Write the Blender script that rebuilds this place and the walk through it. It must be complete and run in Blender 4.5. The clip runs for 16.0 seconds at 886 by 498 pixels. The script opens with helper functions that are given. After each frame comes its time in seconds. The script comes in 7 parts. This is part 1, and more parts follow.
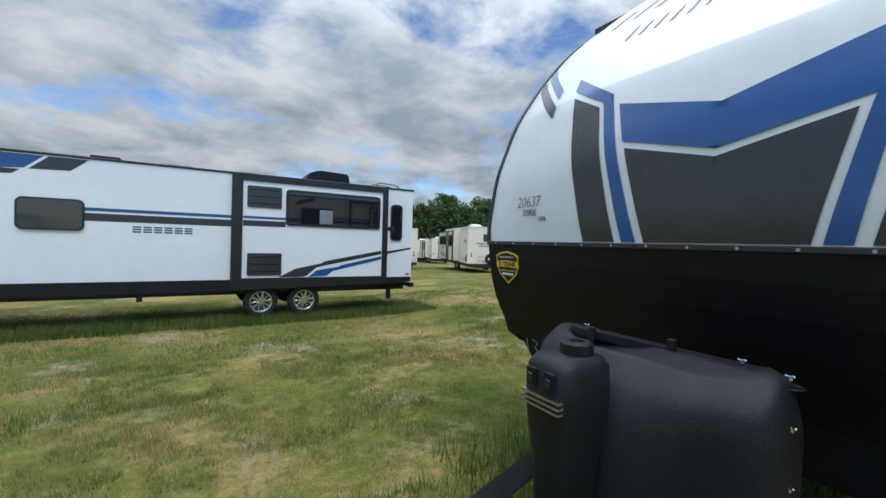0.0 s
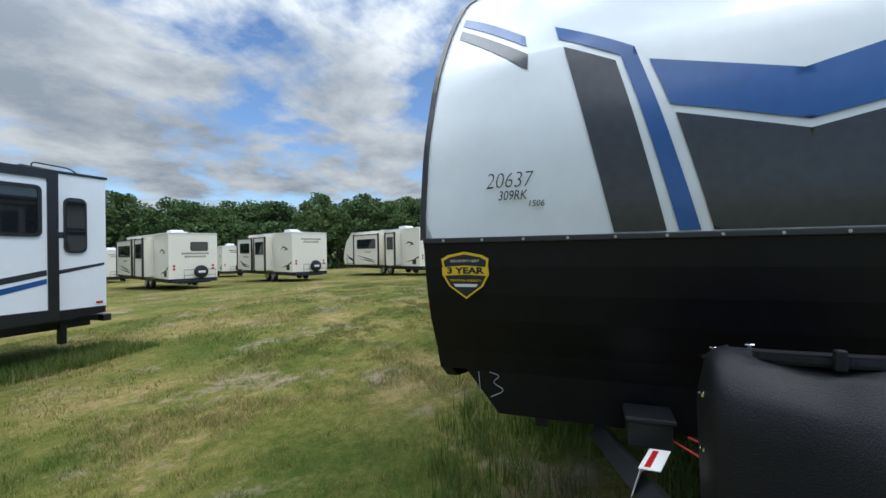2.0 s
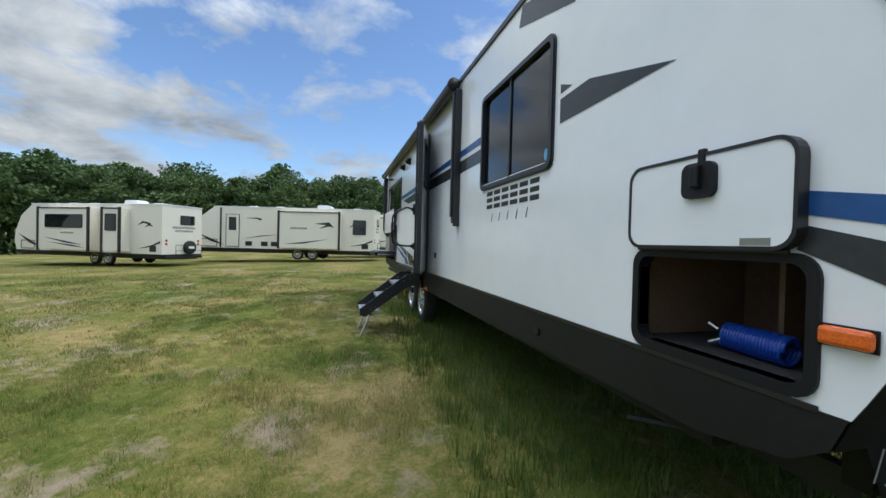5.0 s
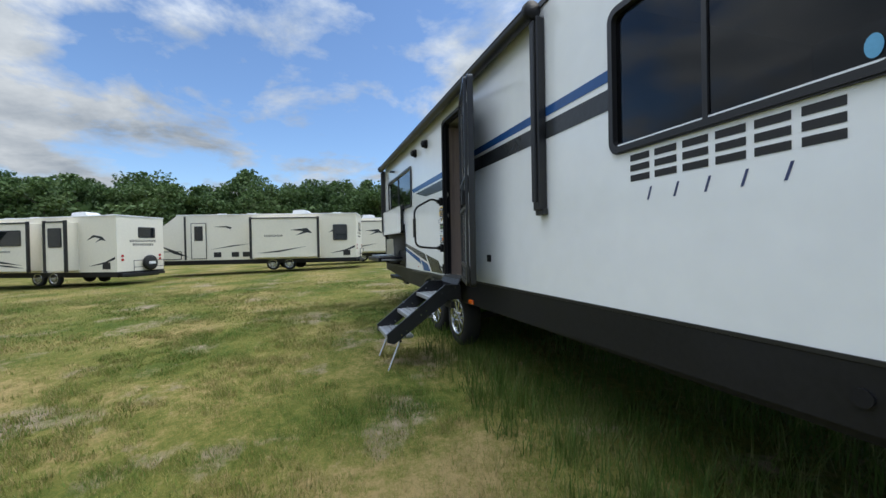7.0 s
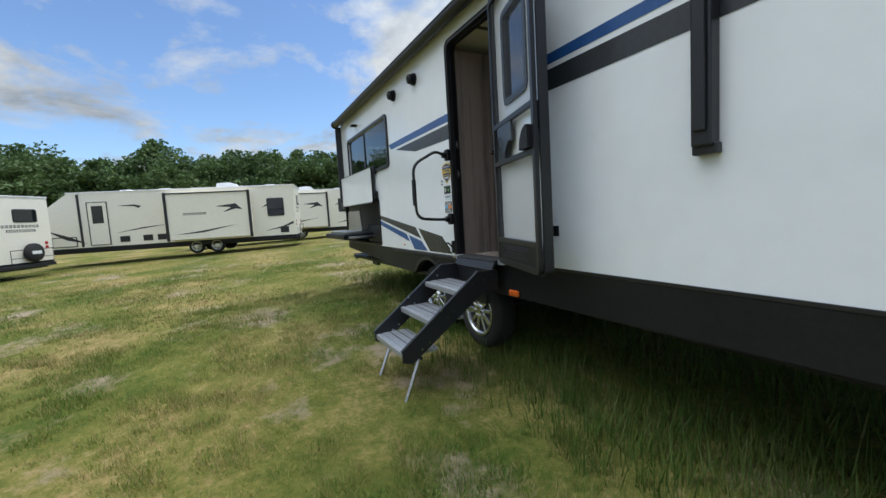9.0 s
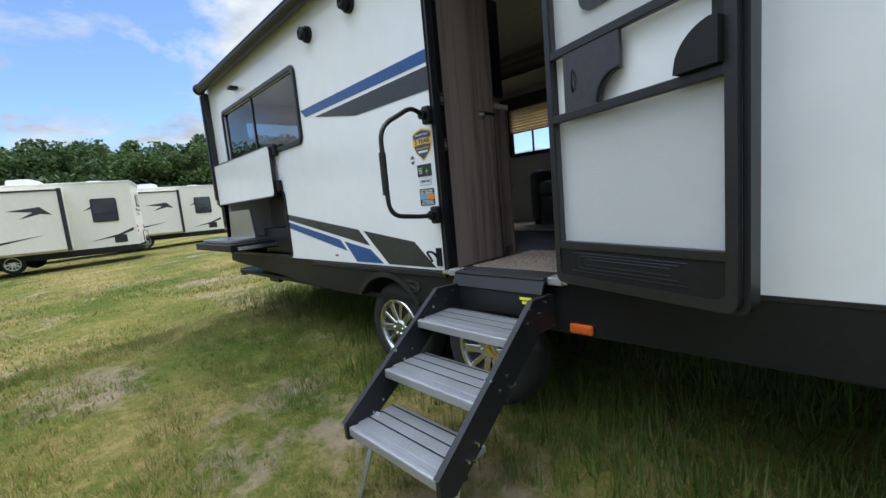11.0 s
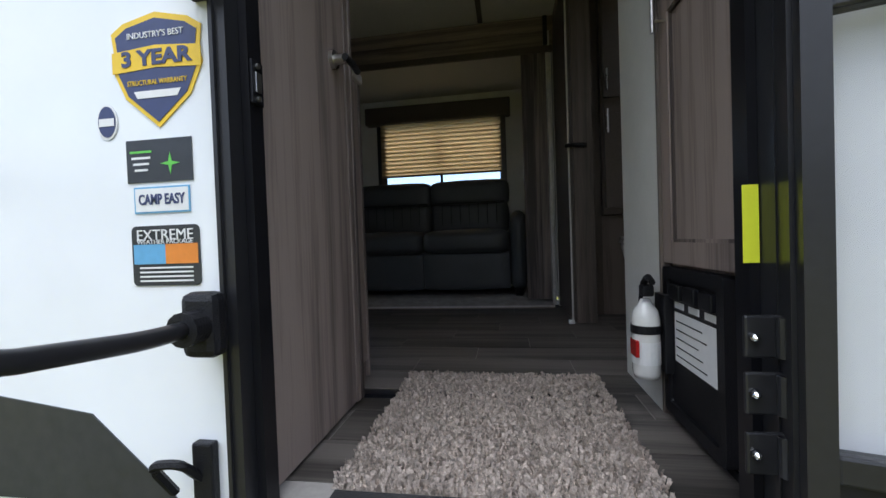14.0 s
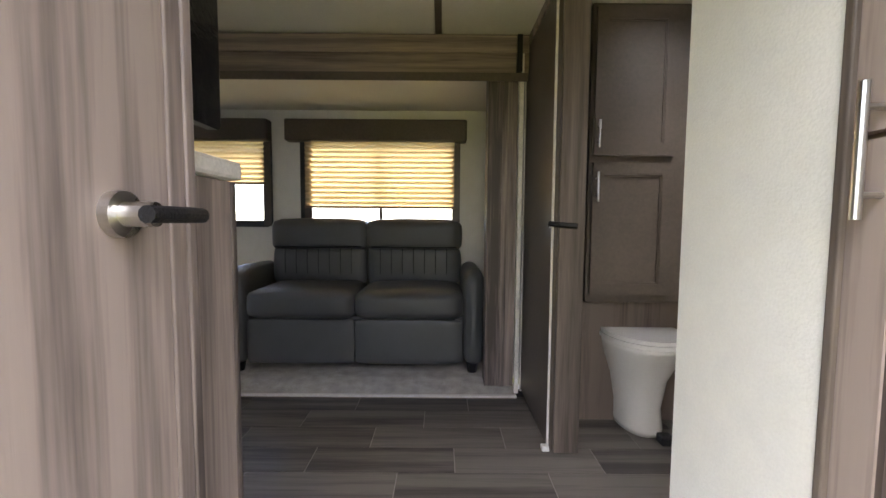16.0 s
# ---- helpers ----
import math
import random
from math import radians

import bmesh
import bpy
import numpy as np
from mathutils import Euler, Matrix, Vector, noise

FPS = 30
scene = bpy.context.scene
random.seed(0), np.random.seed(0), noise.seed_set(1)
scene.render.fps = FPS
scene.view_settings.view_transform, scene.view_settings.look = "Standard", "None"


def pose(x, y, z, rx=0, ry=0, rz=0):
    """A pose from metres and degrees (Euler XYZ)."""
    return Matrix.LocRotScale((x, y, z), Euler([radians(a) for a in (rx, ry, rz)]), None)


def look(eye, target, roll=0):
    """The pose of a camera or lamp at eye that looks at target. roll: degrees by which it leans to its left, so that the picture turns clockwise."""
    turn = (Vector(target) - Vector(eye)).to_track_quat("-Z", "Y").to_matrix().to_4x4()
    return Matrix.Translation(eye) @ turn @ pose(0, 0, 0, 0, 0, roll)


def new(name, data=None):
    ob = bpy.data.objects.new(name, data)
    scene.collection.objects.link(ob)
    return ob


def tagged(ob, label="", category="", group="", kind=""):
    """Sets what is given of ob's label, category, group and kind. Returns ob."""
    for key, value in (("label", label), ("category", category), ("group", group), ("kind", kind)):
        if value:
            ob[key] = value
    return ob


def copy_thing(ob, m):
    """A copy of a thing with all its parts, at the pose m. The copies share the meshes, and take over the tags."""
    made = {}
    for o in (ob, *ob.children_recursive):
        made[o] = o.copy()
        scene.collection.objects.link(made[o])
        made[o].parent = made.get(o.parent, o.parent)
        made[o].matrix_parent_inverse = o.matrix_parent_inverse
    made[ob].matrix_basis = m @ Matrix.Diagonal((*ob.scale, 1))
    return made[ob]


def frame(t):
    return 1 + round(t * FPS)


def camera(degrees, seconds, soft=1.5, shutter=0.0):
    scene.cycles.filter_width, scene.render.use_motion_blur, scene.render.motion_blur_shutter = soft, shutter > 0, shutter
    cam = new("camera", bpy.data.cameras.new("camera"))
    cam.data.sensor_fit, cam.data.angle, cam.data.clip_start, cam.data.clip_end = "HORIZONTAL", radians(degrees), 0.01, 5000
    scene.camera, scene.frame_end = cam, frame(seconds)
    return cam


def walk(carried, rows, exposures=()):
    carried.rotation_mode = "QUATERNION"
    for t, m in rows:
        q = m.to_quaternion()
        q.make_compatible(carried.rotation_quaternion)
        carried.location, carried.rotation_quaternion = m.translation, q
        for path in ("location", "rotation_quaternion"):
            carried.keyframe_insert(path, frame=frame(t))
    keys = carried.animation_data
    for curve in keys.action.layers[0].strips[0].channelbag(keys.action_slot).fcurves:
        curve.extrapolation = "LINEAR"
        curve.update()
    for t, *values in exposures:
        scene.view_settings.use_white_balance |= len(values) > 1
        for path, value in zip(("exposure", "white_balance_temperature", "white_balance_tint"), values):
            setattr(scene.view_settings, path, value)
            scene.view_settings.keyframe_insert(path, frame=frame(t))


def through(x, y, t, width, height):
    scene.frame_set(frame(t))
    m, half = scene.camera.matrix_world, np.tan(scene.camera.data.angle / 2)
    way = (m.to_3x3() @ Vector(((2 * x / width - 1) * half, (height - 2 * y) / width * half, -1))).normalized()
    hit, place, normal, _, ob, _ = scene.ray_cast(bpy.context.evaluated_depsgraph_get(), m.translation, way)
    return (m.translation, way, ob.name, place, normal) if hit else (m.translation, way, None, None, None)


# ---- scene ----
cam = camera(94.9, 16.0)
PATH = [
    (0, (0.032, 0.123, 1.474), (1.052, 1.843, 1.445), 1.7),
    (0.5, (-0.08, 0.479, 1.485), (1.203, 2.013, 1.457), 0.7),
    (1, (-0.143, 0.841, 1.484), (1.386, 2.13, 1.447), -0.5),
    (1.5, (-0.08, 1.268, 1.458), (1.655, 2.263, 1.443), -0.7),
    (2, (0.007, 1.627, 1.442), (1.888, 2.308, 1.451), -0.9),
    (2.5, (0.24, 1.896, 1.429), (2.206, 2.263, 1.474), -0.7),
    (3, (0.42, 2.19, 1.406), (2.419, 2.239, 1.453), -0.5),
    (3.5, (0.464, 2.546, 1.377), (2.45, 2.311, 1.392), -0.1),
    (4, (0.623, 2.922, 1.314), (2.577, 2.494, 1.281), 0.6),
    (4.5, (0.884, 3.309, 1.347), (2.82, 2.811, 1.303), 1.2),
    (5, (1.123, 3.619, 1.402), (3.057, 3.111, 1.373), 1.5),
    (7.3, (2.972, 4.128, 1.378), (4.858, 3.464, 1.341), -1.7),
    (7.5, (3.145, 4.18, 1.388), (5.02, 3.485, 1.329), -1.8),
    (8, (3.505, 4.226, 1.383), (5.351, 3.465, 1.268), -2.6),
    (8.5, (3.918, 4.22, 1.399), (5.736, 3.401, 1.241), -3.1),
    (9, (4.317, 4.263, 1.4), (6.091, 3.357, 1.224), -3.4),
    (9.2, (4.463, 4.278, 1.426), (6.212, 3.325, 1.253), -3.5),
    (11.3, (6.162, 4.095, 1.43), (7.5, 2.631, 1.176), -5.2),
    (11.5, (6.291, 4.047, 1.427), (7.565, 2.528, 1.168), -5.1),
    (12, (6.622, 3.875, 1.4), (7.702, 2.21, 1.153), -4.7),
    (12.5, (6.857, 3.624, 1.366), (7.716, 1.832, 1.143), -4.1),
    (13, (7.073, 3.375, 1.392), (7.706, 1.486, 1.211), -3.5),
    (13.5, (7.247, 3.168, 1.423), (7.684, 1.219, 1.318), -2.7),
    (14, (7.309, 2.985, 1.464), (7.621, 1.01, 1.424), -2.0),
    (14.5, (7.322, 2.747, 1.673), (7.609, 0.768, 1.664), -1.1),
    (15, (7.395, 2.608, 1.76), (7.692, 0.631, 1.685), -1.6),
    (15.5, (7.433, 2.469, 1.939), (7.454, 0.475, 1.783), -0.5),
    (16, (7.421, 2.336, 1.979), (7.418, 0.341, 1.846), 0.4),
]
EXPOSURE = [(0, 0.32, 6550, 8), (2.5, 0.38, 6600, 8), (5, 0.42, 6650, 8), (8, 0.42, 6700, 9), (9, 0.52, 6800, 9), (11.3, 0.82, 6650, 10), (12.5, 1.08, 6550, 10), (13.5, 1.28, 6550, 10), (14.0, 1.42, 6700, 13), (14.5, 2.85, 7400, 14), (15.0, 3.45, 7500, 17), (15.5, 3.6, 7550, 18), (16.0, 3.85, 7600, 19)]
walk(cam, [(t, look(eye, target, roll)) for t, eye, target, roll in PATH], exposures=EXPOSURE)

# ---- world and sun ----
world = bpy.data.worlds.new("sky")
scene.world = world
world.use_nodes = True
wn, wl = world.node_tree.nodes, world.node_tree.links
wn.clear()


def wnode(kind, **props):
    n = wn.new(kind)
    for k, v in props.items():
        n.inputs[k].default_value = v
    return n


def wmath(op, a, b=None):
    n = wn.new("ShaderNodeMath")
    n.operation = op
    for i, v in enumerate((a, b)):
        if v is None:
            continue
        if isinstance(v, (int, float)):
            n.inputs[i].default_value = v
        else:
            wl.new(v, n.inputs[i])
    return n.outputs[0]


SUN_EL, SUN_AZ = 63.0, -95.0       # degrees; azimuth counted from +x towards +y
sky = wn.new("ShaderNodeTexSky")
sky.sky_type = "NISHITA"
sky.sun_disc = False
sky.sun_elevation = radians(SUN_EL)
sky.sun_rotation = radians(90 - SUN_AZ)
sky.air_density, sky.dust_density, sky.ozone_density = 1.0, 0.6, 2.0
coord = wn.new("ShaderNodeTexCoord")
sep = wn.new("ShaderNodeSeparateXYZ")
wl.new(coord.outputs["Generated"], sep.inputs[0])
up = wmath("MAXIMUM", sep.outputs[2], 0.0)
den = wmath("ADD", up, 0.22)
flat = wn.new("ShaderNodeCombineXYZ")
wl.new(wmath("DIVIDE", sep.outputs[0], den), flat.inputs[0])
wl.new(wmath("DIVIDE", sep.outputs[1], den), flat.inputs[1])
flat.inputs[2].default_value = 3.7
cover = wnode("ShaderNodeTexNoise", Scale=2.1, Detail=13.0, Roughness=0.58, Distortion=0.2)
wl.new(flat.outputs[0], cover.inputs["Vector"])
shade = wnode("ShaderNodeTexNoise", Scale=2.3, Detail=11.0, Roughness=0.6, Distortion=0.2)
off = wn.new("ShaderNodeVectorMath")
off.operation = "ADD"
off.inputs[1].default_value = (4.3, 1.9, 2.0)
wl.new(flat.outputs[0], off.inputs[0])
wl.new(off.outputs[0], shade.inputs["Vector"])
mask = wn.new("ShaderNodeValToRGB")
mask.color_ramp.elements[0].position, mask.color_ramp.elements[1].position = 0.44, 0.58
# the cloud is thicker towards +y and -x, and breaks up towards +x
lean_x = wmath("MULTIPLY", sep.outputs[0], -0.025)
lean_y = wmath("MULTIPLY", sep.outputs[1], 0.115)
wl.new(wmath("ADD", cover.outputs["Fac"], wmath("ADD", lean_x, lean_y)), mask.inputs[0])
body = wn.new("ShaderNodeValToRGB")
body.color_ramp.elements[0].position, body.color_ramp.elements[0].color = 0.36, (0.47, 0.56, 0.69, 1)
body.color_ramp.elements[1].position, body.color_ramp.elements[1].color = 0.64, (0.98, 1.06, 1.16, 1)
wl.new(shade.outputs["Fac"], body.inputs[0])
# a broken overcast: the sky grows much brighter towards the zenith
lift = wmath("MULTIPLY", wmath("ADD", wmath("MULTIPLY", wmath("POWER", up, 4.0), 12.5), 1.0), 4.6)
cloud = wn.new("ShaderNodeVectorMath")
cloud.operation = "SCALE"
wl.new(body.outputs[0], cloud.inputs[0])
wl.new(lift, cloud.inputs["Scale"])
blue = wn.new("ShaderNodeVectorMath")
blue.operation = "MULTIPLY"
blue.inputs[1].default_value = (0.98, 1.16, 1.38)
wl.new(sky.outputs[0], blue.inputs[0])
mix = wn.new("ShaderNodeMix")
mix.data_type = "RGBA"
wl.new(mask.outputs[0], mix.inputs["Factor"])
wl.new(blue.outputs[0], mix.inputs["A"])
wl.new(cloud.outputs[0], mix.inputs["B"])
ground_glow = wn.new("ShaderNodeBackground")
ground_glow.inputs["Strength"].default_value = 0.1
wl.new(mix.outputs["Result"], ground_glow.inputs["Color"])
wout = wn.new("ShaderNodeOutputWorld")
wl.new(ground_glow.outputs[0], wout.inputs[0])

sun = new("sun", bpy.data.lights.new("sun", "SUN"))
sun.data.energy, sun.data.angle, sun.data.color = 1.3, radians(24), (1.0, 0.97, 0.93)
sun_dir = Vector((math.cos(radians(SUN_EL)) * math.cos(radians(SUN_AZ)), math.cos(radians(SUN_EL)) * math.sin(radians(SUN_AZ)), math.sin(radians(SUN_EL))))
sun.matrix_world = look(tuple(sun_dir * 60), (0, 0, 0))


# ---- materials ----
def mat(name, color, rough=0.5, metal=0.0, var=0.12, scale=3.0, fine=60.0, bump=0.02, tint=None, coat=0.0, spec=0.5):
    """A surface with broad and fine variation of colour and gloss, and fine relief."""
    m = bpy.data.materials.new(name)
    m.use_nodes = True
    nt = m.node_tree
    b = nt.nodes["Principled BSDF"]
    tc = nt.nodes.new("ShaderNodeTexCoord")
    broad = nt.nodes.new("ShaderNodeTexNoise")
    broad.inputs["Scale"].default_value, broad.inputs["Detail"].default_value = scale, 6
    grain = nt.nodes.new("ShaderNodeTexNoise")
    grain.inputs["Scale"].default_value, grain.inputs["Detail"].default_value = fine, 4
    nt.links.new(tc.outputs["Object"], broad.inputs["Vector"])
    nt.links.new(tc.outputs["Object"], grain.inputs["Vector"])
    add = nt.nodes.new("ShaderNodeMath")
    add.operation = "ADD"
    nt.links.new(broad.outputs["Fac"], add.inputs[0])
    nt.links.new(grain.outputs["Fac"], add.inputs[1])
    ramp = nt.nodes.new("ShaderNodeMapRange")
    ramp.inputs["From Min"].default_value, ramp.inputs["From Max"].default_value = 0.7, 1.3
    nt.links.new(add.outputs[0], ramp.inputs["Value"])
    cm = nt.nodes.new("ShaderNodeMix")
    cm.data_type = "RGBA"
    dark = tint or tuple(c * (1 - var) for c in color)
    light = tuple(min(1, c * (1 + var * 0.6)) for c in color)
    cm.inputs["A"].default_value, cm.inputs["B"].default_value = (*dark, 1), (*light, 1)
    nt.links.new(ramp.outputs[0], cm.inputs["Factor"])
    nt.links.new(cm.outputs["Result"], b.inputs["Base Color"])
    rr_ = nt.nodes.new("ShaderNodeMapRange")
    rr_.inputs["To Min"].default_value, rr_.inputs["To Max"].default_value = max(0.02, rough * 0.85), min(1, rough * 1.15)
    nt.links.new(broad.outputs["Fac"], rr_.inputs["Value"])
    nt.links.new(rr_.outputs[0], b.inputs["Roughness"])
    b.inputs["Metallic"].default_value = metal
    b.inputs["Coat Weight"].default_value = coat
    b.inputs["Specular IOR Level"].default_value = spec
    if bump:
        bp = nt.nodes.new("ShaderNodeBump")
        bp.inputs["Strength"].default_value, bp.inputs["Distance"].default_value = min(1, bump * 10), 0.004
        nt.links.new(grain.outputs["Fac"], bp.inputs["Height"])
        nt.links.new(bp.outputs[0], b.inputs["Normal"])
    return m


def wood(name, a, b_, along="Z", rough=0.58, stretch=14.0, scale=5.0):
    """Grain drawn out along one axis, with darker streaks and pores."""
    m = bpy.data.materials.new(name)
    m.use_nodes = True
    nt = m.node_tree
    b = nt.nodes["Principled BSDF"]
    tc = nt.nodes.new("ShaderNodeTexCoord")
    info = nt.nodes.new("ShaderNodeObjectInfo")
    mp = nt.nodes.new("ShaderNodeMapping")
    s = [stretch * scale / 5] * 3
    s["XYZ".index(along)] = scale / 8
    mp.inputs["Scale"].default_value = s
    shift = nt.nodes.new("ShaderNodeVectorMath")
    shift.operation = "SCALE"
    shift.inputs[0].default_value = (17.0, 31.0, 23.0)
    nt.links.new(info.outputs["Random"], shift.inputs["Scale"])
    nt.links.new(tc.outputs["Object"], mp.inputs["Vector"])
    nt.links.new(shift.outputs[0], mp.inputs["Location"])
    n1 = nt.nodes.new("ShaderNodeTexNoise")
    n1.inputs["Scale"].default_value, n1.inputs["Detail"].default_value, n1.inputs["Distortion"].default_value = 1.0, 8, 0.6
    n2 = nt.nodes.new("ShaderNodeTexNoise")
    n2.inputs["Scale"].default_value, n2.inputs["Detail"].default_value = 9.0, 6
    for n in (n1, n2):
        nt.links.new(mp.outputs[0], n.inputs["Vector"])
    mixv = nt.nodes.new("ShaderNodeMath")
    mixv.operation = "MULTIPLY_ADD"
    mixv.inputs[1].default_value = 0.35
    nt.links.new(n2.outputs["Fac"], mixv.inputs[0])
    nt.links.new(n1.outputs["Fac"], mixv.inputs[2])
    tone = nt.nodes.new("ShaderNodeMath")
    tone.operation = "MULTIPLY_ADD"
    tone.inputs[1].default_value = 0.26
    nt.links.new(info.outputs["Random"], tone.inputs[0])
    nt.links.new(mixv.outputs[0], tone.inputs[2])
    ramp = nt.nodes.new("ShaderNodeValToRGB")
    ramp.color_ramp.elements[0].position, ramp.color_ramp.elements[0].color = 0.61, (*a, 1)
    ramp.color_ramp.elements[1].position, ramp.color_ramp.elements[1].color = 0.92, (*b_, 1)
    nt.links.new(tone.outputs[0], ramp.inputs[0])
    nt.links.new(ramp.outputs[0], b.inputs["Base Color"])
    b.inputs["Roughness"].default_value = rough
    bp = nt.nodes.new("ShaderNodeBump")
    bp.inputs["Strength"].default_value, bp.inputs["Distance"].default_value = 0.25, 0.002
    nt.links.new(n2.outputs["Fac"], bp.inputs["Height"])
    nt.links.new(bp.outputs[0], b.inputs["Normal"])
    return m


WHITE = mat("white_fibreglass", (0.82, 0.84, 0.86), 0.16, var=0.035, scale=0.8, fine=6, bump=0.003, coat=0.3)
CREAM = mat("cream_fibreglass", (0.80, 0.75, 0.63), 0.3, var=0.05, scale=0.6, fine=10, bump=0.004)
# cap white lowered below the walls' to offset strong light falling on it
CAPWHITE = mat("white_gelcoat_dimmed", (0.65, 0.68, 0.69), 0.26, var=0.05, scale=1.5, fine=9, bump=0.006, coat=0.3)
BLUE = mat("blue_vinyl", (0.020, 0.085, 0.26), 0.22, var=0.12, scale=2, fine=20, bump=0.003)
GREY = mat("charcoal_vinyl", (0.035, 0.038, 0.042), 0.25, var=0.2, scale=2, fine=30, bump=0.003)
BLACK = mat("black_gelcoat", (0.007, 0.007, 0.009), 0.42, var=0.3, scale=1.2, fine=14, bump=0.004, spec=0.25)
SKIRT = mat("black_skirt_sheet", (0.011, 0.011, 0.012), 0.5, var=0.3, scale=2.5, fine=40, bump=0.01, spec=0.3)
TRIM = mat("black_aluminium_trim", (0.016, 0.016, 0.018), 0.35, var=0.2, scale=6, fine=60, bump=0.005)
PLASTIC = mat("black_moulded_plastic", (0.008, 0.008, 0.010), 0.46, var=0.2, scale=8, fine=300, bump=0.05, spec=0.3)
RUBBER = mat("tyre_rubber", (0.017, 0.017, 0.017), 0.8, var=0.35, scale=6, fine=90, bump=0.06)
ALLOY = mat("machined_alloy", (0.62, 0.63, 0.64), 0.25, 1.0, var=0.1, scale=8, fine=60, bump=0.005)
CHROME = mat("chrome", (0.75, 0.75, 0.75), 0.1, 1.0, var=0.05)
STEEL = mat("brushed_steel", (0.45, 0.45, 0.44), 0.32, 1.0, var=0.12, scale=5, fine=120, bump=0.02)
NICKEL = mat("brushed_nickel", (0.55, 0.53, 0.50), 0.28, 1.0, var=0.08, fine=160)
TREAD = mat("ribbed_grey_aluminium", (0.42, 0.43, 0.45), 0.45, 0.6, var=0.15, scale=6, fine=140, bump=0.06)
POWDER = mat("black_powder_coat", (0.022, 0.023, 0.026), 0.42, 0.3, var=0.2, scale=6, fine=240, bump=0.03)
AMBER = mat("amber_lens", (0.75, 0.13, 0.015), 0.18, var=0.2, scale=30, fine=140, bump=0.05, coat=0.5)
RED = mat("red_lens", (0.45, 0.02, 0.02), 0.2, var=0.2)
YELLOW = mat("yellow_label", (0.80, 0.52, 0.03), 0.4, var=0.05)
LIME = mat("lime_label", (0.75, 0.80, 0.05), 0.4, var=0.05)
PAPER = mat("white_label", (0.75, 0.75, 0.74), 0.5, var=0.05)
INK = mat("black_ink", (0.015, 0.015, 0.017), 0.5, var=0.1)
NAVY = mat("navy_print", (0.04, 0.055, 0.14), 0.4, var=0.1)
ORANGE = mat("orange_print", (0.75, 0.24, 0.04), 0.4, var=0.1)
SKYBLUE = mat("blue_print", (0.12, 0.38, 0.62), 0.4, var=0.1)
GREEN = mat("green_print", (0.12, 0.55, 0.08), 0.4, var=0.1)
CHALK = mat("grey_chalk", (0.35, 0.36, 0.36), 0.9, var=0.5, fine=300)
BROWNBOARD = mat("brown_storage_lining", (0.20, 0.13, 0.08), 0.7, var=0.25, scale=4, fine=60)
DARKCARPET = mat("dark_compartment_carpet", (0.03, 0.03, 0.032), 0.95, var=0.4, fine=300, bump=0.08)
HOSE = mat("blue_hose", (0.012, 0.07, 0.42), 0.25, var=0.15, fine=40)
LEATHER = mat("grey_leather", (0.060, 0.063, 0.064), 0.42, var=0.16, scale=5, fine=220, bump=0.05)
PORCELAIN = mat("white_porcelain", (0.74, 0.73, 0.70), 0.12, var=0.03, coat=0.5)
WALLPAPER = mat("off_white_wall_covering", (0.66, 0.65, 0.61), 0.7, var=0.06, scale=14, fine=180, bump=0.03)
CEILING = mat("cream_ceiling_panel", (0.66, 0.63, 0.55), 0.75, var=0.06, scale=3, fine=120, bump=0.03)
DARKDOOR = mat("dark_brown_cabinet", (0.070, 0.054, 0.043), 0.42, var=0.25, scale=4, fine=60)
STONE = mat("pale_laminate_counter", (0.60, 0.57, 0.53), 0.35, var=0.2, scale=25, fine=140)
RUGM = mat("speckled_shag", (0.46, 0.38, 0.32), 0.95, var=0.4, scale=90, fine=240, bump=0.08, tint=(0.22, 0.19, 0.165))
CARPET = mat("grey_beige_carpet", (0.40, 0.37, 0.34), 0.95, var=0.35, scale=16, fine=260, bump=0.08)
SCREENM = mat("tv_black", (0.01, 0.01, 0.012), 0.12, var=0.1)
BARK = mat("bark", (0.10, 0.075, 0.055), 0.9, var=0.4, scale=3, fine=30, bump=0.1)
WIRE_RED = mat("red_wire", (0.45, 0.03, 0.03), 0.4)
WIRE_BLUE = mat("blue_wire", (0.02, 0.06, 0.35), 0.4)
WOODW = wood("grey_brown_wood_laminate", (0.055, 0.041, 0.036), (0.27, 0.212, 0.186), "Z")
WOODX = wood("grey_brown_trim_laminate", (0.085, 0.062, 0.05), (0.26, 0.20, 0.165), "X")
PLANK = wood("grey_wood_look_vinyl", (0.026, 0.023, 0.020), (0.125, 0.110, 0.098), "X", 0.5)
WOODD = wood("dark_trim_laminate", (0.045, 0.034, 0.028), (0.14, 0.108, 0.09), "Z")
GROUT = mat("pale_plank_joint", (0.30, 0.28, 0.26), 0.7, var=0.15)
DARKGLASS = mat("privacy_glass", (0.012, 0.014, 0.017), 0.04, var=0.1, bump=0, coat=0.6)


def glass_mat(name, tint):
    m = bpy.data.materials.new(name)
    m.use_nodes = True
    b = m.node_tree.nodes["Principled BSDF"]
    b.inputs["Base Color"].default_value = (*tint, 1)
    b.inputs["Transmission Weight"].default_value = 1.0
    b.inputs["Roughness"].default_value = 0.01
    b.inputs["IOR"].default_value = 1.45
    return m


GLASS = glass_mat("tinted_window_glass", (0.20, 0.22, 0.25))
CLEAR = glass_mat("clear_window_glass", (0.8, 0.84, 0.84))


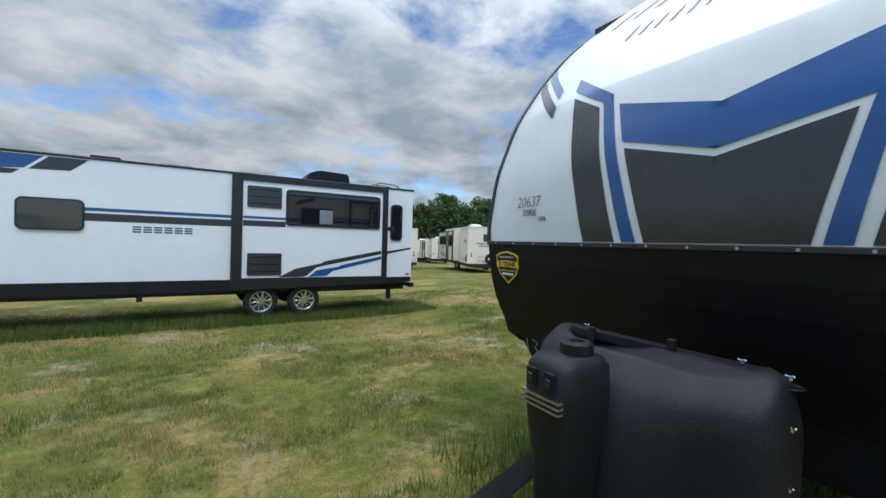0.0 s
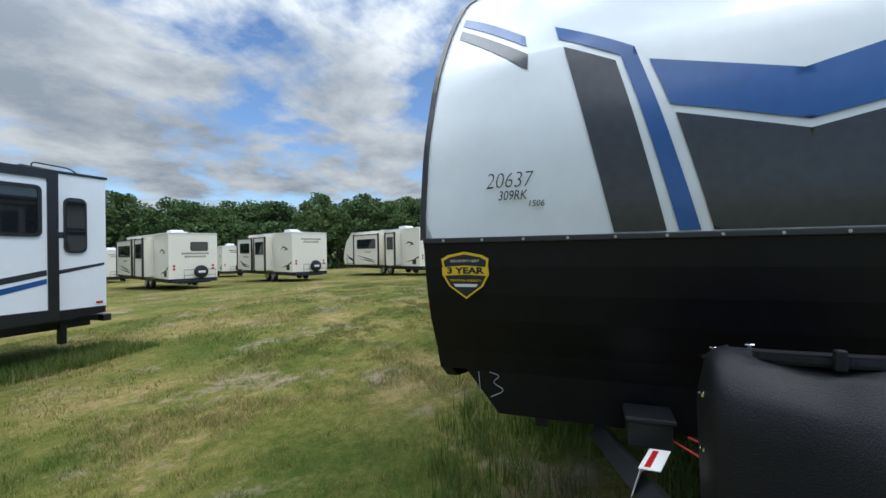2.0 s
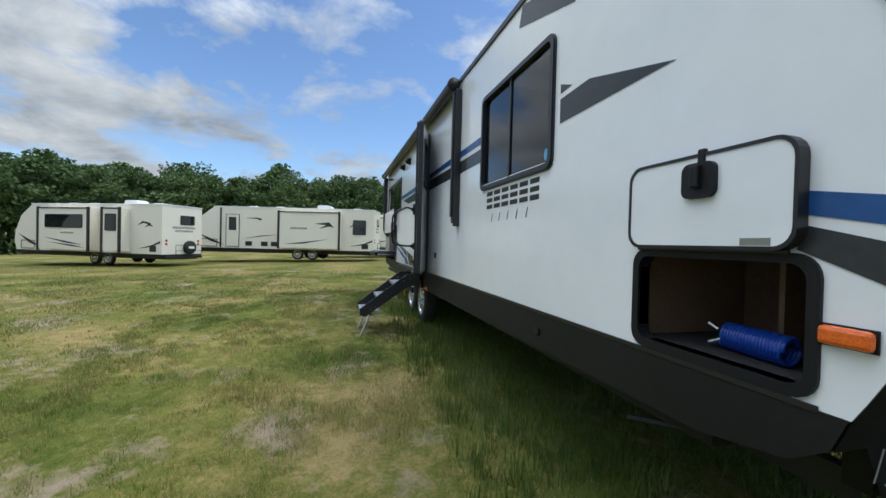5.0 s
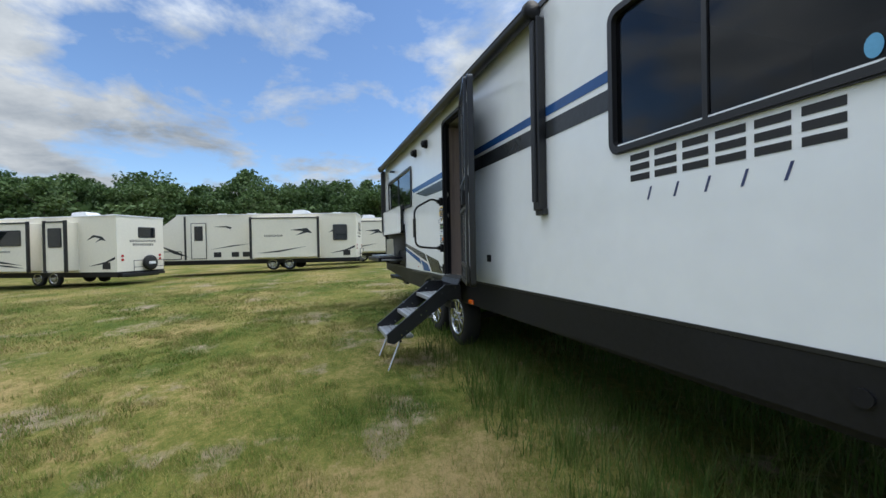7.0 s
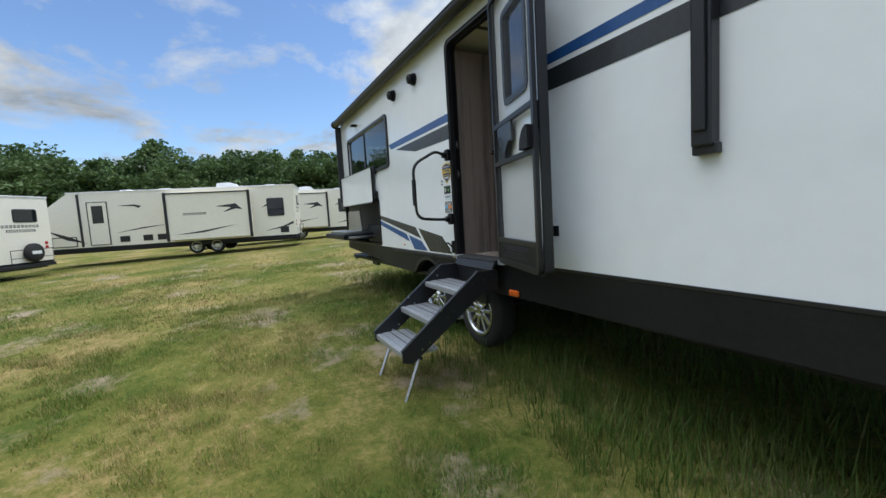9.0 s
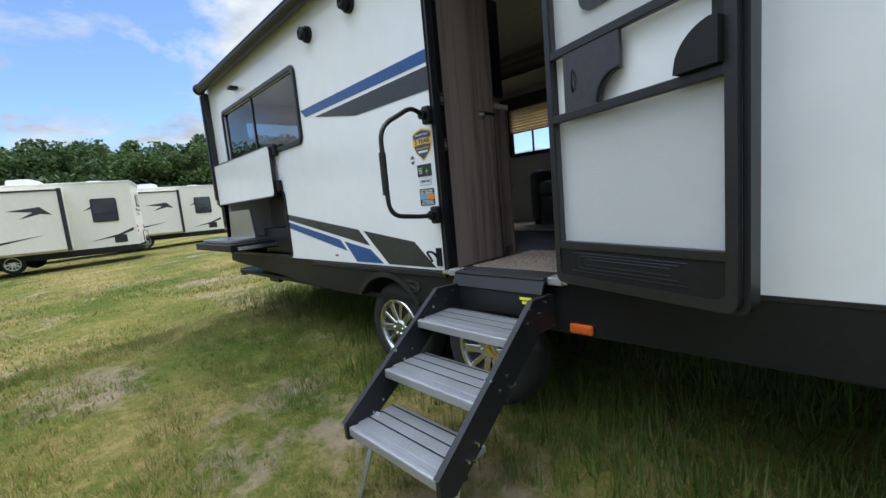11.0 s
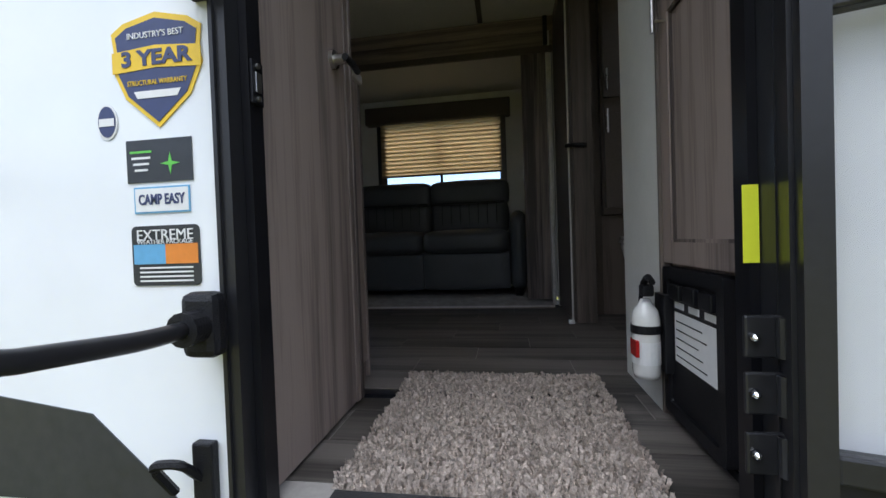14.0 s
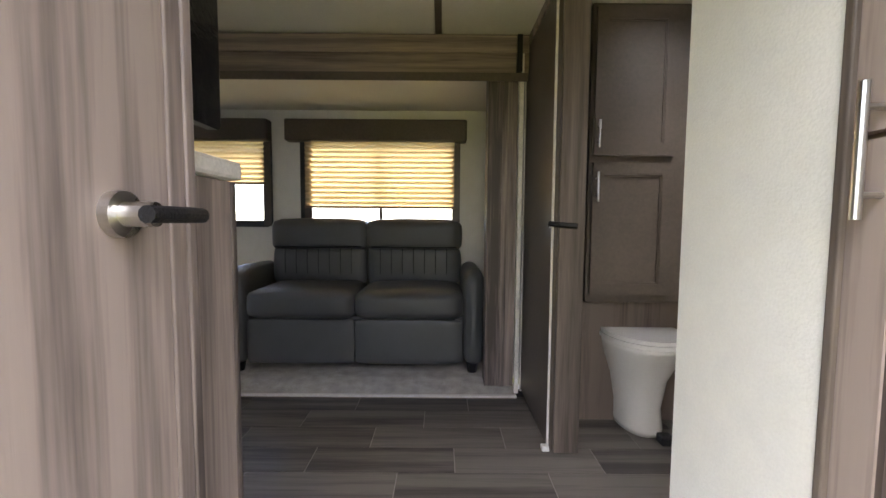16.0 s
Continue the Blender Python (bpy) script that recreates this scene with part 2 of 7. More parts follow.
def mesh_mat():
    """Woven insect screen, far finer than the eye can part: a share of grey thread over clear gaps."""
    m = bpy.data.materials.new("insect_mesh")
    m.use_nodes = True
    nt = m.node_tree
    nt.nodes.clear()
    d = nt.nodes.new("ShaderNodeBsdfPrincipled")
    d.inputs["Base Color"].default_value = (0.10, 0.105, 0.11, 1)
    d.inputs["Roughness"].default_value = 0.6
    c = nt.nodes.new("ShaderNodeBsdfTransparent")
    mx = nt.nodes.new("ShaderNodeMixShader")
    mx.inputs[0].default_value = 0.12
    nt.links.new(c.outputs[0], mx.inputs[1])
    nt.links.new(d.outputs[0], mx.inputs[2])
    o = nt.nodes.new("ShaderNodeOutputMaterial")
    nt.links.new(mx.outputs[0], o.inputs[0])
    return m


FLYSCREEN = mesh_mat()


def translucent_mat(name, color, through_color, fac):
    m = bpy.data.materials.new(name)
    m.use_nodes = True
    nt = m.node_tree
    nt.nodes.clear()
    tc = nt.nodes.new("ShaderNodeTexCoord")
    n = nt.nodes.new("ShaderNodeTexNoise")
    n.inputs["Scale"].default_value, n.inputs["Detail"].default_value = 60, 5
    nt.links.new(tc.outputs["Object"], n.inputs["Vector"])
    cm = nt.nodes.new("ShaderNodeMix")
    cm.data_type = "RGBA"
    cm.inputs["A"].default_value = (*[c * 0.8 for c in color], 1)
    cm.inputs["B"].default_value = (*[min(1, c * 1.1) for c in color], 1)
    nt.links.new(n.outputs["Fac"], cm.inputs["Factor"])
    d = nt.nodes.new("ShaderNodeBsdfDiffuse")
    nt.links.new(cm.outputs["Result"], d.inputs["Color"])
    t = nt.nodes.new("ShaderNodeBsdfTranslucent")
    t.inputs["Color"].default_value = (*through_color, 1)
    mx = nt.nodes.new("ShaderNodeMixShader")
    mx.inputs[0].default_value = fac
    nt.links.new(d.outputs[0], mx.inputs[1])
    nt.links.new(t.outputs[0], mx.inputs[2])
    o = nt.nodes.new("ShaderNodeOutputMaterial")
    nt.links.new(mx.outputs[0], o.inputs[0])
    return m


SHADE = translucent_mat("pleated_shade_fabric", (0.50, 0.41, 0.27), (0.72, 0.53, 0.28), 0.30)


def vegetation(name, a, b_, c, patch, through=0.3, rnd=0.35):
    """Leaves and blades: colour by patches of the ground they stand on, by clump and by blade."""
    m = bpy.data.materials.new(name)
    m.use_nodes = True
    nt = m.node_tree
    nt.nodes.clear()
    g = nt.nodes.new("ShaderNodeNewGeometry")
    n = nt.nodes.new("ShaderNodeTexNoise")
    n.inputs["Scale"].default_value, n.inputs["Detail"].default_value, n.inputs["Roughness"].default_value = patch, 6, 0.6
    nt.links.new(g.outputs["Position"], n.inputs["Vector"])
    n2 = nt.nodes.new("ShaderNodeTexNoise")
    n2.inputs["Scale"].default_value, n2.inputs["Detail"].default_value = patch * 9, 4
    nt.links.new(g.outputs["Position"], n2.inputs["Vector"])
    both = nt.nodes.new("ShaderNodeMath")
    both.operation = "MULTIPLY_ADD"
    both.inputs[1].default_value = 0.45
    nt.links.new(n2.outputs["Fac"], both.inputs[0])
    low = nt.nodes.new("ShaderNodeMath")
    low.operation = "SUBTRACT"
    low.inputs[1].default_value = 0.225
    nt.links.new(n.outputs["Fac"], low.inputs[0])
    nt.links.new(low.outputs[0], both.inputs[2])
    r = nt.nodes.new("ShaderNodeMath")
    r.operation = "MULTIPLY_ADD"
    r.inputs[1].default_value = rnd
    nt.links.new(g.outputs["Random Per Island"], r.inputs[0])
    nt.links.new(both.outputs[0], r.inputs[2])
    ramp = nt.nodes.new("ShaderNodeValToRGB")
    e = ramp.color_ramp.elements
    e[0].position, e[0].color = 0.45, (*a, 1)
    e[1].position, e[1].color = 1.02, (*c, 1)
    mid = e.new(0.72)
    mid.color = (*b_, 1)
    nt.links.new(r.outputs[0], ramp.inputs[0])
    d = nt.nodes.new("ShaderNodeBsdfPrincipled")
    d.inputs["Roughness"].default_value = 0.6
    d.inputs["Specular IOR Level"].default_value = 0.25
    nt.links.new(ramp.outputs[0], d.inputs["Base Color"])
    t = nt.nodes.new("ShaderNodeBsdfTranslucent")
    nt.links.new(ramp.outputs[0], t.inputs["Color"])
    mx = nt.nodes.new("ShaderNodeMixShader")
    mx.inputs[0].default_value = through
    nt.links.new(d.outputs[0], mx.inputs[1])
    nt.links.new(t.outputs[0], mx.inputs[2])
    o = nt.nodes.new("ShaderNodeOutputMaterial")
    nt.links.new(mx.outputs[0], o.inputs[0])
    return m


BLADE = vegetation("meadow_grass", (0.072, 0.150, 0.019), (0.165, 0.200, 0.040), (0.36, 0.28, 0.125), 0.45, 0.3, 0.55)
WEED = vegetation("tall_weeds", (0.055, 0.11, 0.016), (0.09, 0.14, 0.025), (0.24, 0.23, 0.09), 0.8)
LEAF = vegetation("tree_leaves", (0.048, 0.088, 0.029), (0.082, 0.138, 0.043), (0.135, 0.185, 0.067), 0.12, 0.3)


def soil_mat():
    m = bpy.data.materials.new("mown_field")
    m.use_nodes = True
    nt = m.node_tree
    b = nt.nodes["Principled BSDF"]
    g = nt.nodes.new("ShaderNodeNewGeometry")

    def nz(scale, detail, rough=0.6):
        n = nt.nodes.new("ShaderNodeTexNoise")
        n.inputs["Scale"].default_value, n.inputs["Detail"].default_value, n.inputs["Roughness"].default_value = scale, detail, rough
        nt.links.new(g.outputs["Position"], n.inputs["Vector"])
        return n
    patch, fine, dirt, speck = nz(0.45, 6), nz(35, 5, 0.75), nz(0.8, 7, 0.65), nz(9, 6, 0.7)
    tuft = nt.nodes.new("ShaderNodeMath")
    tuft.operation = "MULTIPLY_ADD"
    tuft.inputs[1].default_value, tuft.inputs[2].default_value = 0.6, -0.3
    nt.links.new(speck.outputs["Fac"], tuft.inputs[0])
    base = nt.nodes.new("ShaderNodeMath")
    base.operation = "ADD"
    nt.links.new(tuft.outputs[0], base.inputs[0])
    nt.links.new(patch.outputs["Fac"], base.inputs[1])
    r = nt.nodes.new("ShaderNodeMath")
    r.operation = "MULTIPLY_ADD"
    r.inputs[1].default_value = 0.55
    nt.links.new(fine.outputs["Fac"], r.inputs[0])
    nt.links.new(base.outputs[0], r.inputs[2])
    ramp = nt.nodes.new("ShaderNodeValToRGB")
    e = ramp.color_ramp.elements
    e[0].position, e[0].color = 0.58, (0.062, 0.092, 0.015, 1)
    e[1].position, e[1].color = 0.98, (0.33, 0.24, 0.105, 1)
    e.new(0.78).color = (0.155, 0.15, 0.036, 1)
    nt.links.new(r.outputs[0], ramp.inputs[0])
    sm = nt.nodes.new("ShaderNodeMath")
    sm.operation = "MULTIPLY_ADD"
    sm.inputs[1].default_value = 0.25
    nt.links.new(speck.outputs["Fac"], sm.inputs[0])
    nt.links.new(dirt.outputs["Fac"], sm.inputs[2])
    dm = nt.nodes.new("ShaderNodeMapRange")
    dm.inputs["From Min"].default_value, dm.inputs["From Max"].default_value = 0.675, 0.79
    nt.links.new(sm.outputs[0], dm.inputs["Value"])
    mx = nt.nodes.new("ShaderNodeMix")
    mx.data_type = "RGBA"
    nt.links.new(dm.outputs[0], mx.inputs["Factor"])
    nt.links.new(ramp.outputs[0], mx.inputs["A"])
    mx.inputs["B"].default_value = (0.30, 0.235, 0.165, 1)
    nt.links.new(mx.outputs["Result"], b.inputs["Base Color"])
    b.inputs["Roughness"].default_value = 0.95
    b.inputs["Specular IOR Level"].default_value = 0.1
    bp = nt.nodes.new("ShaderNodeBump")
    bp.inputs["Strength"].default_value, bp.inputs["Distance"].default_value = 0.8, 0.03
    nt.links.new(fine.outputs["Fac"], bp.inputs["Height"])
    nt.links.new(bp.outputs[0], b.inputs["Normal"])
    return m


SOIL = soil_mat()


# ---- mesh helpers ----
def link(name, me, material, parent=None, label="", smooth=False):
    if material:
        me.materials.append(material)
    if smooth:
        me.polygons.foreach_set("use_smooth", [True] * len(me.polygons))
    ob = new(name, me)
    if parent:
        ob.parent = parent
        if parent.parent is None:
            ob.matrix_parent_inverse = parent.matrix_basis.inverted()
    if label:
        ob["label"] = label
    return ob


def part(name, bm, material, parent=None, label="", smooth=False):
    """Links a bmesh, modelled in the place's own coordinates, as one mesh under a thing or a part."""
    bmesh.ops.recalc_face_normals(bm, faces=bm.faces[:])
    me = bpy.data.meshes.new(name)
    bm.to_mesh(me)
    bm.free()
    return link(name, me, material, parent, label, smooth)


def thing(name, at, label, category, group="", kind=""):
    ob = new(name)
    ob.empty_display_size = 0.2
    ob.matrix_basis = Matrix.Translation(at)
    return tagged(ob, label, category, group, kind)


def box(x0, x1, y0, y1, z0, z1, bev=0.0, bm=None, seg=2):
    own = bmesh.new()
    c = Matrix.Translation(((x0 + x1) / 2, (y0 + y1) / 2, (z0 + z1) / 2)) @ Matrix.Diagonal((abs(x1 - x0), abs(y1 - y0), abs(z1 - z0), 1))
    bmesh.ops.create_cube(own, size=1, matrix=c)
    if bev:
        bmesh.ops.bevel(own, geom=own.edges[:] + own.verts[:], offset=bev, segments=seg, profile=0.5, affect="EDGES")
    return merge(bm, own)


def merge(bm, own):
    if bm is None:
        return own
    me = bpy.data.meshes.new("tmp")
    own.to_mesh(me)
    own.free()
    bm.from_mesh(me)
    bpy.data.meshes.remove(me)
    return bm


def at_axis(axis, u, v, w):
    return {"x": (w, u, v), "y": (u, w, v), "z": (u, v, w)}[axis]


def prism(pts, axis, a, b, bm=None):
    """A polygon, given across axis, drawn out from a to b."""
    bm = bm or bmesh.new()
    lo = [bm.verts.new(at_axis(axis, u, v, a)) for u, v in pts]
    hi = [bm.verts.new(at_axis(axis, u, v, b)) for u, v in pts]
    bm.faces.new(lo)
    bm.faces.new(hi[::-1])
    for i in range(len(pts)):
        j = (i + 1) % len(pts)
        bm.faces.new((lo[i], hi[i], hi[j], lo[j]))
    return bm


def rrect(u0, u1, v0, v1, r, n=5):
    out = []
    for cu, cv, s in ((u1 - r, v1 - r, 0), (u0 + r, v1 - r, 90), (u0 + r, v0 + r, 180), (u1 - r, v0 + r, 270)):
        for i in range(n + 1):
            a = radians(s + 90 * i / n)
            out.append((cu + r * math.cos(a), cv + r * math.sin(a)))
    return out


def ring(outer, inner, axis, a, b, bm=None):
    """A flat frame between two outlines with as many points, from a to b along axis."""
    bm = bm or bmesh.new()
    vs = [[bm.verts.new(at_axis(axis, u, v, w)) for u, v in pts] for pts, w in ((outer, a), (inner, a), (inner, b), (outer, b))]
    n = len(outer)
    for k in range(4):
        p, q = vs[k], vs[(k + 1) % 4]
        for i in range(n):
            j = (i + 1) % n
            bm.faces.new((p[i], p[j], q[j], q[i]))
    return bm


def cyl(p, q, r, n=18, bm=None, r2=None):
    p, q = Vector(p), Vector(q)
    own = bmesh.new()
    m = Matrix.Translation((p + q) / 2) @ (q - p).to_track_quat("Z", "Y").to_matrix().to_4x4()
    bmesh.ops.create_cone(own, cap_ends=True, segments=n, radius1=r, radius2=r if r2 is None else r2, depth=(q - p).length, matrix=m)
    return merge(bm, own)


def fillet(pts, r, n=5):
    pts = [Vector(p) for p in pts]
    out = [pts[0]]
    for a, b, c in zip(pts, pts[1:], pts[2:]):
        d = min(r, (a - b).length * 0.45, (c - b).length * 0.45)
        s, e = b + (a - b).normalized() * d, b + (c - b).normalized() * d
        for i in range(n + 1):
            t = i / n
            out.append(s * (1 - t) ** 2 + b * 2 * t * (1 - t) + e * t ** 2)
    return out + [pts[-1]]


def tube(pts, r, n=8, bm=None, closed=False):
    bm = bm or bmesh.new()
    pts = [Vector(p) for p in pts]
    rings = []
    ref = Vector((0.13, 0.21, 0.97)).normalized()
    for i, p in enumerate(pts):
        t = (pts[min(i + 1, len(pts) - 1)] - pts[max(i - 1, 0)]).normalized()
        a = t.cross(ref)
        if a.length < 0.05:
            a = t.cross(Vector((1, 0, 0)))
        a.normalize()
        b = t.cross(a).normalized()
        rings.append([bm.verts.new(p + r * (math.cos(2 * math.pi * k / n) * a + math.sin(2 * math.pi * k / n) * b)) for k in range(n)])
    for p, q in zip(rings, rings[1:]):
        for k in range(n):
            bm.faces.new((p[k], p[(k + 1) % n], q[(k + 1) % n], q[k]))
    bm.faces.new(rings[0][::-1])
    bm.faces.new(rings[-1])
    return bm


def lathe(profile, n=28, m=None):
    """(radius, height) pairs turned about z, then moved by m."""
    bm = bmesh.new()
    rings = [[bm.verts.new((r * math.cos(2 * math.pi * k / n), r * math.sin(2 * math.pi * k / n), h)) for k in range(n)] for r, h in profile]
    for p, q in zip(rings, rings[1:]):
        for k in range(n):
            bm.faces.new((p[k], p[(k + 1) % n], q[(k + 1) % n], q[k]))
    for c in (rings[0], rings[-1]):
        bm.faces.new(c)
    if m is not None:
        bmesh.ops.transform(bm, matrix=m, verts=bm.verts[:])
    return bm


def moved(bm, m):
    bmesh.ops.transform(bm, matrix=m, verts=bm.verts[:])
    return bm


def panel_with_holes(outline, holes, axis, a, b):
    """A sheet with rectangular openings cut right through it."""
    bm = bmesh.new()
    bm.faces.new([bm.verts.new(at_axis(axis, u, v, a)) for u, v in outline])
    iu, iv = {"x": (1, 2), "y": (0, 2), "z": (0, 1)}[axis]
    for u0, u1, v0, v1 in holes:
        for idx, val in ((iu, u0), (iu, u1), (iv, v0), (iv, v1)):
            co, no = [0, 0, 0], [0, 0, 0]
            co[idx], no[idx] = val, 1
            bmesh.ops.bisect_plane(bm, geom=bm.verts[:] + bm.edges[:] + bm.faces[:], plane_co=co, plane_no=no)
    gone = []
    for f in bm.faces:
        c = f.calc_center_median()
        if any(u0 < c[iu] < u1 and v0 < c[iv] < v1 for u0, u1, v0, v1 in holes):
            gone.append(f)
    bmesh.ops.delete(bm, geom=gone, context="FACES")
    ext = bmesh.ops.extrude_face_region(bm, geom=bm.faces[:])
    d = [0, 0, 0]
    d["xyz".index(axis)] = b - a
    bmesh.ops.translate(bm, vec=d, verts=[v for v in ext["geom"] if isinstance(v, bmesh.types.BMVert)])
    return bm


def lettering(name, body, size, m, material, parent, shear=0.0, width=None, bold=0.0):
    """Words in the built-in font, as a thin mesh; local x runs along the line and y up."""
    cu = bpy.data.curves.new(name, "FONT")
    cu.body, cu.size, cu.shear, cu.extrude, cu.offset = body, size, shear, 0.0006, bold
    cu.align_x, cu.align_y = "CENTER", "CENTER"
    cu.resolution_u = 3
    tmp = bpy.data.objects.new("tmp", cu)
    me = bpy.data.meshes.new_from_object(tmp)
    bpy.data.objects.remove(tmp)
    if width:
        xs = [v.co.x for v in me.vertices]
        k = width / (max(xs) - min(xs))
        me.transform(Matrix.Diagonal((k, 1, 1, 1)))
    me.transform(m)
    me.name = name
    return link(name, me, material, parent)


def flat_shape(name, pts, m, material, parent, depth=0.0012, label=""):
    bm = prism(pts, "z", 0, depth)
    moved(bm, m)
    return part(name, bm, material, parent, label)


def arc_pts(cx, cy, r, a0, a1, n):
    return [(cx + r * math.cos(radians(a0 + (a1 - a0) * i / n)), cy + r * math.sin(radians(a0 + (a1 - a0) * i / n))) for i in range(n + 1)]


# ---- ground ----
def clampf(v, a, b):
    return max(a, min(b, v))


def ground_z(x, y):
    """The field falls gently towards +y and rises a little along the trailer."""
    return -0.1 + 0.035 * (clampf(x, 3, 9) - 3) - 0.03 * (clampf(y, -15, 60) - 3)


def build_ground():
    xs = sorted(set([-3000, -600, -150, -60, -30, -15, -8, -4] + [i * 0.5 for i in range(-4, 37)] + [20, 24, 30, 40, 60, 90, 150, 400, 1200, 3000]))
    ys = sorted(set([-3000, -600, -150, -60, -30, -15, -8, -4] + [i * 0.5 for i in range(-4, 31)] + [18, 22, 28, 36, 45, 60, 90, 150, 400, 1200, 3000]))
    verts = []
    for y in ys:
        for x in xs:
            near = -3 < x < 18 and -3 < y < 15
            dz = 0.03 * noise.noise((x * 0.9, y * 0.9, 0.0)) + 0.02 * noise.noise((x * 2.7, y * 2.7, 4.0)) if near else 0
            verts.append((x, y, ground_z(x, y) + dz))
    w = len(xs)
    faces = [(j * w + i, j * w + i + 1, (j + 1) * w + i + 1, (j + 1) * w + i) for j in range(len(ys) - 1) for i in range(w - 1)]
    me = bpy.data.meshes.new("ground")
    me.from_pydata(verts, [], faces)
    ob = link("ground", me, SOIL, smooth=True)
    return tagged(ob, "mown green and straw-coloured grass field with bare patches", "ground", kind="structure")


build_ground()

# ---- the travel trailer that the walk goes round ----
YD, YO = 2.33, -0.11            # outer faces of the door side and the off side
XR, ZT, ZB, ZF = 12.05, 3.17, 0.97, 0.97
CAPZ = [1.49, 1.50, 1.59, 1.67, 1.75, 1.84, 1.93, 2.02, 2.12, 2.21, 2.30, 2.31, 2.38, 2.46, 2.53, 2.60, 2.66, 2.73, 2.78, 2.84, 2.89, 2.94, 2.99, 3.03, 3.07, 3.11, 3.14, 3.17]
PROF = [(1.49, 1.70), (1.59, 1.702), (1.93, 1.76), (2.31, 1.92), (2.60, 2.12), (2.84, 2.33), (3.03, 2.53), (3.17, 2.76)]


def side_x(z):
    return float(np.mean([np.interp(z + d, [p[0] for p in PROF], [p[1] for p in PROF]) for d in np.linspace(-0.09, 0.09, 9)]))


def cap_x(y, z):
    """The front cap swells forward between its two side edges, more so higher up."""
    u = min(1.0, abs((y - 1.11) / 1.22))
    return side_x(z) - 0.12 * clampf((z - 1.5) / 0.8, 0, 1) * (1 - u ** 4)


T = thing("travel_trailer", (6.8, 1.11, 0.0), "white travel trailer with black lower skirt and blue and charcoal graphics", "trailer")


def build_shell():
    # door-side wall with its openings
    nose = [(side_x(z), z) for z in CAPZ]
    low = [(1.858, ZB), (1.825, 1.03), (1.775, 1.13), (1.737, 1.25), (1.713, 1.37)]
    outline = [(XR, ZB)] + low + nose + [(XR, ZT)]
    holes = [(6.93, 7.79, ZF - 0.02, 2.97), (3.42, 4.66, 1.94, 2.70), (9.56, 11.5, 2.10, 2.71), (1.97, 2.62, 1.02, 1.37), (10.08, 12.0, 1.0, 1.64)]
    part("side_wall", panel_with_holes(outline, holes, "y", YD - 0.045, YD), WHITE, T, "smooth white fibreglass wall")
    hol2 = [(6.95, 9.6, 1.0, 2.84)]
    part("side_wall", panel_with_holes(outline, hol2, "y", YO, YO + 0.045), WHITE, T)
    part("rear_wall", panel_with_holes([(YO + 0.046, ZB), (YD - 0.046, ZB), (YD - 0.046, ZT), (YO + 0.046, ZT)], [(0.3, 1.9, 1.9, 2.75)], "x", XR - 0.045, XR), WHITE, T)
    # roof hole over the bathroom is unseen, added to let sky light in
    part("roof", panel_with_holes([(2.70, YO - 0.015), (XR + 0.02, YO - 0.015), (XR + 0.02, YD + 0.015), (2.70, YD + 0.015)], [(6.05, 6.45, 0.58, 1.02)], "z", ZT + 0.002, ZT + 0.045), TRIM, T, "roof edge in black trim")
    part("underbelly", box(2.3, XR - 0.1, YO + 0.05, YD - 0.06, 0.68, 0.72), SKIRT, T)
    # white front cap, in the dimmed white
    bm = bmesh.new()
    ny = 60
    grid = [[bm.verts.new((cap_x(YO + (YD - YO) * j / ny, z), YO + (YD - YO) * j / ny, z)) for j in range(ny + 1)] for z in CAPZ]
    for a, b in zip(grid, grid[1:]):
        for j in range(ny):
            bm.faces.new((a[j], a[j + 1], b[j + 1], b[j]))
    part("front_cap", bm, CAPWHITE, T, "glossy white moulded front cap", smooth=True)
    # black lower front, leaning back towards the frame, its corners cut away below
    bm = bmesh.new()
    rows = [(1.49, 1.697), (1.37, 1.710), (1.25, 1.734), (1.13, 1.772), (1.03, 1.822), (0.97, 1.855), (0.87, 1.895)]
    gr = [[bm.verts.new((x, YO + (YD - YO) * j / 6, z)) for j in range(7)] for z, x in rows]
    for a, b in zip(gr, gr[1:]):
        for j in range(6):
            bm.faces.new((a[j], a[j + 1], b[j + 1], b[j]))
    lowp = [(2.2, 0.87, 1.896), (0.02, 0.87, 1.896), (0.17, 0.66, 1.93), (2.05, 0.66, 1.93)]
    bm.faces.new([bm.verts.new((x, y, z)) for y, z, x in lowp])
    part("lower_front", bm, BLACK, T, "glossy black lower front panel")
    part("front_bulkhead", box(1.97, 2.05, 0.2, 2.03, 0.665, 0.96), BLACK, T)
    part("front_seam_trim", box(1.684, 1.703, YO, YD, 1.474, 1.498, 0.004), TRIM, T)
    bm = bmesh.new()
    for k in range(14):
        y = YO + 0.08 + k * 0.174
        cyl((1.686, y, 1.486), (1.680, y, 1.486), 0.006, 8, bm)
    tagged(part("seam_screws", bm, STEEL, T), kind="stuff")
    # corner trim that follows the nose
    for y0, y1 in ((YD - 0.01, YD + 0.014), (YO - 0.014, YO + 0.01)):
        path = nose
        bm = bmesh.new()
        inner = [(x + 0.02 * (1 if z < 2.9 else 0.8), z - (0.0 if z < 2.2 else 0.02)) for x, z in path]
        outer = [(x - 0.012, z + (0.0 if z < 2.2 else 0.008)) for x, z in path]
        cols = [[bm.verts.new((p[0], y, p[1])) for p in (o, i) for y in (y0, y1)] for o, i in zip(outer, inner)]
        for a, b in zip(cols, cols[1:]):
            for p, q in ((0, 1), (1, 3), (3, 2), (2, 0)):
                bm.faces.new((a[p], a[q], b[q], b[p]))
        part("corner_trim", bm, TRIM, T)
    # lower skirt with wheel arches on the door side, plain on the off side
    arch = []
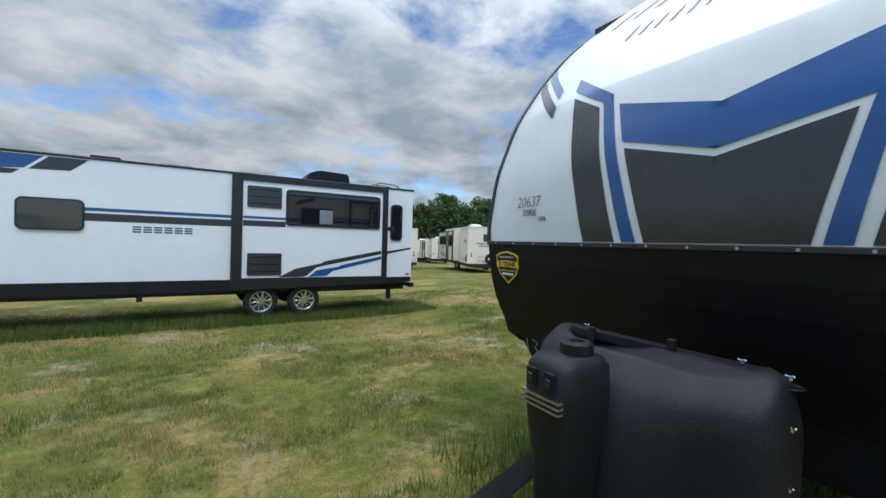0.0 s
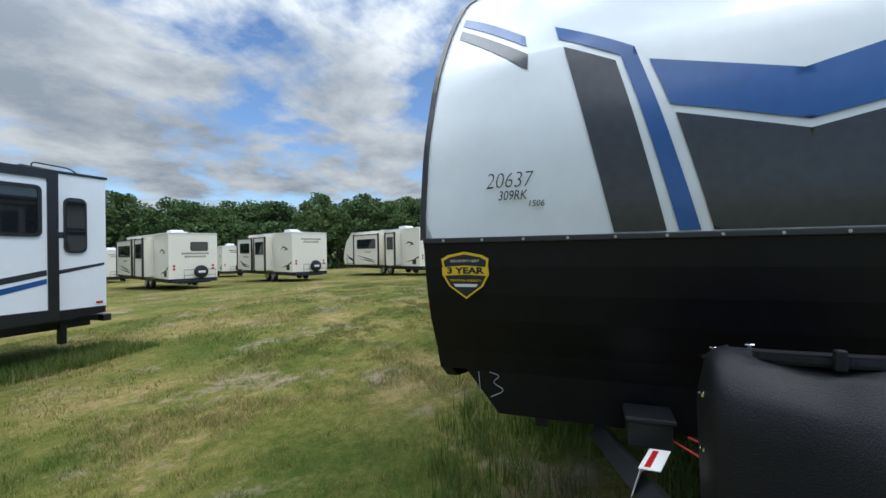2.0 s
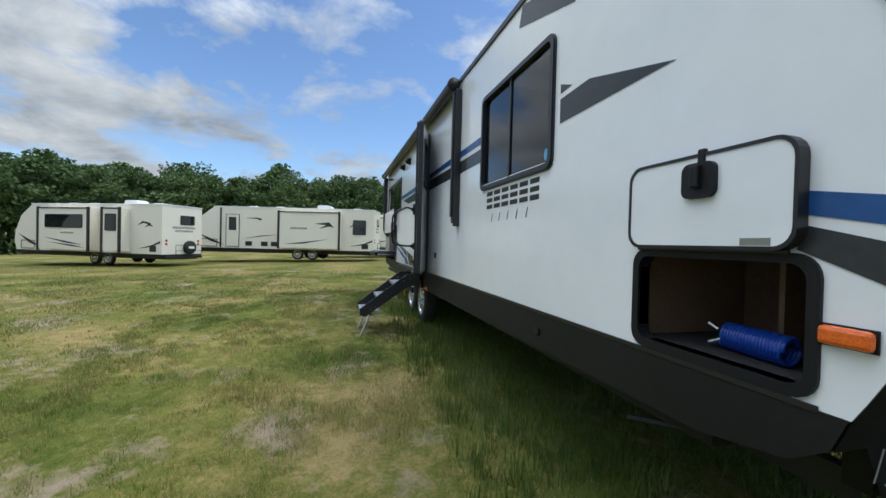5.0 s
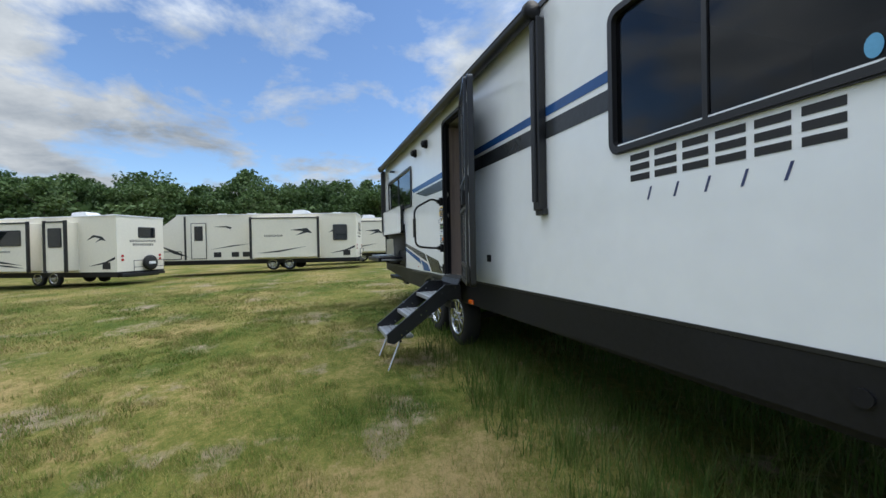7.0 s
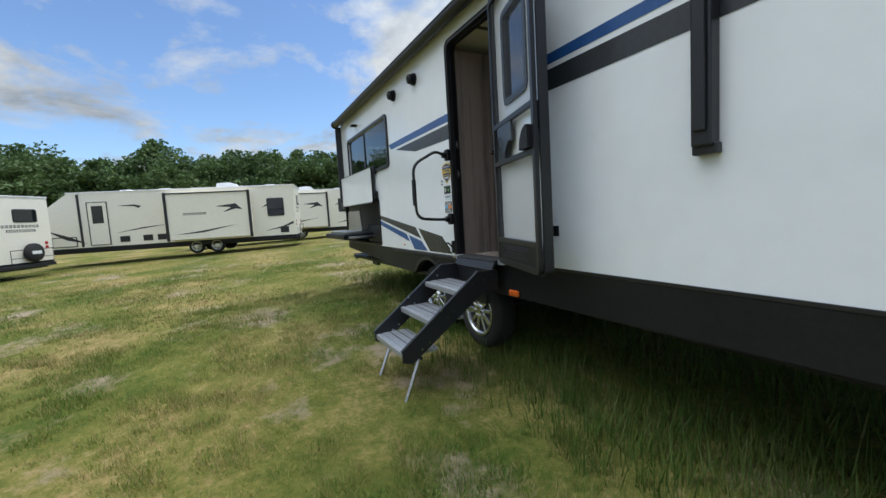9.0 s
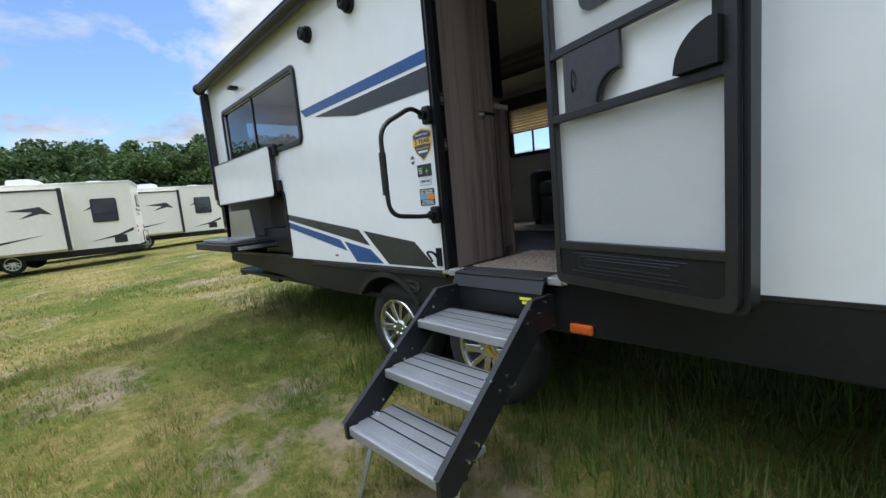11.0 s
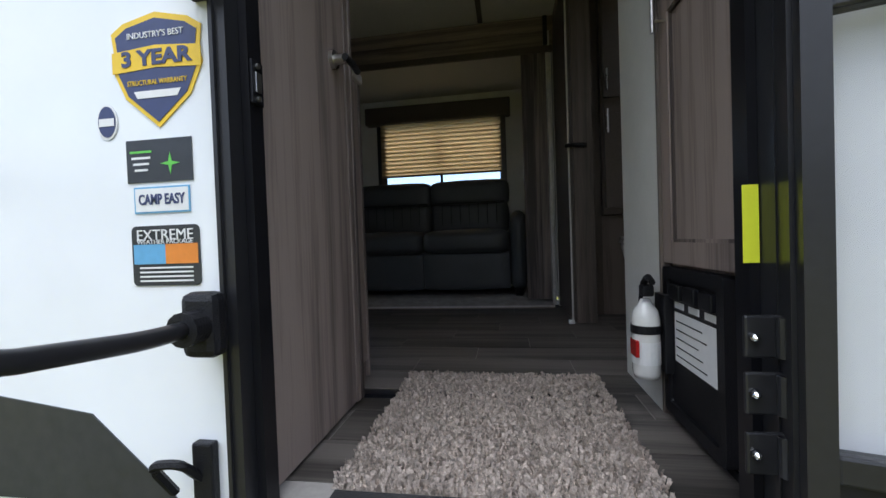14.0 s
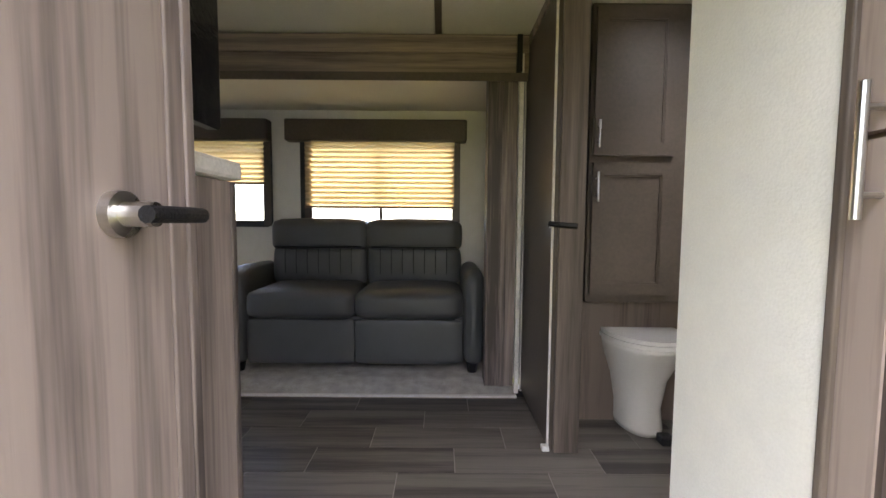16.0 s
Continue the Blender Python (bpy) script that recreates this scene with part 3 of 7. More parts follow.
    for cx in (8.47, 7.57):
        arch += arc_pts(cx, 0.45, 0.435, 36, 144, 16)
    sk = [(12.0, ZB - 0.002), (1.862, ZB - 0.002), (1.90, 0.872), (2.0, 0.80), (2.3, 0.745), (7.10, 0.70)] + arch[::-1] + [(8.93, 0.70), (9.3, 0.70), (12.0, 0.86)]
    part("skirt", prism(sk, "y", YD - 0.05, YD + 0.004), SKIRT, T, "black skirt with wheel arches")
    sk2 = [(12.0, ZB - 0.002), (1.90, ZB - 0.002), (1.97, 0.72), (9.3, 0.70), (12.0, 0.86)]
    part("skirt", prism(sk2, "y", YO - 0.004, YO + 0.05), SKIRT, T)
    # raised lip round the arches, and the flat rail over them
    for cx in (8.47, 7.57):
        bm = bmesh.new()
        o, i = arc_pts(cx, 0.45, 0.475, 36, 144, 20), arc_pts(cx, 0.45, 0.435, 36, 144, 20)
        for k in range(20):
            prism([o[k], o[k + 1], i[k + 1], i[k]], "y", YD + 0.004, YD + 0.022, bm)
        bmesh.ops.remove_doubles(bm, verts=bm.verts[:], dist=0.0005)
        part("arch_lip", bm, POWDER, T)
    part("skirt_rail", box(7.80, 9.6, YD + 0.004, YD + 0.018, 0.925, 0.962, 0.005), POWDER, T)
    bm = bmesh.new()
    for k in range(9):
        cyl((7.9 + k * 0.18, YD + 0.018, 0.945), (7.9 + k * 0.18, YD + 0.022, 0.945), 0.008, 8, bm)
    tagged(part("rail_screws", bm, POWDER, T), kind="stuff")
    e = [(8.16 + 0.085 * math.cos(a), 0.84 + 0.042 * math.sin(a)) for a in np.linspace(0, 2 * math.pi, 24, endpoint=False)]
    e2 = [(8.16 + 0.075 * math.cos(a), 0.84 + 0.032 * math.sin(a)) for a in np.linspace(0, 2 * math.pi, 24, endpoint=False)]
    bm = ring(e, e2, "y", YD + 0.004, YD + 0.014)
    prism([(8.09, 0.835), (8.23, 0.846), (8.23, 0.852), (8.09, 0.842)], "y", YD + 0.004, YD + 0.012, bm)
    prism([(8.10, 0.822), (8.21, 0.832), (8.21, 0.838), (8.10, 0.828)], "y", YD + 0.004, YD + 0.012, bm)
    part("oval_emblem", bm, GREY, T)
    # wheel wells
    bm = bmesh.new()
    box(7.05, 9.0, 1.70, 1.74, 0.5, 0.98, 0, bm)
    part("wheel_well", bm, BLACK, T)
    # white bottom moulding line
    part("bottom_moulding", box(1.93, 7.6, YD + 0.0005, YD + 0.008, ZB - 0.008, ZB + 0.012, 0.002), TRIM, T)


def wheel(parent, cx, cz, face, r=0.36, sgn=1, detail=True):
    """Tyre and ten-spoke rim; face is the y of the outer sidewall."""
    m = Matrix.Translation((cx, face, cz)) @ Euler((radians(-90 * sgn), 0, 0)).to_matrix().to_4x4()
    w = 0.20
    prof = [(0.20, -w), (r - 0.04, -w), (r - 0.008, -w + 0.025), (r, -w + 0.05), (r, -0.05), (r - 0.008, -0.025), (r - 0.04, -0.004), (0.27, 0.0), (0.238, -0.012), (0.232, -0.03)]
    wh = part("wheel", lathe([(0.06, -0.11), (0.205, -0.11), (0.205, -0.10), (0.06, -0.10)], 20, m), BLACK, parent)
    part("tyre", lathe(prof, 40 if detail else 20, m), RUBBER, wh, "black rubber tyre", smooth=True)
    bm = lathe([(0.208, -0.10), (0.208, -0.004), (0.203, 0.002), (0.186, 0.0), (0.176, -0.012), (0.168, -0.04), (0.166, -0.10)], 36 if detail else 18)
    for k in range(10):
        a = 2 * math.pi * k / 10 + 0.1
        s = box(0.045, 0.19, -0.015 if k % 2 else -0.023, 0.015 if k % 2 else 0.023, -0.040, -0.014, 0.004 if detail else 0, None, 1)
        moved(s, Matrix.Rotation(a, 4, "Z"))
        merge(bm, s)
    cyl((0, 0, -0.06), (0, 0, -0.002), 0.055, 20, bm)
    for k in range(6):
        a = 2 * math.pi * k / 6
        cyl((0.043 * math.cos(a), 0.043 * math.sin(a), -0.01), (0.043 * math.cos(a), 0.043 * math.sin(a), 0.008), 0.009, 6, bm)
    moved(bm, m @ Matrix.Diagonal((1.14, 1.14, 1, 1)))
    part("rim", bm, ALLOY, wh, "machined alloy ten-spoke rim")
    return wh


def side_window(parent, x0, x1, z0, z1, mull, y, sgn=1, wall=0.045):
    """Framed dark sliding window set into the wall; y is the wall's outer face."""
    o, i = rrect(x0, x1, z0, z1, 0.07), rrect(x0 + 0.035, x1 - 0.035, z0 + 0.035, z1 - 0.035, 0.045)
    fr = part("window", ring(o, i, "y", y - sgn * (wall + 0.01), y + sgn * 0.022), TRIM, parent, "tinted sliding window in a black frame")
    lip = ring(rrect(x0 - 0.008, x1 + 0.008, z0 - 0.008, z1 + 0.008, 0.075), rrect(x0 + 0.012, x1 - 0.012, z0 + 0.012, z1 - 0.012, 0.06), "y", y + sgn * 0.001, y + sgn * 0.014)
    part("frame_lip", lip, TRIM, fr)
    edges = [x0 + 0.03] + list(mull) + [x1 - 0.03]
    for k, (a, b) in enumerate(zip(edges, edges[1:])):
        d = 0.004 * (k % 2)
        p = part("pane", box(a, b, y - sgn * (0.012 + d), y - sgn * (0.008 + d), z0 + 0.03, z1 - 0.03), GLASS, fr, "dark tinted glass")
        p.visible_shadow = False
    for mx_ in mull:
        part("mullion", box(mx_ - 0.014, mx_ + 0.014, y - sgn * 0.02, y + sgn * 0.004, z0 + 0.03, z1 - 0.03, 0.003), TRIM, fr)
    return fr


def side_decal(name, pts, material, y=YD, d=0.003):
    return part(name, prism(pts, "y", y, y + d), material, T)


def cap_decal(name, pts, material, lift=0.004):
    """Vinyl cut to a polygon of (y, z) and laid on the curved cap."""
    bm = bmesh.new()
    bm.faces.new([bm.verts.new((0, y, z)) for y, z in pts])
    for z in np.arange(1.52, 3.15, 0.045):
        bmesh.ops.bisect_plane(bm, geom=bm.verts[:] + bm.edges[:] + bm.faces[:], plane_co=(0, 0, float(z)), plane_no=(0, 0, 1))
    for y in np.arange(-0.05, 2.32, 0.035):
        bmesh.ops.bisect_plane(bm, geom=bm.verts[:] + bm.edges[:] + bm.faces[:], plane_co=(0, float(y), 0), plane_no=(0, 1, 0))
    for v in bm.verts:
        v.co.x = cap_x(v.co.y, v.co.z) - lift
    bmesh.ops.triangulate(bm, faces=bm.faces[:])
    return part(name, bm, material, T, smooth=True)


def word_bars(name, x0, x1, z0, z1, n, m, material, parent):
    """A maker's word mark as plain stacked bars of its size and weight, a stack for each sign."""
    w, hgt = (x1 - x0) / n, z1 - z0
    for k in range(n):
        a, b = x0 + k * w + w * 0.1, x0 + (k + 1) * w - w * 0.1
        bm = bmesh.new()
        for c in (0.0, 0.38, 0.76):
            prism([(a, z0 + hgt * c), (b, z0 + hgt * c), (b, z0 + hgt * (c + 0.24)), (a, z0 + hgt * (c + 0.24))], "z", 0, 0.001, bm)
        moved(bm, m)
        part(name, bm, material, parent)


def shield(parent, m, s, face):
    """Warranty badge: yellow-edged shield with a banner; s is its width."""
    out = [(-0.5, 0.33), (-0.36, 0.42), (0, 0.50), (0.36, 0.42), (0.5, 0.33), (0.47, 0.10), (0.5, -0.02), (0.36, -0.32), (0, -0.62), (-0.36, -0.32), (-0.5, -0.02), (-0.47, 0.10)]
    k = lambda pts, f=1.0: [(x * s * f, y * s * f) for x, y in pts]
    b = flat_shape("badge", k(out), m, YELLOW, parent, 0.0015, "yellow and black three-year warranty shield sticker")
    up_ = lambda d: m @ Matrix.Translation((0, -0.01 * s, d))
    flat_shape("badge_field", k(out, 0.9), up_(0.0017), face, b, 0.0008)
    flat_shape("badge_banner", k([(-0.5, 0.15), (0, 0.19), (0.5, 0.15), (0.5, -0.06), (0, -0.03), (-0.5, -0.06)], 0.98), up_(0.0027), YELLOW, b, 0.0008)
    lettering("badge_text", "3 YEAR", 0.20 * s, up_(0.0042) @ Matrix.Translation((0, 0.062 * s, 0)), face, b, width=0.78 * s, bold=0.008 * s)
    lettering("badge_text", "INDUSTRY'S BEST", 0.085 * s, up_(0.0032) @ Matrix.Translation((0, 0.29 * s, 0)), PAPER, b, width=0.62 * s)
    lettering("badge_text", "STRUCTURAL WARRANTY", 0.07 * s, up_(0.0032) @ Matrix.Translation((0, -0.17 * s, 0)), YELLOW, b, width=0.66 * s)
    flat_shape("badge_mark", k([(-0.26, -0.25), (0.26, -0.25), (0.22, -0.32), (-0.22, -0.32)]), up_(0.0027), PAPER, b, 0.0008)


DOORSIDE = lambda x, z, y=YD: pose(x, y, z, 90, 0, 180)
FRONT = lambda y, z, lift=0.004: Matrix.Translation((cap_x(y, z) - lift if z > 1.49 else float(np.interp(z, [0.66, 0.87, 1.06, 1.28, 1.49], [1.93, 1.896, 1.805, 1.728, 1.697])) - lift, y, z)) @ Euler((radians(90), 0, radians(-90))).to_matrix().to_4x4()


def lean(deg):
    return Matrix.Rotation(radians(deg), 4, "X")


def build_graphics():
    # front cap
    shapes = [
        ("stripe_charcoal", GREY, [(1.72, 2.30), (1.52, 2.19), (1.36, 1.503), (1.54, 1.503)]),
        ("stripe_blue", BLUE, [(1.76, 2.44), (1.45, 2.24), (1.25, 1.503), (1.32, 1.503), (1.50, 2.21), (1.74, 2.35)]),
        ("stripe_blue", BLUE, [(2.27, 2.755), (1.89, 2.42), (1.88, 2.35), (2.27, 2.68)]),
        ("stripe_charcoal", GREY, [(2.26, 2.63), (1.87, 2.30), (1.87, 2.22), (2.26, 2.56)]),
    ]
    for name, m, pts in shapes:
        cap_decal(name, pts, m)
    cap_decal("chevron_blue", [(1.40, 2.174), (0.93, 2.048), (0.46, 2.174), (0.50, 1.953), (0.93, 1.863), (1.34, 1.973)], BLUE)
    cap_decal("chevron_charcoal", [(1.325, 1.938), (0.93, 1.832), (0.54, 1.918), (0.64, 1.503), (1.21, 1.503)], GREY)
    cap_decal("stripe_blue", [(0.46, 2.15), (0.61, 1.503), (0.54, 1.503), (0.40, 2.2)], BLUE)
    cap_decal("stripe_charcoal", [(0.34, 2.19), (0.50, 1.503), (0.32, 1.503), (0.14, 2.30)], GREY)
    # maker's word mark over the chevron, as plain strokes
    for k in range(6):
        y = 1.84 - k * 0.15
        cap_decal("word_mark", [(y, 2.84), (y - 0.10, 2.95), (y - 0.14, 2.95), (y - 0.045, 2.84)], GREY)
    for k in range(9):
        y = 1.58 - k * 0.085
        cap_decal("word_mark", [(y, 2.62 - 0.003 * k), (y - 0.035, 2.71 - 0.003 * k), (y - 0.052, 2.71 - 0.003 * k), (y - 0.02, 2.62 - 0.003 * k)], GREY)
    # marker-pen writing and chalk
    tilt = lean(6)
    lettering("written_number", "20637", 0.092, FRONT(1.945, 1.728, 0.011) @ tilt, INK, T, 0.25, 0.20, -0.0016)
    lettering("written_model", "309RK", 0.055, FRONT(1.928, 1.665, 0.013) @ tilt, INK, T, 0.25, 0.12)
    lettering("written_number", "1506", 0.036, FRONT(1.832, 1.629, 0.006) @ tilt, INK, T, 0.2, 0.062)
    bm = tube([(1.892, 2.138, 0.862), (1.912, 2.135, 0.755)], 0.0025, 5)
    tube(fillet([(1.892, 2.085, 0.865), (1.894, 2.03, 0.85), (1.900, 2.078, 0.815), (1.908, 2.01, 0.78), (1.914, 2.085, 0.74)], 0.04), 0.0025, 5, bm)
    part("chalk_number", bm, CHALK, T, "hand-chalked 13")
    shield(T, FRONT(2.143, 1.344, 0.006) @ lean(7) @ Matrix.Diagonal((1, 0.87, 1, 1)), 0.215, INK)
    # door side
    side_decal("stripe_blue", [(1.99, 1.58), (1.70, 1.53), (1.70, 1.455), (1.98, 1.51)], BLUE)
    side_decal("stripe_charcoal", [(1.98, 1.48), (1.71, 1.41), (1.735, 1.30), (2.0, 1.41)], GREY)
    side_decal("sweep_grey", [(3.33, 2.14), (3.33, 2.285), (3.04, 2.30), (2.465, 2.155)], GREY)
    side_decal("sweep_grey", [(3.33, 2.375), (3.21, 2.33), (3.33, 2.32)], GREY)
    side_decal("sweep_grey", [(3.95, 3.02), (3.9, 3.16), (3.30, 3.0), (3.2, 2.80)], GREY)
    side_decal("stripe_blue", [(4.70, 2.405), (6.90, 2.39), (6.90, 2.325), (4.70, 2.335)], BLUE)
    side_decal("stripe_charcoal", [(4.70, 2.29), (6.90, 2.295), (6.90, 2.16), (4.70, 2.165)], GREY)
    side_decal("stripe_blue", [(7.82, 2.35), (9.50, 2.335), (9.42, 2.265), (7.82, 2.275)], BLUE)
    side_decal("stripe_charcoal", [(7.82, 2.25), (9.26, 2.235), (8.64, 2.12), (7.82, 2.11)], GREY)
    side_decal("wedge_charcoal", [(10.05, 1.42), (8.782, 1.25), (8.64, 1.122), (10.05, 1.365)], GREY)
    side_decal("wedge_blue", [(10.05, 1.34), (9.08, 1.166), (8.98, 1.072), (10.05, 1.28)], BLUE)
    side_decal("wedge_blue", [(9.015, 1.152), (8.64, 1.092), (8.48, 0.985), (8.85, 0.985)], BLUE)
    side_decal("wedge_charcoal", [(8.71, 1.24), (8.10, 1.158), (7.90, 0.985), (8.415, 0.985)], GREY)
    part("reflector", box(9.14, 9.19, YD, YD + 0.004, 1.02, 1.035), RED, T)
    word_bars("word_mark", -0.50, 0.50, -0.074, 0.074, 6, DOORSIDE(4.05, 1.785, YD + 0.001), INK, T)
    for k in range(5):
        m = DOORSIDE(4.39 - k * 0.165, 1.633, YD + 0.001)
        bm = prism([(-0.03, -0.035), (-0.018, -0.035), (0.006, 0.035), (-0.006, 0.035)], "z", 0, 0.001)
        moved(bm, m)
        part("word_mark", bm, NAVY, T)
    # stickers by the door
    shield(T, DOORSIDE(7.923, 1.802, YD + 0.001), 0.185, NAVY)
    el = [(0.022 * math.cos(a), 0.033 * math.sin(a)) for a in np.linspace(0, 2 * math.pi, 20, endpoint=False)]
    s1 = flat_shape("oval_sticker", el, DOORSIDE(8.033, 1.705, YD + 0.001), PAPER, T, label="small oval blue and white sticker")
    flat_shape("sticker_field", [(x * 0.85, y * 0.87) for x, y in el], DOORSIDE(8.033, 1.705, YD + 0.0024), NAVY, s1, 0.0006)
    flat_shape("sticker_bar", [(-0.016, -0.008), (0.016, -0.008), (0.016, 0.006), (-0.016, 0.006)], DOORSIDE(8.033, 1.705, YD + 0.0032), PAPER, s1, 0.0006)
    rect = lambda w, h: [(-w / 2, -h / 2), (w / 2, -h / 2), (w / 2, h / 2), (-w / 2, h / 2)]
    s2 = flat_shape("solar_sticker", rect(0.135, 0.078), DOORSIDE(7.928, 1.628, YD + 0.001), GREY, T, label="dark sticker with a green star mark")
    flat_shape("sticker_star", [(0.02, 0), (0.0035, 0.0035), (0, 0.02), (-0.0035, 0.0035), (-0.02, 0), (-0.0035, -0.0035), (0, -0.02), (0.0035, -0.0035)], DOORSIDE(7.905, 1.622, YD + 0.0024), GREEN, s2, 0.0006)
    for k in range(4):
        flat_shape("sticker_line", rect(0.045 - 0.006 * k, 0.004), DOORSIDE(7.965, 1.645 - 0.011 * k, YD + 0.0024), GREEN if k == 0 else PAPER, s2, 0.0006)
    s3 = flat_shape("camp_sticker", rect(0.115, 0.048), DOORSIDE(7.926, 1.557, YD + 0.001), SKYBLUE, T, label="white sticker reading camp easy")
    flat_shape("sticker_field", rect(0.109, 0.042), DOORSIDE(7.926, 1.557, YD + 0.0024), PAPER, s3, 0.0004)
    lettering("sticker_text", "CAMP EASY", 0.026, DOORSIDE(7.926, 1.557, YD + 0.0034), NAVY, s3, width=0.095, bold=0.0006)
    s4 = flat_shape("weather_sticker", rrect(-0.07, 0.07, -0.055, 0.055, 0.01), DOORSIDE(7.923, 1.455, YD + 0.001), GREY, T, label="dark sticker with blue and orange halves")
    flat_shape("sticker_half", rect(0.066, 0.036), DOORSIDE(7.956, 1.458, YD + 0.0024), SKYBLUE, s4, 0.0006)
    flat_shape("sticker_half", rect(0.066, 0.036), DOORSIDE(7.890, 1.458, YD + 0.0024), ORANGE, s4, 0.0006)
    lettering("sticker_text", "EXTREME", 0.028, DOORSIDE(7.923, 1.492, YD + 0.0034), PAPER, s4, width=0.115)
    lettering("sticker_text", "WEATHER PACKAGE", 0.011, DOORSIDE(7.923, 1.48, YD + 0.0034), PAPER, s4, width=0.115)
    for k in range(4):
        flat_shape("sticker_line", rect(0.11, 0.003), DOORSIDE(7.923, 1.433 - 0.008 * k, YD + 0.0024), PAPER, s4, 0.0006)


def build_openings():
    side_window(T, 3.40, 4.68, 1.89, 2.73, (4.08,), YD)
    el = [(0.025 * math.cos(a), 0.04 * math.sin(a)) for a in np.linspace(0, 2 * math.pi, 16, endpoint=False)]
    flat_shape("window_sticker", el, DOORSIDE(3.50, 1.99, YD - 0.004), SKYBLUE, T)
    side_window(T, 9.52, 11.54, 2.06, 2.75, (10.6,), YD)
    # front storage bay
    o, i = rrect(1.93, 2.655, 0.985, 1.40, 0.07), rrect(1.965, 2.62, 1.02, 1.37, 0.05)
    bay = part("storage_bay", ring(o, i, "y", YD - 0.05, YD + 0.012), PLASTIC, T, "open storage bay with black rim and brown lining")
    part("lining", box(1.94, 2.70, 1.62, 1.64, 0.98, 1.42), BROWNBOARD, bay)
    part("lining", box(2.70, 2.72, 1.62, YD - 0.05, 0.98, 1.42), BROWNBOARD, bay)
    part("lining", box(1.92, 1.94, 1.62, YD - 0.05, 0.98, 1.42), BROWNBOARD, bay)
    part("lining", box(2.26, 2.28, 1.645, 2.0, 1.01, 1.415), BROWNBOARD, bay)
    part("lining", box(1.94, 2.70, 1.62, YD - 0.05, 1.42, 1.44), BROWNBOARD, bay)
    part("bay_floor", box(1.94, 2.70, 1.64, YD - 0.05, 0.985, 1.008), DARKCARPET, bay)
    # its door, folded up against the wall
    hd = part("baggage_door", prism(rrect(1.982, 2.642, 1.415, 1.735, 0.06), "y", YD + 0.006, YD + 0.042), WHITE, T, "white baggage door held open upwards")
    part("door_rim", ring(rrect(1.972, 2.652, 1.405, 1.745, 0.065), rrect(1.984, 2.640, 1.417, 1.733, 0.057), "y", YD + 0.004, YD + 0.046), TRIM, hd)
    part("hinge", cyl((2.01, YD + 0.02, 1.402), (2.61, YD + 0.02, 1.402), 0.008, 10), TRIM, hd)
    bm = prism(rrect(2.225, 2.36, 1.585, 1.71, 0.03), "y", YD + 0.042, YD + 0.06)
    box(2.275, 2.31, YD + 0.055, YD + 0.08, 1.62, 1.70, 0.006, bm)
    part("door_catch", bm, PLASTIC, hd, "black plastic catch")
    part("door_label", box(2.045, 2.14, YD + 0.042, YD + 0.0434, 1.42, 1.443), STEEL, hd)
    bm = box(2.275, 2.305, YD + 0.03, YD + 0.05, 1.70, 1.76, 0.006)
    part("holdback_clip", bm, PLASTIC, T)
    # marker lamps
    for x, z in ((1.868, 1.185), (6.885, 0.738)):
        part("marker_lamp", box(x - 0.06, x + 0.06, YD + 0.003, YD + 0.030, z - 0.026, z + 0.026, 0.012), AMBER, T, "amber marker lamp")
        part("lamp_base", box(x - 0.064, x + 0.064, YD + 0.003, YD + 0.008, z - 0.03, z + 0.03, 0.002), PLASTIC, T)
    part("drain_cap", cyl((3.53, YD + 0.004, 0.847), (3.53, YD + 0.016, 0.847), 0.032, 16), PLASTIC, T)
    part("outlet_cover", box(6.38, 6.46, YD, YD + 0.012, 1.20, 1.27, 0.004), PLASTIC, T)
    # loudspeakers under the awning
    for x in (8.56, 9.2):
        sp = part("loudspeaker", cyl((x, YD, 2.89), (x, YD + 0.03, 2.89), 0.065, 24), PLASTIC, T, "round black outdoor loudspeaker")
        part("speaker_cone", lathe([(0.055, 0.0), (0.05, 0.045), (0.02, 0.06), (0.015, 0.03)], 20, pose(x, YD + 0.03, 2.89, -90)), PLASTIC, sp, smooth=True)
    part("awning_lamp", box(10.9, 11.0, YD, YD + 0.09, 2.88, 2.91, 0.006), PLASTIC, T)
    # awning
    aw = part("awning", cyl((5.40, YD + 0.09, 3.13), (12.02, YD + 0.09, 3.13), 0.058, 24), TRIM, T, "rolled black awning along the roof edge", smooth=False)
    part("awning_cover", prism([(YD + 0.02, 3.20), (YD + 0.09, 3.20), (YD + 0.155, 3.14), (YD + 0.14, 3.13), (YD + 0.085, 3.175), (YD + 0.02, 3.175)], "x", 5.45, 12.0), TRIM, aw)
    for x in (5.41, 12.0):
        arm = part("awning_arm", box(x - 0.045, x + 0.045, YD + 0.002, YD + 0.075, 1.625, 3.08, 0.01), TRIM, aw)
        part("arm_channel", box(x - 0.028, x + 0.028, YD + 0.075, YD + 0.095, 1.69, 3.05, 0.006), POWDER, arm)
        part("arm_foot", box(x - 0.055, x + 0.055, YD + 0.002, YD + 0.05, 1.59, 1.64, 0.008), TRIM, arm)
        part("end_cap", lathe([(0.066, -0.03), (0.07, -0.02), (0.07, 0.02), (0.05, 0.035)], 24, pose(x, YD + 0.09, 3.13, 0, 90)), PLASTIC, arm, smooth=True)


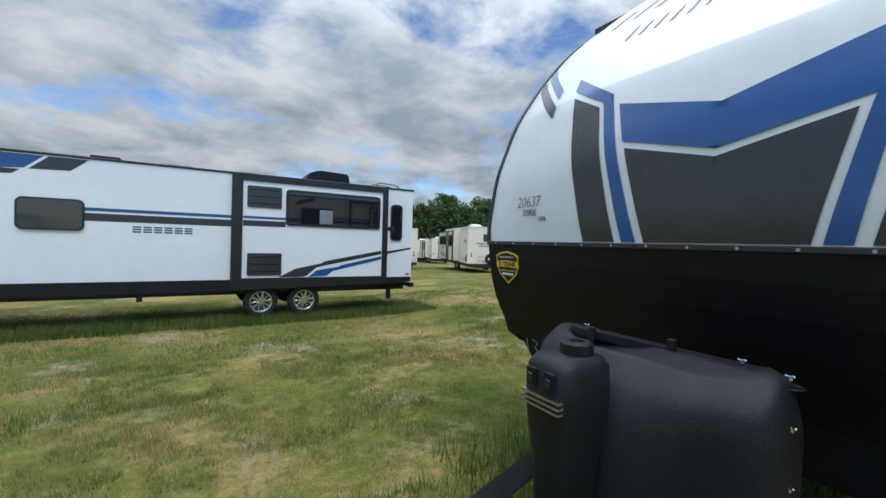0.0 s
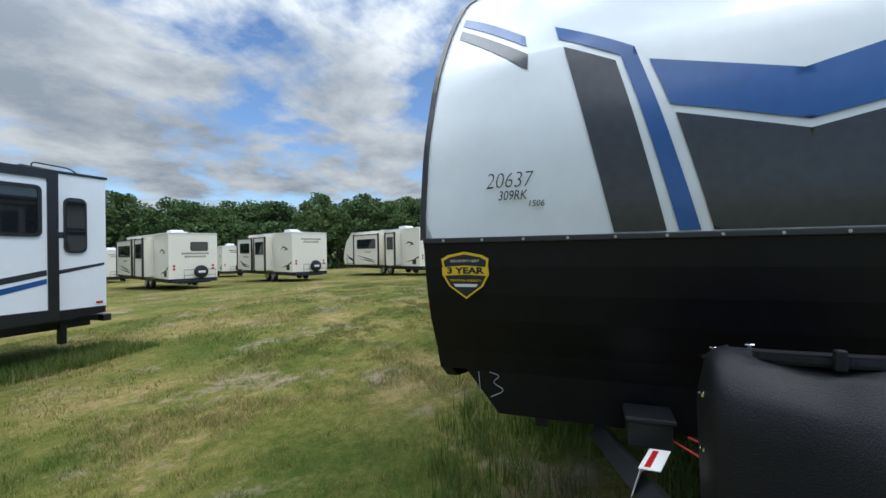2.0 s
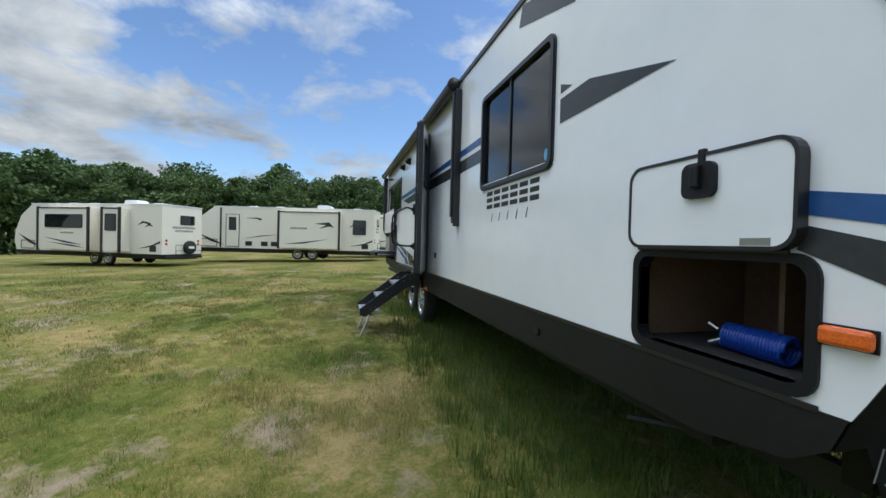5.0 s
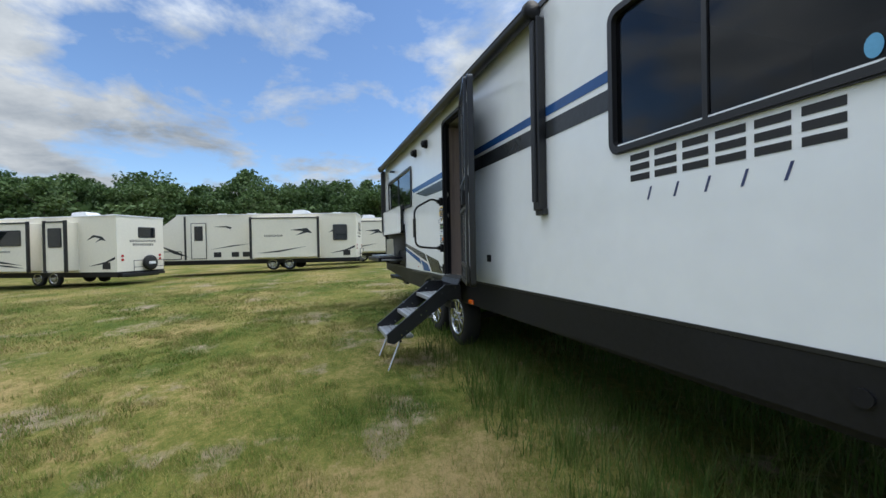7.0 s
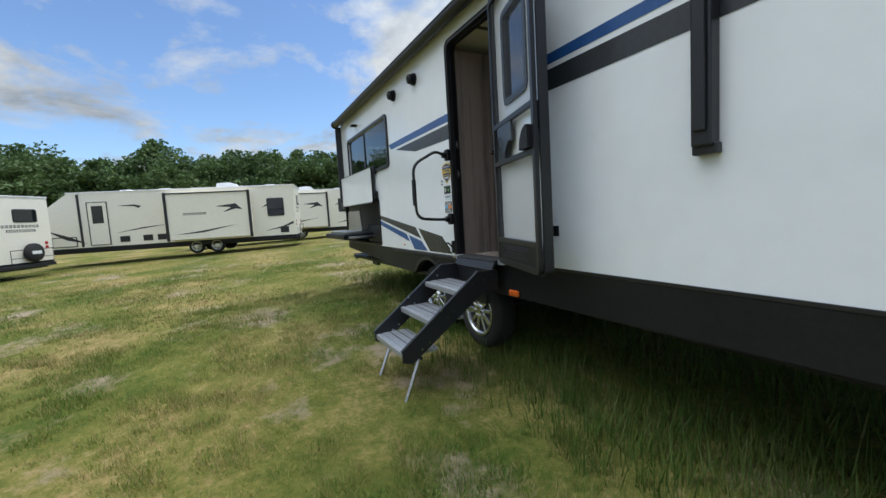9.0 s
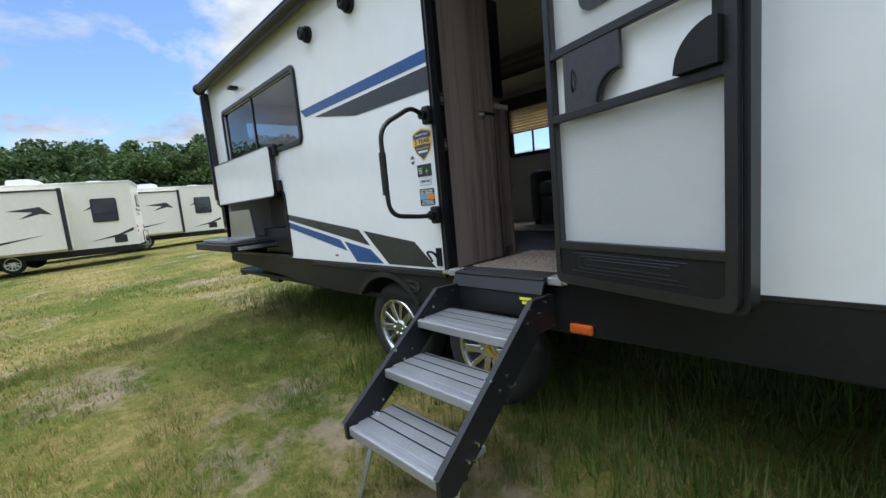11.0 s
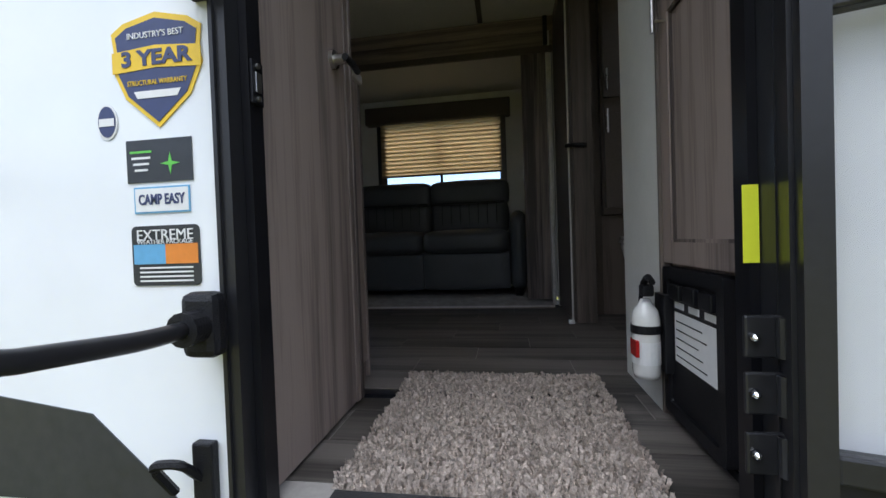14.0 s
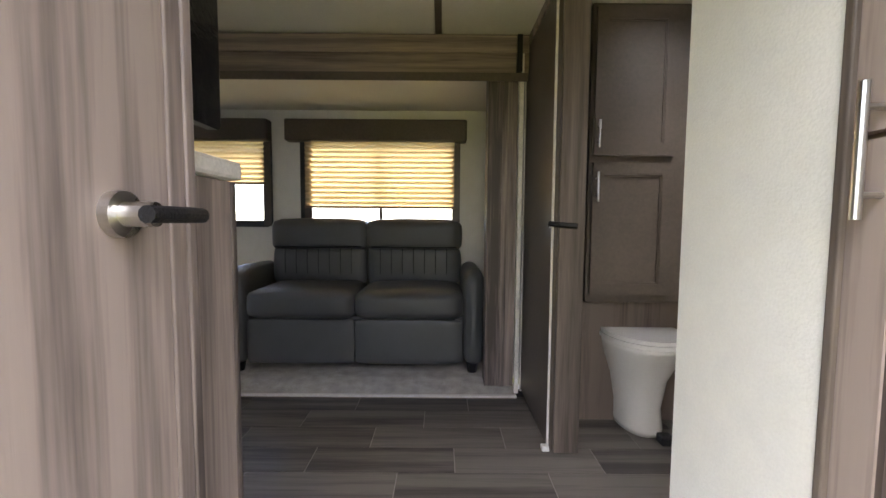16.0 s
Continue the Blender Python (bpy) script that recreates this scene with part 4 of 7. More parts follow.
def build_kitchen():
    """Outdoor kitchen bay at the rear: door folded up, tray drawn out."""
    o, i = rrect(10.05, 12.03, 0.975, 1.665, 0.05), rrect(10.08, 12.0, 1.0, 1.64, 0.035)
    bay = part("kitchen_bay", ring(o, i, "y", YD - 0.05, YD + 0.012), PLASTIC, T, "open outdoor kitchen bay lined in steel and black")
    part("bay_back", box(10.0, 12.0, 1.72, 1.74, 0.98, 1.70), STEEL, bay)
    part("bay_side", box(10.02, 10.04, 1.74, YD - 0.05, 0.98, 1.70), STEEL, bay)
    part("bay_top", box(10.0, 12.0, 1.72, YD - 0.05, 1.68, 1.70), BLACK, bay)
    part("bay_floor", box(10.02, 12.0, 1.74, YD - 0.05, 0.975, 0.995), BLACK, bay)
    part("bay_shelf", box(10.06, 10.9, 1.76, YD - 0.06, 1.0, 1.28, 0.01), BLACK, bay)
    hd = part("kitchen_hatch", prism(rrect(10.16, 12.03, 1.625, 2.13, 0.05), "y", YD + 0.03, YD + 0.065), WHITE, T, "white kitchen hatch door folded up")
    part("hatch_rim", ring(rrect(10.15, 12.04, 1.615, 2.14, 0.055), rrect(10.162, 12.028, 1.627, 2.128, 0.048), "y", YD + 0.028, YD + 0.068), TRIM, hd)
    for z in (1.72, 2.08):
        part("hatch_buffer", box(10.07, 10.14, YD + 0.005, YD + 0.05, z - 0.06, z + 0.06, 0.015), PLASTIC, hd)
    tray = part("cooking_tray", box(10.62, 11.98, 1.9, YD + 0.42, 1.07, 1.15, 0.01), BLACK, T, "black slide-out cooking tray with steel griddle")
    part("tray_rail", box(10.56, 10.62, 1.9, YD + 0.36, 1.085, 1.12, 0.004), STEEL, tray)
    part("griddle", box(10.8, 11.85, YD - 0.2, YD + 0.36, 1.152, 1.19, 0.008), STEEL, tray)
    lid = prism([(10.9, 1.19), (11.75, 1.19), (11.68, 1.52), (10.97, 1.52)], "y", YD + 0.02, YD + 0.05)
    part("griddle_lid", lid, STEEL, tray, "raised stainless lid")


def build_chassis():
    for cx in (8.47, 7.57):
        wheel(T, cx, 0.455, YD - 0.06)
        wheel(T, cx, 0.455, YO + 0.06, sgn=-1)
    bm = bmesh.new()
    for y in (0.35, 1.87):
        box(2.1, XR - 0.1, y - 0.03, y + 0.03, 0.55, 0.66, 0, bm)
    part("frame_rail", bm, POWDER, T)
    bm = bmesh.new()
    for cx in (8.47, 7.57):
        cyl((cx, 0.0, 0.455), (cx, 2.2, 0.455), 0.035, 12, bm)
        for y in (0.36, 1.86):
            box(cx - 0.35, cx + 0.35, y - 0.03, y + 0.03, 0.52, 0.56, 0.005, bm)
    part("axle", bm, POWDER, T)
    # coupler tongue
    bm = tube([(2.0, 1.60, 0.60), (0.55, 1.10, 0.60)], 0.05, 4)
    tube([(2.0, 0.50, 0.60), (0.55, 1.06, 0.60)], 0.05, 4, bm)
    part("tongue", bm, POWDER, T, "black A-frame tongue")
    part("coupler", box(0.28, 0.62, 1.06, 1.16, 0.56, 0.66, 0.02), POWDER, T)
    # battery tray, cables, warning label
    part("battery_tray", box(1.76, 1.90, 1.34, 1.50, 0.66, 0.76, 0.008), POWDER, T)
    part("breakaway_box", box(1.74, 1.9, 1.33, 1.51, 0.765, 0.785, 0.006), POWDER, T)
    part("cable", tube(fillet([(1.82, 1.28, 0.70), (1.70, 1.1, 0.67), (1.62, 0.9, 0.71), (1.55, 0.72, 0.62), (1.56, 0.6, 0.52)], 0.2, 8), 0.005, 6), WIRE_RED, T, "red battery cable")
    part("cable", tube(fillet([(1.80, 1.34, 0.69), (1.68, 1.16, 0.63), (1.60, 1.02, 0.60), (1.55, 0.95, 0.52)], 0.15, 8), 0.0045, 6), WIRE_RED, T)
    part("cable", tube(fillet([(1.82, 0.95, 0.70), (1.70, 0.86, 0.69), (1.60, 0.78, 0.56)], 0.1, 8), 0.004, 6), WIRE_BLUE, T)
    part("cable", tube(fillet([(1.88, 1.05, 0.74), (1.74, 0.9, 0.72), (1.6, 0.6, 0.66), (1.45, 0.3, 0.60)], 0.2, 8), 0.008, 6), BLACK, T)
    m = pose(1.62, 1.465, 0.635, 74, 0, 161)
    sg = flat_shape("warning_label", [(-0.085, -0.055), (0.085, -0.055), (0.085, 0.055), (-0.085, 0.055)], m, PAPER, T, 0.003, "white and orange warning label folded over the tongue")
    for k in range(3):
        flat_shape("label_band", [(-0.08, 0.04 - k * 0.035), (0.08, 0.04 - k * 0.035), (0.08, 0.031 - k * 0.035), (-0.08, 0.031 - k * 0.035)], m @ Matrix.Translation((0, 0, 0.0032)), ORANGE, sg, 0.0006)
        flat_shape("label_line", [(-0.07, 0.022 - k * 0.035), (0.05, 0.022 - k * 0.035), (0.05, 0.019 - k * 0.035), (-0.07, 0.019 - k * 0.035)], m @ Matrix.Translation((0, 0, 0.0032)), GREY, sg, 0.0006)
    m = pose(1.605, 1.425, 0.694, 8, 0, 161)
    flat_shape("label_flap", [(-0.085, -0.035), (0.085, -0.035), (0.085, 0.035), (-0.085, 0.035)], m, PAPER, sg, 0.003)
    flat_shape("label_band", [(-0.07, -0.02), (0.07, -0.02), (0.07, 0.0), (-0.07, 0.0)], m @ Matrix.Translation((0, 0, 0.0032)), RED, sg, 0.0006)
    # stabiliser with its yellow tag
    bm = box(2.55, 2.95, 2.05, 2.12, 0.60, 0.66, 0.008)
    tube([(2.6, 2.09, 0.60), (2.95, 2.09, 0.50)], 0.018, 6, bm)
    st = part("stabiliser", bm, POWDER, T)
    part("stabiliser_tag", box(2.60, 2.66, 2.121, 2.126, 0.61, 0.65), LIME, st)
    # rear bumper and hitch
    bm = box(12.06, 12.16, 0.0, 2.2, 0.62, 0.72, 0.008)
    box(11.4, 12.1, 0.5, 0.56, 0.62, 0.7, 0, bm)
    box(11.4, 12.1, 1.66, 1.72, 0.62, 0.7, 0, bm)
    part("rear_bumper", bm, POWDER, T)
    bm = box(11.2, 11.5, 2.0, 2.06, 0.55, 0.68, 0.01)
    part("stabiliser", bm, POWDER, T)


def build_propane_cover():
    p = thing("propane_cover", (1.2, 0.95, 0.64), "black moulded plastic propane tank cover standing on the tongue", "cover")
    # body: a soft block, wider than deep; its front shoulder falls away to both sides of a ridge that runs to the jack
    bm = bmesh.new()
    n = 72
    levels = [(0.64, 0.98, 0.98), (0.80, 0.99, 1.0), (0.97, 1.0, 1.0), (1.03, 0.995, 0.98), (1.075, 0.98, 0.93), (1.11, 0.965, 0.85), (1.14, 0.945, 0.75), (1.16, 0.90, 0.64), (1.172, 0.83, 0.54)]
    rings = []
    for z, sy, sx in levels:
        r = []
        for k in range(n):
            a = 2 * math.pi * k / n
            ca, sa = math.cos(a), math.sin(a)
            px = math.copysign(abs(ca) ** 0.55, ca) * 0.165 * sx
            py = math.copysign(abs(sa) ** 0.4, sa) * 0.405 * sy
            front = clampf(-ca * 1.6, 0, 1)
            ridge = math.exp(-((py + 0.02) / 0.13) ** 2)
            high = clampf((z - 0.95) / 0.15, 0, 1)
            px -= front * (0.24 * ridge * (1 - 0.3 * high))
            drop = front * high * (0.045 * (1 - ridge) * (1 - abs(py) / 0.75))
            groove = 0.012 * front * high * math.exp(-((abs(py + 0.02) - 0.19) / 0.06) ** 2)
            back = clampf(px, 0, 1) * 0.3 * high
            r.append(bm.verts.new((1.31 + px + (0.02 if z > 1.12 else 0.0), 0.94 + py, z - drop - groove - back)))
        rings.append(r)
    for a, b in zip(rings, rings[1:]):
        for k in range(n):
            bm.faces.new((a[k], a[(k + 1) % n], b[(k + 1) % n], b[k]))
    bm.faces.new(rings[-1])
    part("cover_body", bm, PLASTIC, p, smooth=True)
    for y in (0.565, 0.675, 1.215, 1.30):
        part("screw_pocket", lathe([(0.0, 0.0), (0.026, 0.002), (0.03, 0.008), (0.034, 0.004)], 18, Matrix.Translation((1.36, y, 1.144 if 0.6 < y < 1.25 else 1.12))), BLACK, p, smooth=True)
    lid = prism([(1.27, 1.23), (1.225, 1.13), (1.225, 1.05), (1.27, 0.93), (1.31, 0.85), (1.36, 0.76), (1.41, 0.72), (1.43, 0.76), (1.43, 1.15), (1.40, 1.22), (1.34, 1.25)], "z", 1.150, 1.178)
    for v in lid.verts:
        v.co.z -= 0.25 * max(0.0, v.co.x - 1.24)
    bmesh.ops.bevel(lid, geom=lid.edges[:], offset=0.008, segments=2, affect="EDGES")
    part("access_lid", lid, PLASTIC, p, "hinged lid on top")
    for x, y in ((1.222, 1.08), (1.305, 0.845)):
        part("lid_catch", box(x - 0.012, x + 0.008, y - 0.012, y + 0.012, 1.145, 1.195, 0.004), PLASTIC, p)
    # tongue-jack housing in front, narrower at the foot
    bm = bmesh.new()
    lv = [(0.62, 0.07, 0.05), (0.78, 0.085, 0.06), (0.90, 0.10, 0.078), (0.98, 0.105, 0.082), (1.05, 0.10, 0.08), (1.075, 0.08, 0.065)]
    rg = []
    lv = [(z + 0.105 if z > 0.7 else z, a, b) for z, a, b in lv]
    for z, sx, sy in lv:
        rg.append([bm.verts.new((0.905 + math.copysign(abs(math.cos(a)) ** 0.5, math.cos(a)) * sx, 0.90 + math.copysign(abs(math.sin(a)) ** 0.5, math.sin(a)) * sy, z)) for a in np.linspace(0, 2 * math.pi, 28, endpoint=False)])
    for a, b in zip(rg, rg[1:]):
        for k in range(28):
            bm.faces.new((a[k], a[(k + 1) % 28], b[(k + 1) % 28], b[k]))
    bm.faces.new(rg[-1])
    bm.faces.new(rg[0])
    jk = thing("tongue_jack", (0.905, 0.90, 0.1), "black electric tongue jack with switches", "jack")
    part("jack_housing", bm, PLASTIC, jk, smooth=True)
    part("crank_cap", lathe([(0.045, 0.0), (0.045, 0.03), (0.038, 0.036), (0.02, 0.036), (0.018, 0.028)], 24, Matrix.Translation((0.935, 0.90, 1.178))), PLASTIC, jk, smooth=False)
    part("leg", cyl((0.905, 0.90, ground_z(0.9, 0.9)), (0.905, 0.90, 0.64), 0.032, 16), POWDER, jk)
    part("foot_plate", cyl((0.905, 0.90, ground_z(0.9, 0.9) - 0.01), (0.905, 0.90, ground_z(0.9, 0.9) + 0.02), 0.09, 18), POWDER, jk)
    for y in (0.932, 0.868):
        sw = part("switch_plate", box(0.797, 0.807, y - 0.018, y + 0.018, 1.10, 1.15, 0.003), BLACK, jk)
        part("rocker", box(0.791, 0.799, y - 0.009, y + 0.009, 1.112, 1.135, 0.003), POWDER, sw)
    for k in range(3):
        part("trim_line", box(0.796, 0.815, 0.832, 0.968, 1.078 - 0.014 * k, 1.084 - 0.014 * k), STEEL, jk)
    # wing screws round the cover's rim
    for x, y, z in ((1.36, 0.675, 1.156), (1.36, 0.565, 1.142), (1.36, 1.30, 1.142), (1.36, 1.215, 1.156), (1.30, 0.538, 1.03), (1.30, 0.538, 0.88), (1.30, 1.342, 1.03), (1.30, 1.342, 0.88)):
        bm = cyl((x, y, z), (x, y, z + 0.012), 0.005, 8)
        for k in range(3):
            a = 2 * math.pi * k / 3
            tube([(x, y, z + 0.010), (x + 0.012 * math.cos(a), y + 0.012 * math.sin(a), z + 0.013)], 0.003, 5, bm)
        part("wing_screw", bm, CHROME, p)


def arch_frame(xo0, xo1, xi0, xi1, z0, zo, zi, a, b):
    """Two jambs and a head with rounded upper corners, open at the foot."""
    o = [(xo0, z0)] + arc_pts(xo0 + 0.08, zo - 0.08, 0.08, 180, 90, 5) + arc_pts(xo1 - 0.08, zo - 0.08, 0.08, 90, 0, 5) + [(xo1, z0)]
    i = [(xi0, z0)] + arc_pts(xi0 + 0.06, zi - 0.06, 0.06, 180, 90, 5) + arc_pts(xi1 - 0.06, zi - 0.06, 0.06, 90, 0, 5) + [(xi1, z0)]
    bm = bmesh.new()
    for k in range(len(o) - 1):
        prism([o[k], o[k + 1], i[k + 1], i[k]], "y", a, b, bm)
    bmesh.ops.remove_doubles(bm, verts=bm.verts[:], dist=0.0004)
    return bm


def build_entry():
    """Door frame, the doors swung wide, grab handle and fold-out steps."""
    fr = part("door_frame", arch_frame(6.90, 7.807, 6.935, 7.775, 0.958, 3.0, 2.965, YD - 0.075, YD + 0.016), TRIM, T, "black entry door frame")
    part("door_seal", arch_frame(6.936, 7.774, 6.950, 7.758, 0.966, 2.964, 2.945, YD - 0.06, YD - 0.02), BLACK, fr)
    part("frame_bead", arch_frame(6.906, 7.801, 6.913, 7.794, 0.970, 2.994, 2.987, YD + 0.0165, YD + 0.023), TRIM, fr)
    part("threshold", box(6.93, 7.80, YD - 0.04, YD + 0.05, 0.958, 0.978, 0.004), ALLOY, fr, "ribbed silver threshold")
    for xa in (6.955, 7.652):
        part("sill_end", box(xa, xa + 0.084, YD - 0.03, YD + 0.055, 0.955, 0.995, 0.005), TREAD, fr, "ribbed silver sill end")
    for k in range(4):
        part("threshold_rib", box(6.94, 7.79, YD - 0.03 + 0.018 * k, YD - 0.024 + 0.018 * k, 0.978, 0.982), ALLOY, fr)
    for z in (1.765, 2.04):
        sp = part("strike_plate", box(7.7515, 7.7575, YD - 0.055, YD - 0.021, z - 0.04, z + 0.04, 0.002), BLACK, fr, "dark strike plate with steel screws")
        part("strike_hook", box(7.748, 7.7515, YD - 0.045, YD - 0.028, z - 0.018, z + 0.018, 0.001), STEEL, sp)
        for dz in (-0.03, 0.03):
            part("plate_screw", cyl((7.7515, YD - 0.036, z + dz), (7.747, YD - 0.036, z + dz), 0.005, 10), STEEL, sp)
    part("door_holdback", tube(fillet([(7.86, YD + 0.01, 1.05), (7.87, YD + 0.05, 1.10), (7.92, YD + 0.06, 1.10), (7.91, YD + 0.02, 1.03)], 0.02), 0.008, 6), PLASTIC, fr)
    part("holdback_base", box(7.835, 7.875, YD, YD + 0.02, 1.0, 1.12, 0.004), PLASTIC, fr)
    # leaves: built as if along -x from the hinge, then swung out
    hinge = Vector((6.945, YD + 0.055, 0))
    swing = Matrix.Translation(hinge) @ Matrix.Rotation(radians(-17.5), 4, "Z") @ Matrix.Translation(-hinge)
    H, Y0 = hinge.x, hinge.y
    dr = thing("entry_door", (H, Y0, 0.98), "white entry door with frosted window standing wide open", "door")
    W0, W1 = H - 0.815, H - 0.005

    def leaf(name, bm, m, parent, label=""):
        moved(bm, swing)
        return part(name, bm, m, parent, label)
    core = panel_with_holes([(W0 + 0.02, 0.99), (W1, 0.99), (W1, 2.95), (W0 + 0.02, 2.95)], [(W0 + 0.2, W1 - 0.2, 2.15, 2.75)], "y", Y0 - 0.04, Y0)
    leaf("door_leaf", core, WHITE, dr, "white door panel")
    leaf("leaf_frame", ring(rrect(W0, W1 + 0.005, 0.98, 2.955, 0.04), rrect(W0 + 0.022, W1 - 0.025, 1.01, 2.925, 0.03), "y", Y0 - 0.044, Y0 + 0.012), TRIM, dr)
    wf = leaf("door_window", ring(rrect(W0 + 0.18, W1 - 0.18, 2.13, 2.77, 0.06), rrect(W0 + 0.22, W1 - 0.22, 2.17, 2.73, 0.04), "y", Y0 - 0.05, Y0 + 0.012), GREY, dr, "frosted window in a grey frame")
    wf2 = leaf("pane", box(W0 + 0.2, W1 - 0.2, Y0 - 0.025, Y0 - 0.015, 2.15, 2.75), DARKGLASS, wf)
    leaf("lock", box(W0 + 0.03, W0 + 0.10, Y0, Y0 + 0.03, 1.86, 2.02, 0.008), PLASTIC, dr)
    # screen door lying over it
    sc = thing("screen_door", (H, Y0 + 0.03, 0.98), "black framed insect screen door latched to the open entry door", "door")
    S0, S1, A, B = W0 + 0.02, W1 - 0.0, Y0 + 0.018, Y0 + 0.045
    leaf("screen_frame", ring(rrect(S0, S1, 0.99, 2.94, 0.04), rrect(S0 + 0.035, S1 - 0.03, 1.03, 2.90, 0.03), "y", A, B), TRIM, sc)
    for z in (1.172, 1.738, 2.012):
        leaf("screen_bar", box(S0 + 0.034, S1 - 0.029, A, B, z - 0.018, z + 0.018, 0.004), TRIM, sc)
    kick = leaf("kick_panel", box(S0 + 0.034, S1 - 0.029, A + 0.006, B - 0.006, 1.03, 1.155), SKIRT, sc, "dark kick panel with pressed lines")
    for k in range(3):
        zz, xa, xb = 1.055 + 0.016 * k, S0 + 0.16 + 0.03 * k, S1 - 0.10 - 0.04 * k
        leaf("pressed_line", tube(fillet([(xa, B - 0.006, zz), (xb, B - 0.006, zz), (xb, B - 0.006, 1.138 - 0.012 * k), (xa, B - 0.006, 1.138 - 0.012 * k)], 0.02), 0.003, 5), POWDER, kick)
    xa, xb = S0 + 0.40, S1 - 0.105
    pan = [(xa, 1.756 + 0.10)] + arc_pts(xa, 1.756, 0.10, 90, 0, 8)[1:] + [(xb, 1.756), (xb, 1.994), (xa, 1.994)]
    slider = leaf("slider_panel", prism(pan, "y", A + 0.006, B - 0.004), GREY, sc, "grey sliding latch panel with a quarter-round cut-out")
    leaf("slider_grip", tube([(xa + x_, B + 0.002, z_) for x_, z_ in arc_pts(0.0, 1.756, 0.105, 92, 2, 10)], 0.007, 6), PLASTIC, slider)
    leaf("slider_lip", tube(fillet([(xb - 0.05, B - 0.004, 1.83), (xb - 0.056, B + 0.008, 1.85), (xb - 0.056, B + 0.008, 1.90), (xb - 0.05, B - 0.004, 1.92)], 0.01), 0.004, 6), PLASTIC, slider)
    leaf("latch", prism([(S0 + 0.036, 1.757), (S0 + 0.175, 1.757)] + arc_pts(S0 + 0.036, 1.757, 0.139, 20, 80, 6) + [(S0 + 0.036, 1.89)], "y", A, B + 0.03), PLASTIC, sc, "black moulded latch")
    for z0, z1 in ((1.19, 1.72), (2.03, 2.90)):
        leaf("screen_mesh", box(S0 + 0.034, S1 - 0.029, (A + B) / 2 - 0.0003, (A + B) / 2 + 0.0003, z0, z1), FLYSCREEN, sc, "fine grey insect mesh")
    # hinges on the frame
    for z in (1.15, 1.235, 1.315, 1.90, 1.98, 2.70, 2.78):
        bm = box(6.895, 6.985, YD + 0.0235, YD + 0.031, z - 0.03, z + 0.03, 0.003)
        cyl((6.938, YD + 0.036, z - 0.028), (6.938, YD + 0.036, z + 0.028), 0.010, 12, bm)
        hg = part("hinge", bm, TRIM, fr)
        for bx, bz in ((6.908, -0.009), (6.908, 0.009), (6.974, 0.0)):
            part("hinge_bolt", lathe([(0.0, 0.010), (0.005, 0.008), (0.0075, 0.0)], 10, pose(bx, YD + 0.031, z + bz, -90)), CHROME, hg, smooth=True)
    part("jamb_sticker", box(6.937, 6.959, YD - 0.0198, YD - 0.018, 1.415, 1.532), LIME, fr, "lime-yellow strip sticker")
    # grab handle
    hx, hy = 7.826, 2.735
    pts = fillet([(7.815, YD + 0.075, 1.95), (7.815, YD + 0.17, 1.985), (hx, hy, 1.86), (hx, hy - 0.01, 1.362), (7.815, YD + 0.16, 1.338), (7.815, YD + 0.075, 1.338)], 0.09, 6)
    gh = part("grab_handle", tube(pts, 0.014, 12), TRIM, T, "black folding grab handle swung out", smooth=True)
    part("grip_sleeve", cyl((hx, hy, 1.483), (hx, hy, 1.72), 0.020, 16), RUBBER, gh)
    for z in (1.95, 1.338):
        bm = box(7.783, 7.847, YD + 0.024, YD + 0.065, z - 0.055, z + 0.055, 0.014)
        box(7.812, 7.844, YD + 0.001, YD + 0.03, z - 0.05, z + 0.05, 0.004, bm)
        cyl((7.815, YD + 0.055, z), (7.815, YD + 0.095, z), 0.028, 14, bm)
        part("handle_bracket", bm, PLASTIC, gh)
    build_steps()


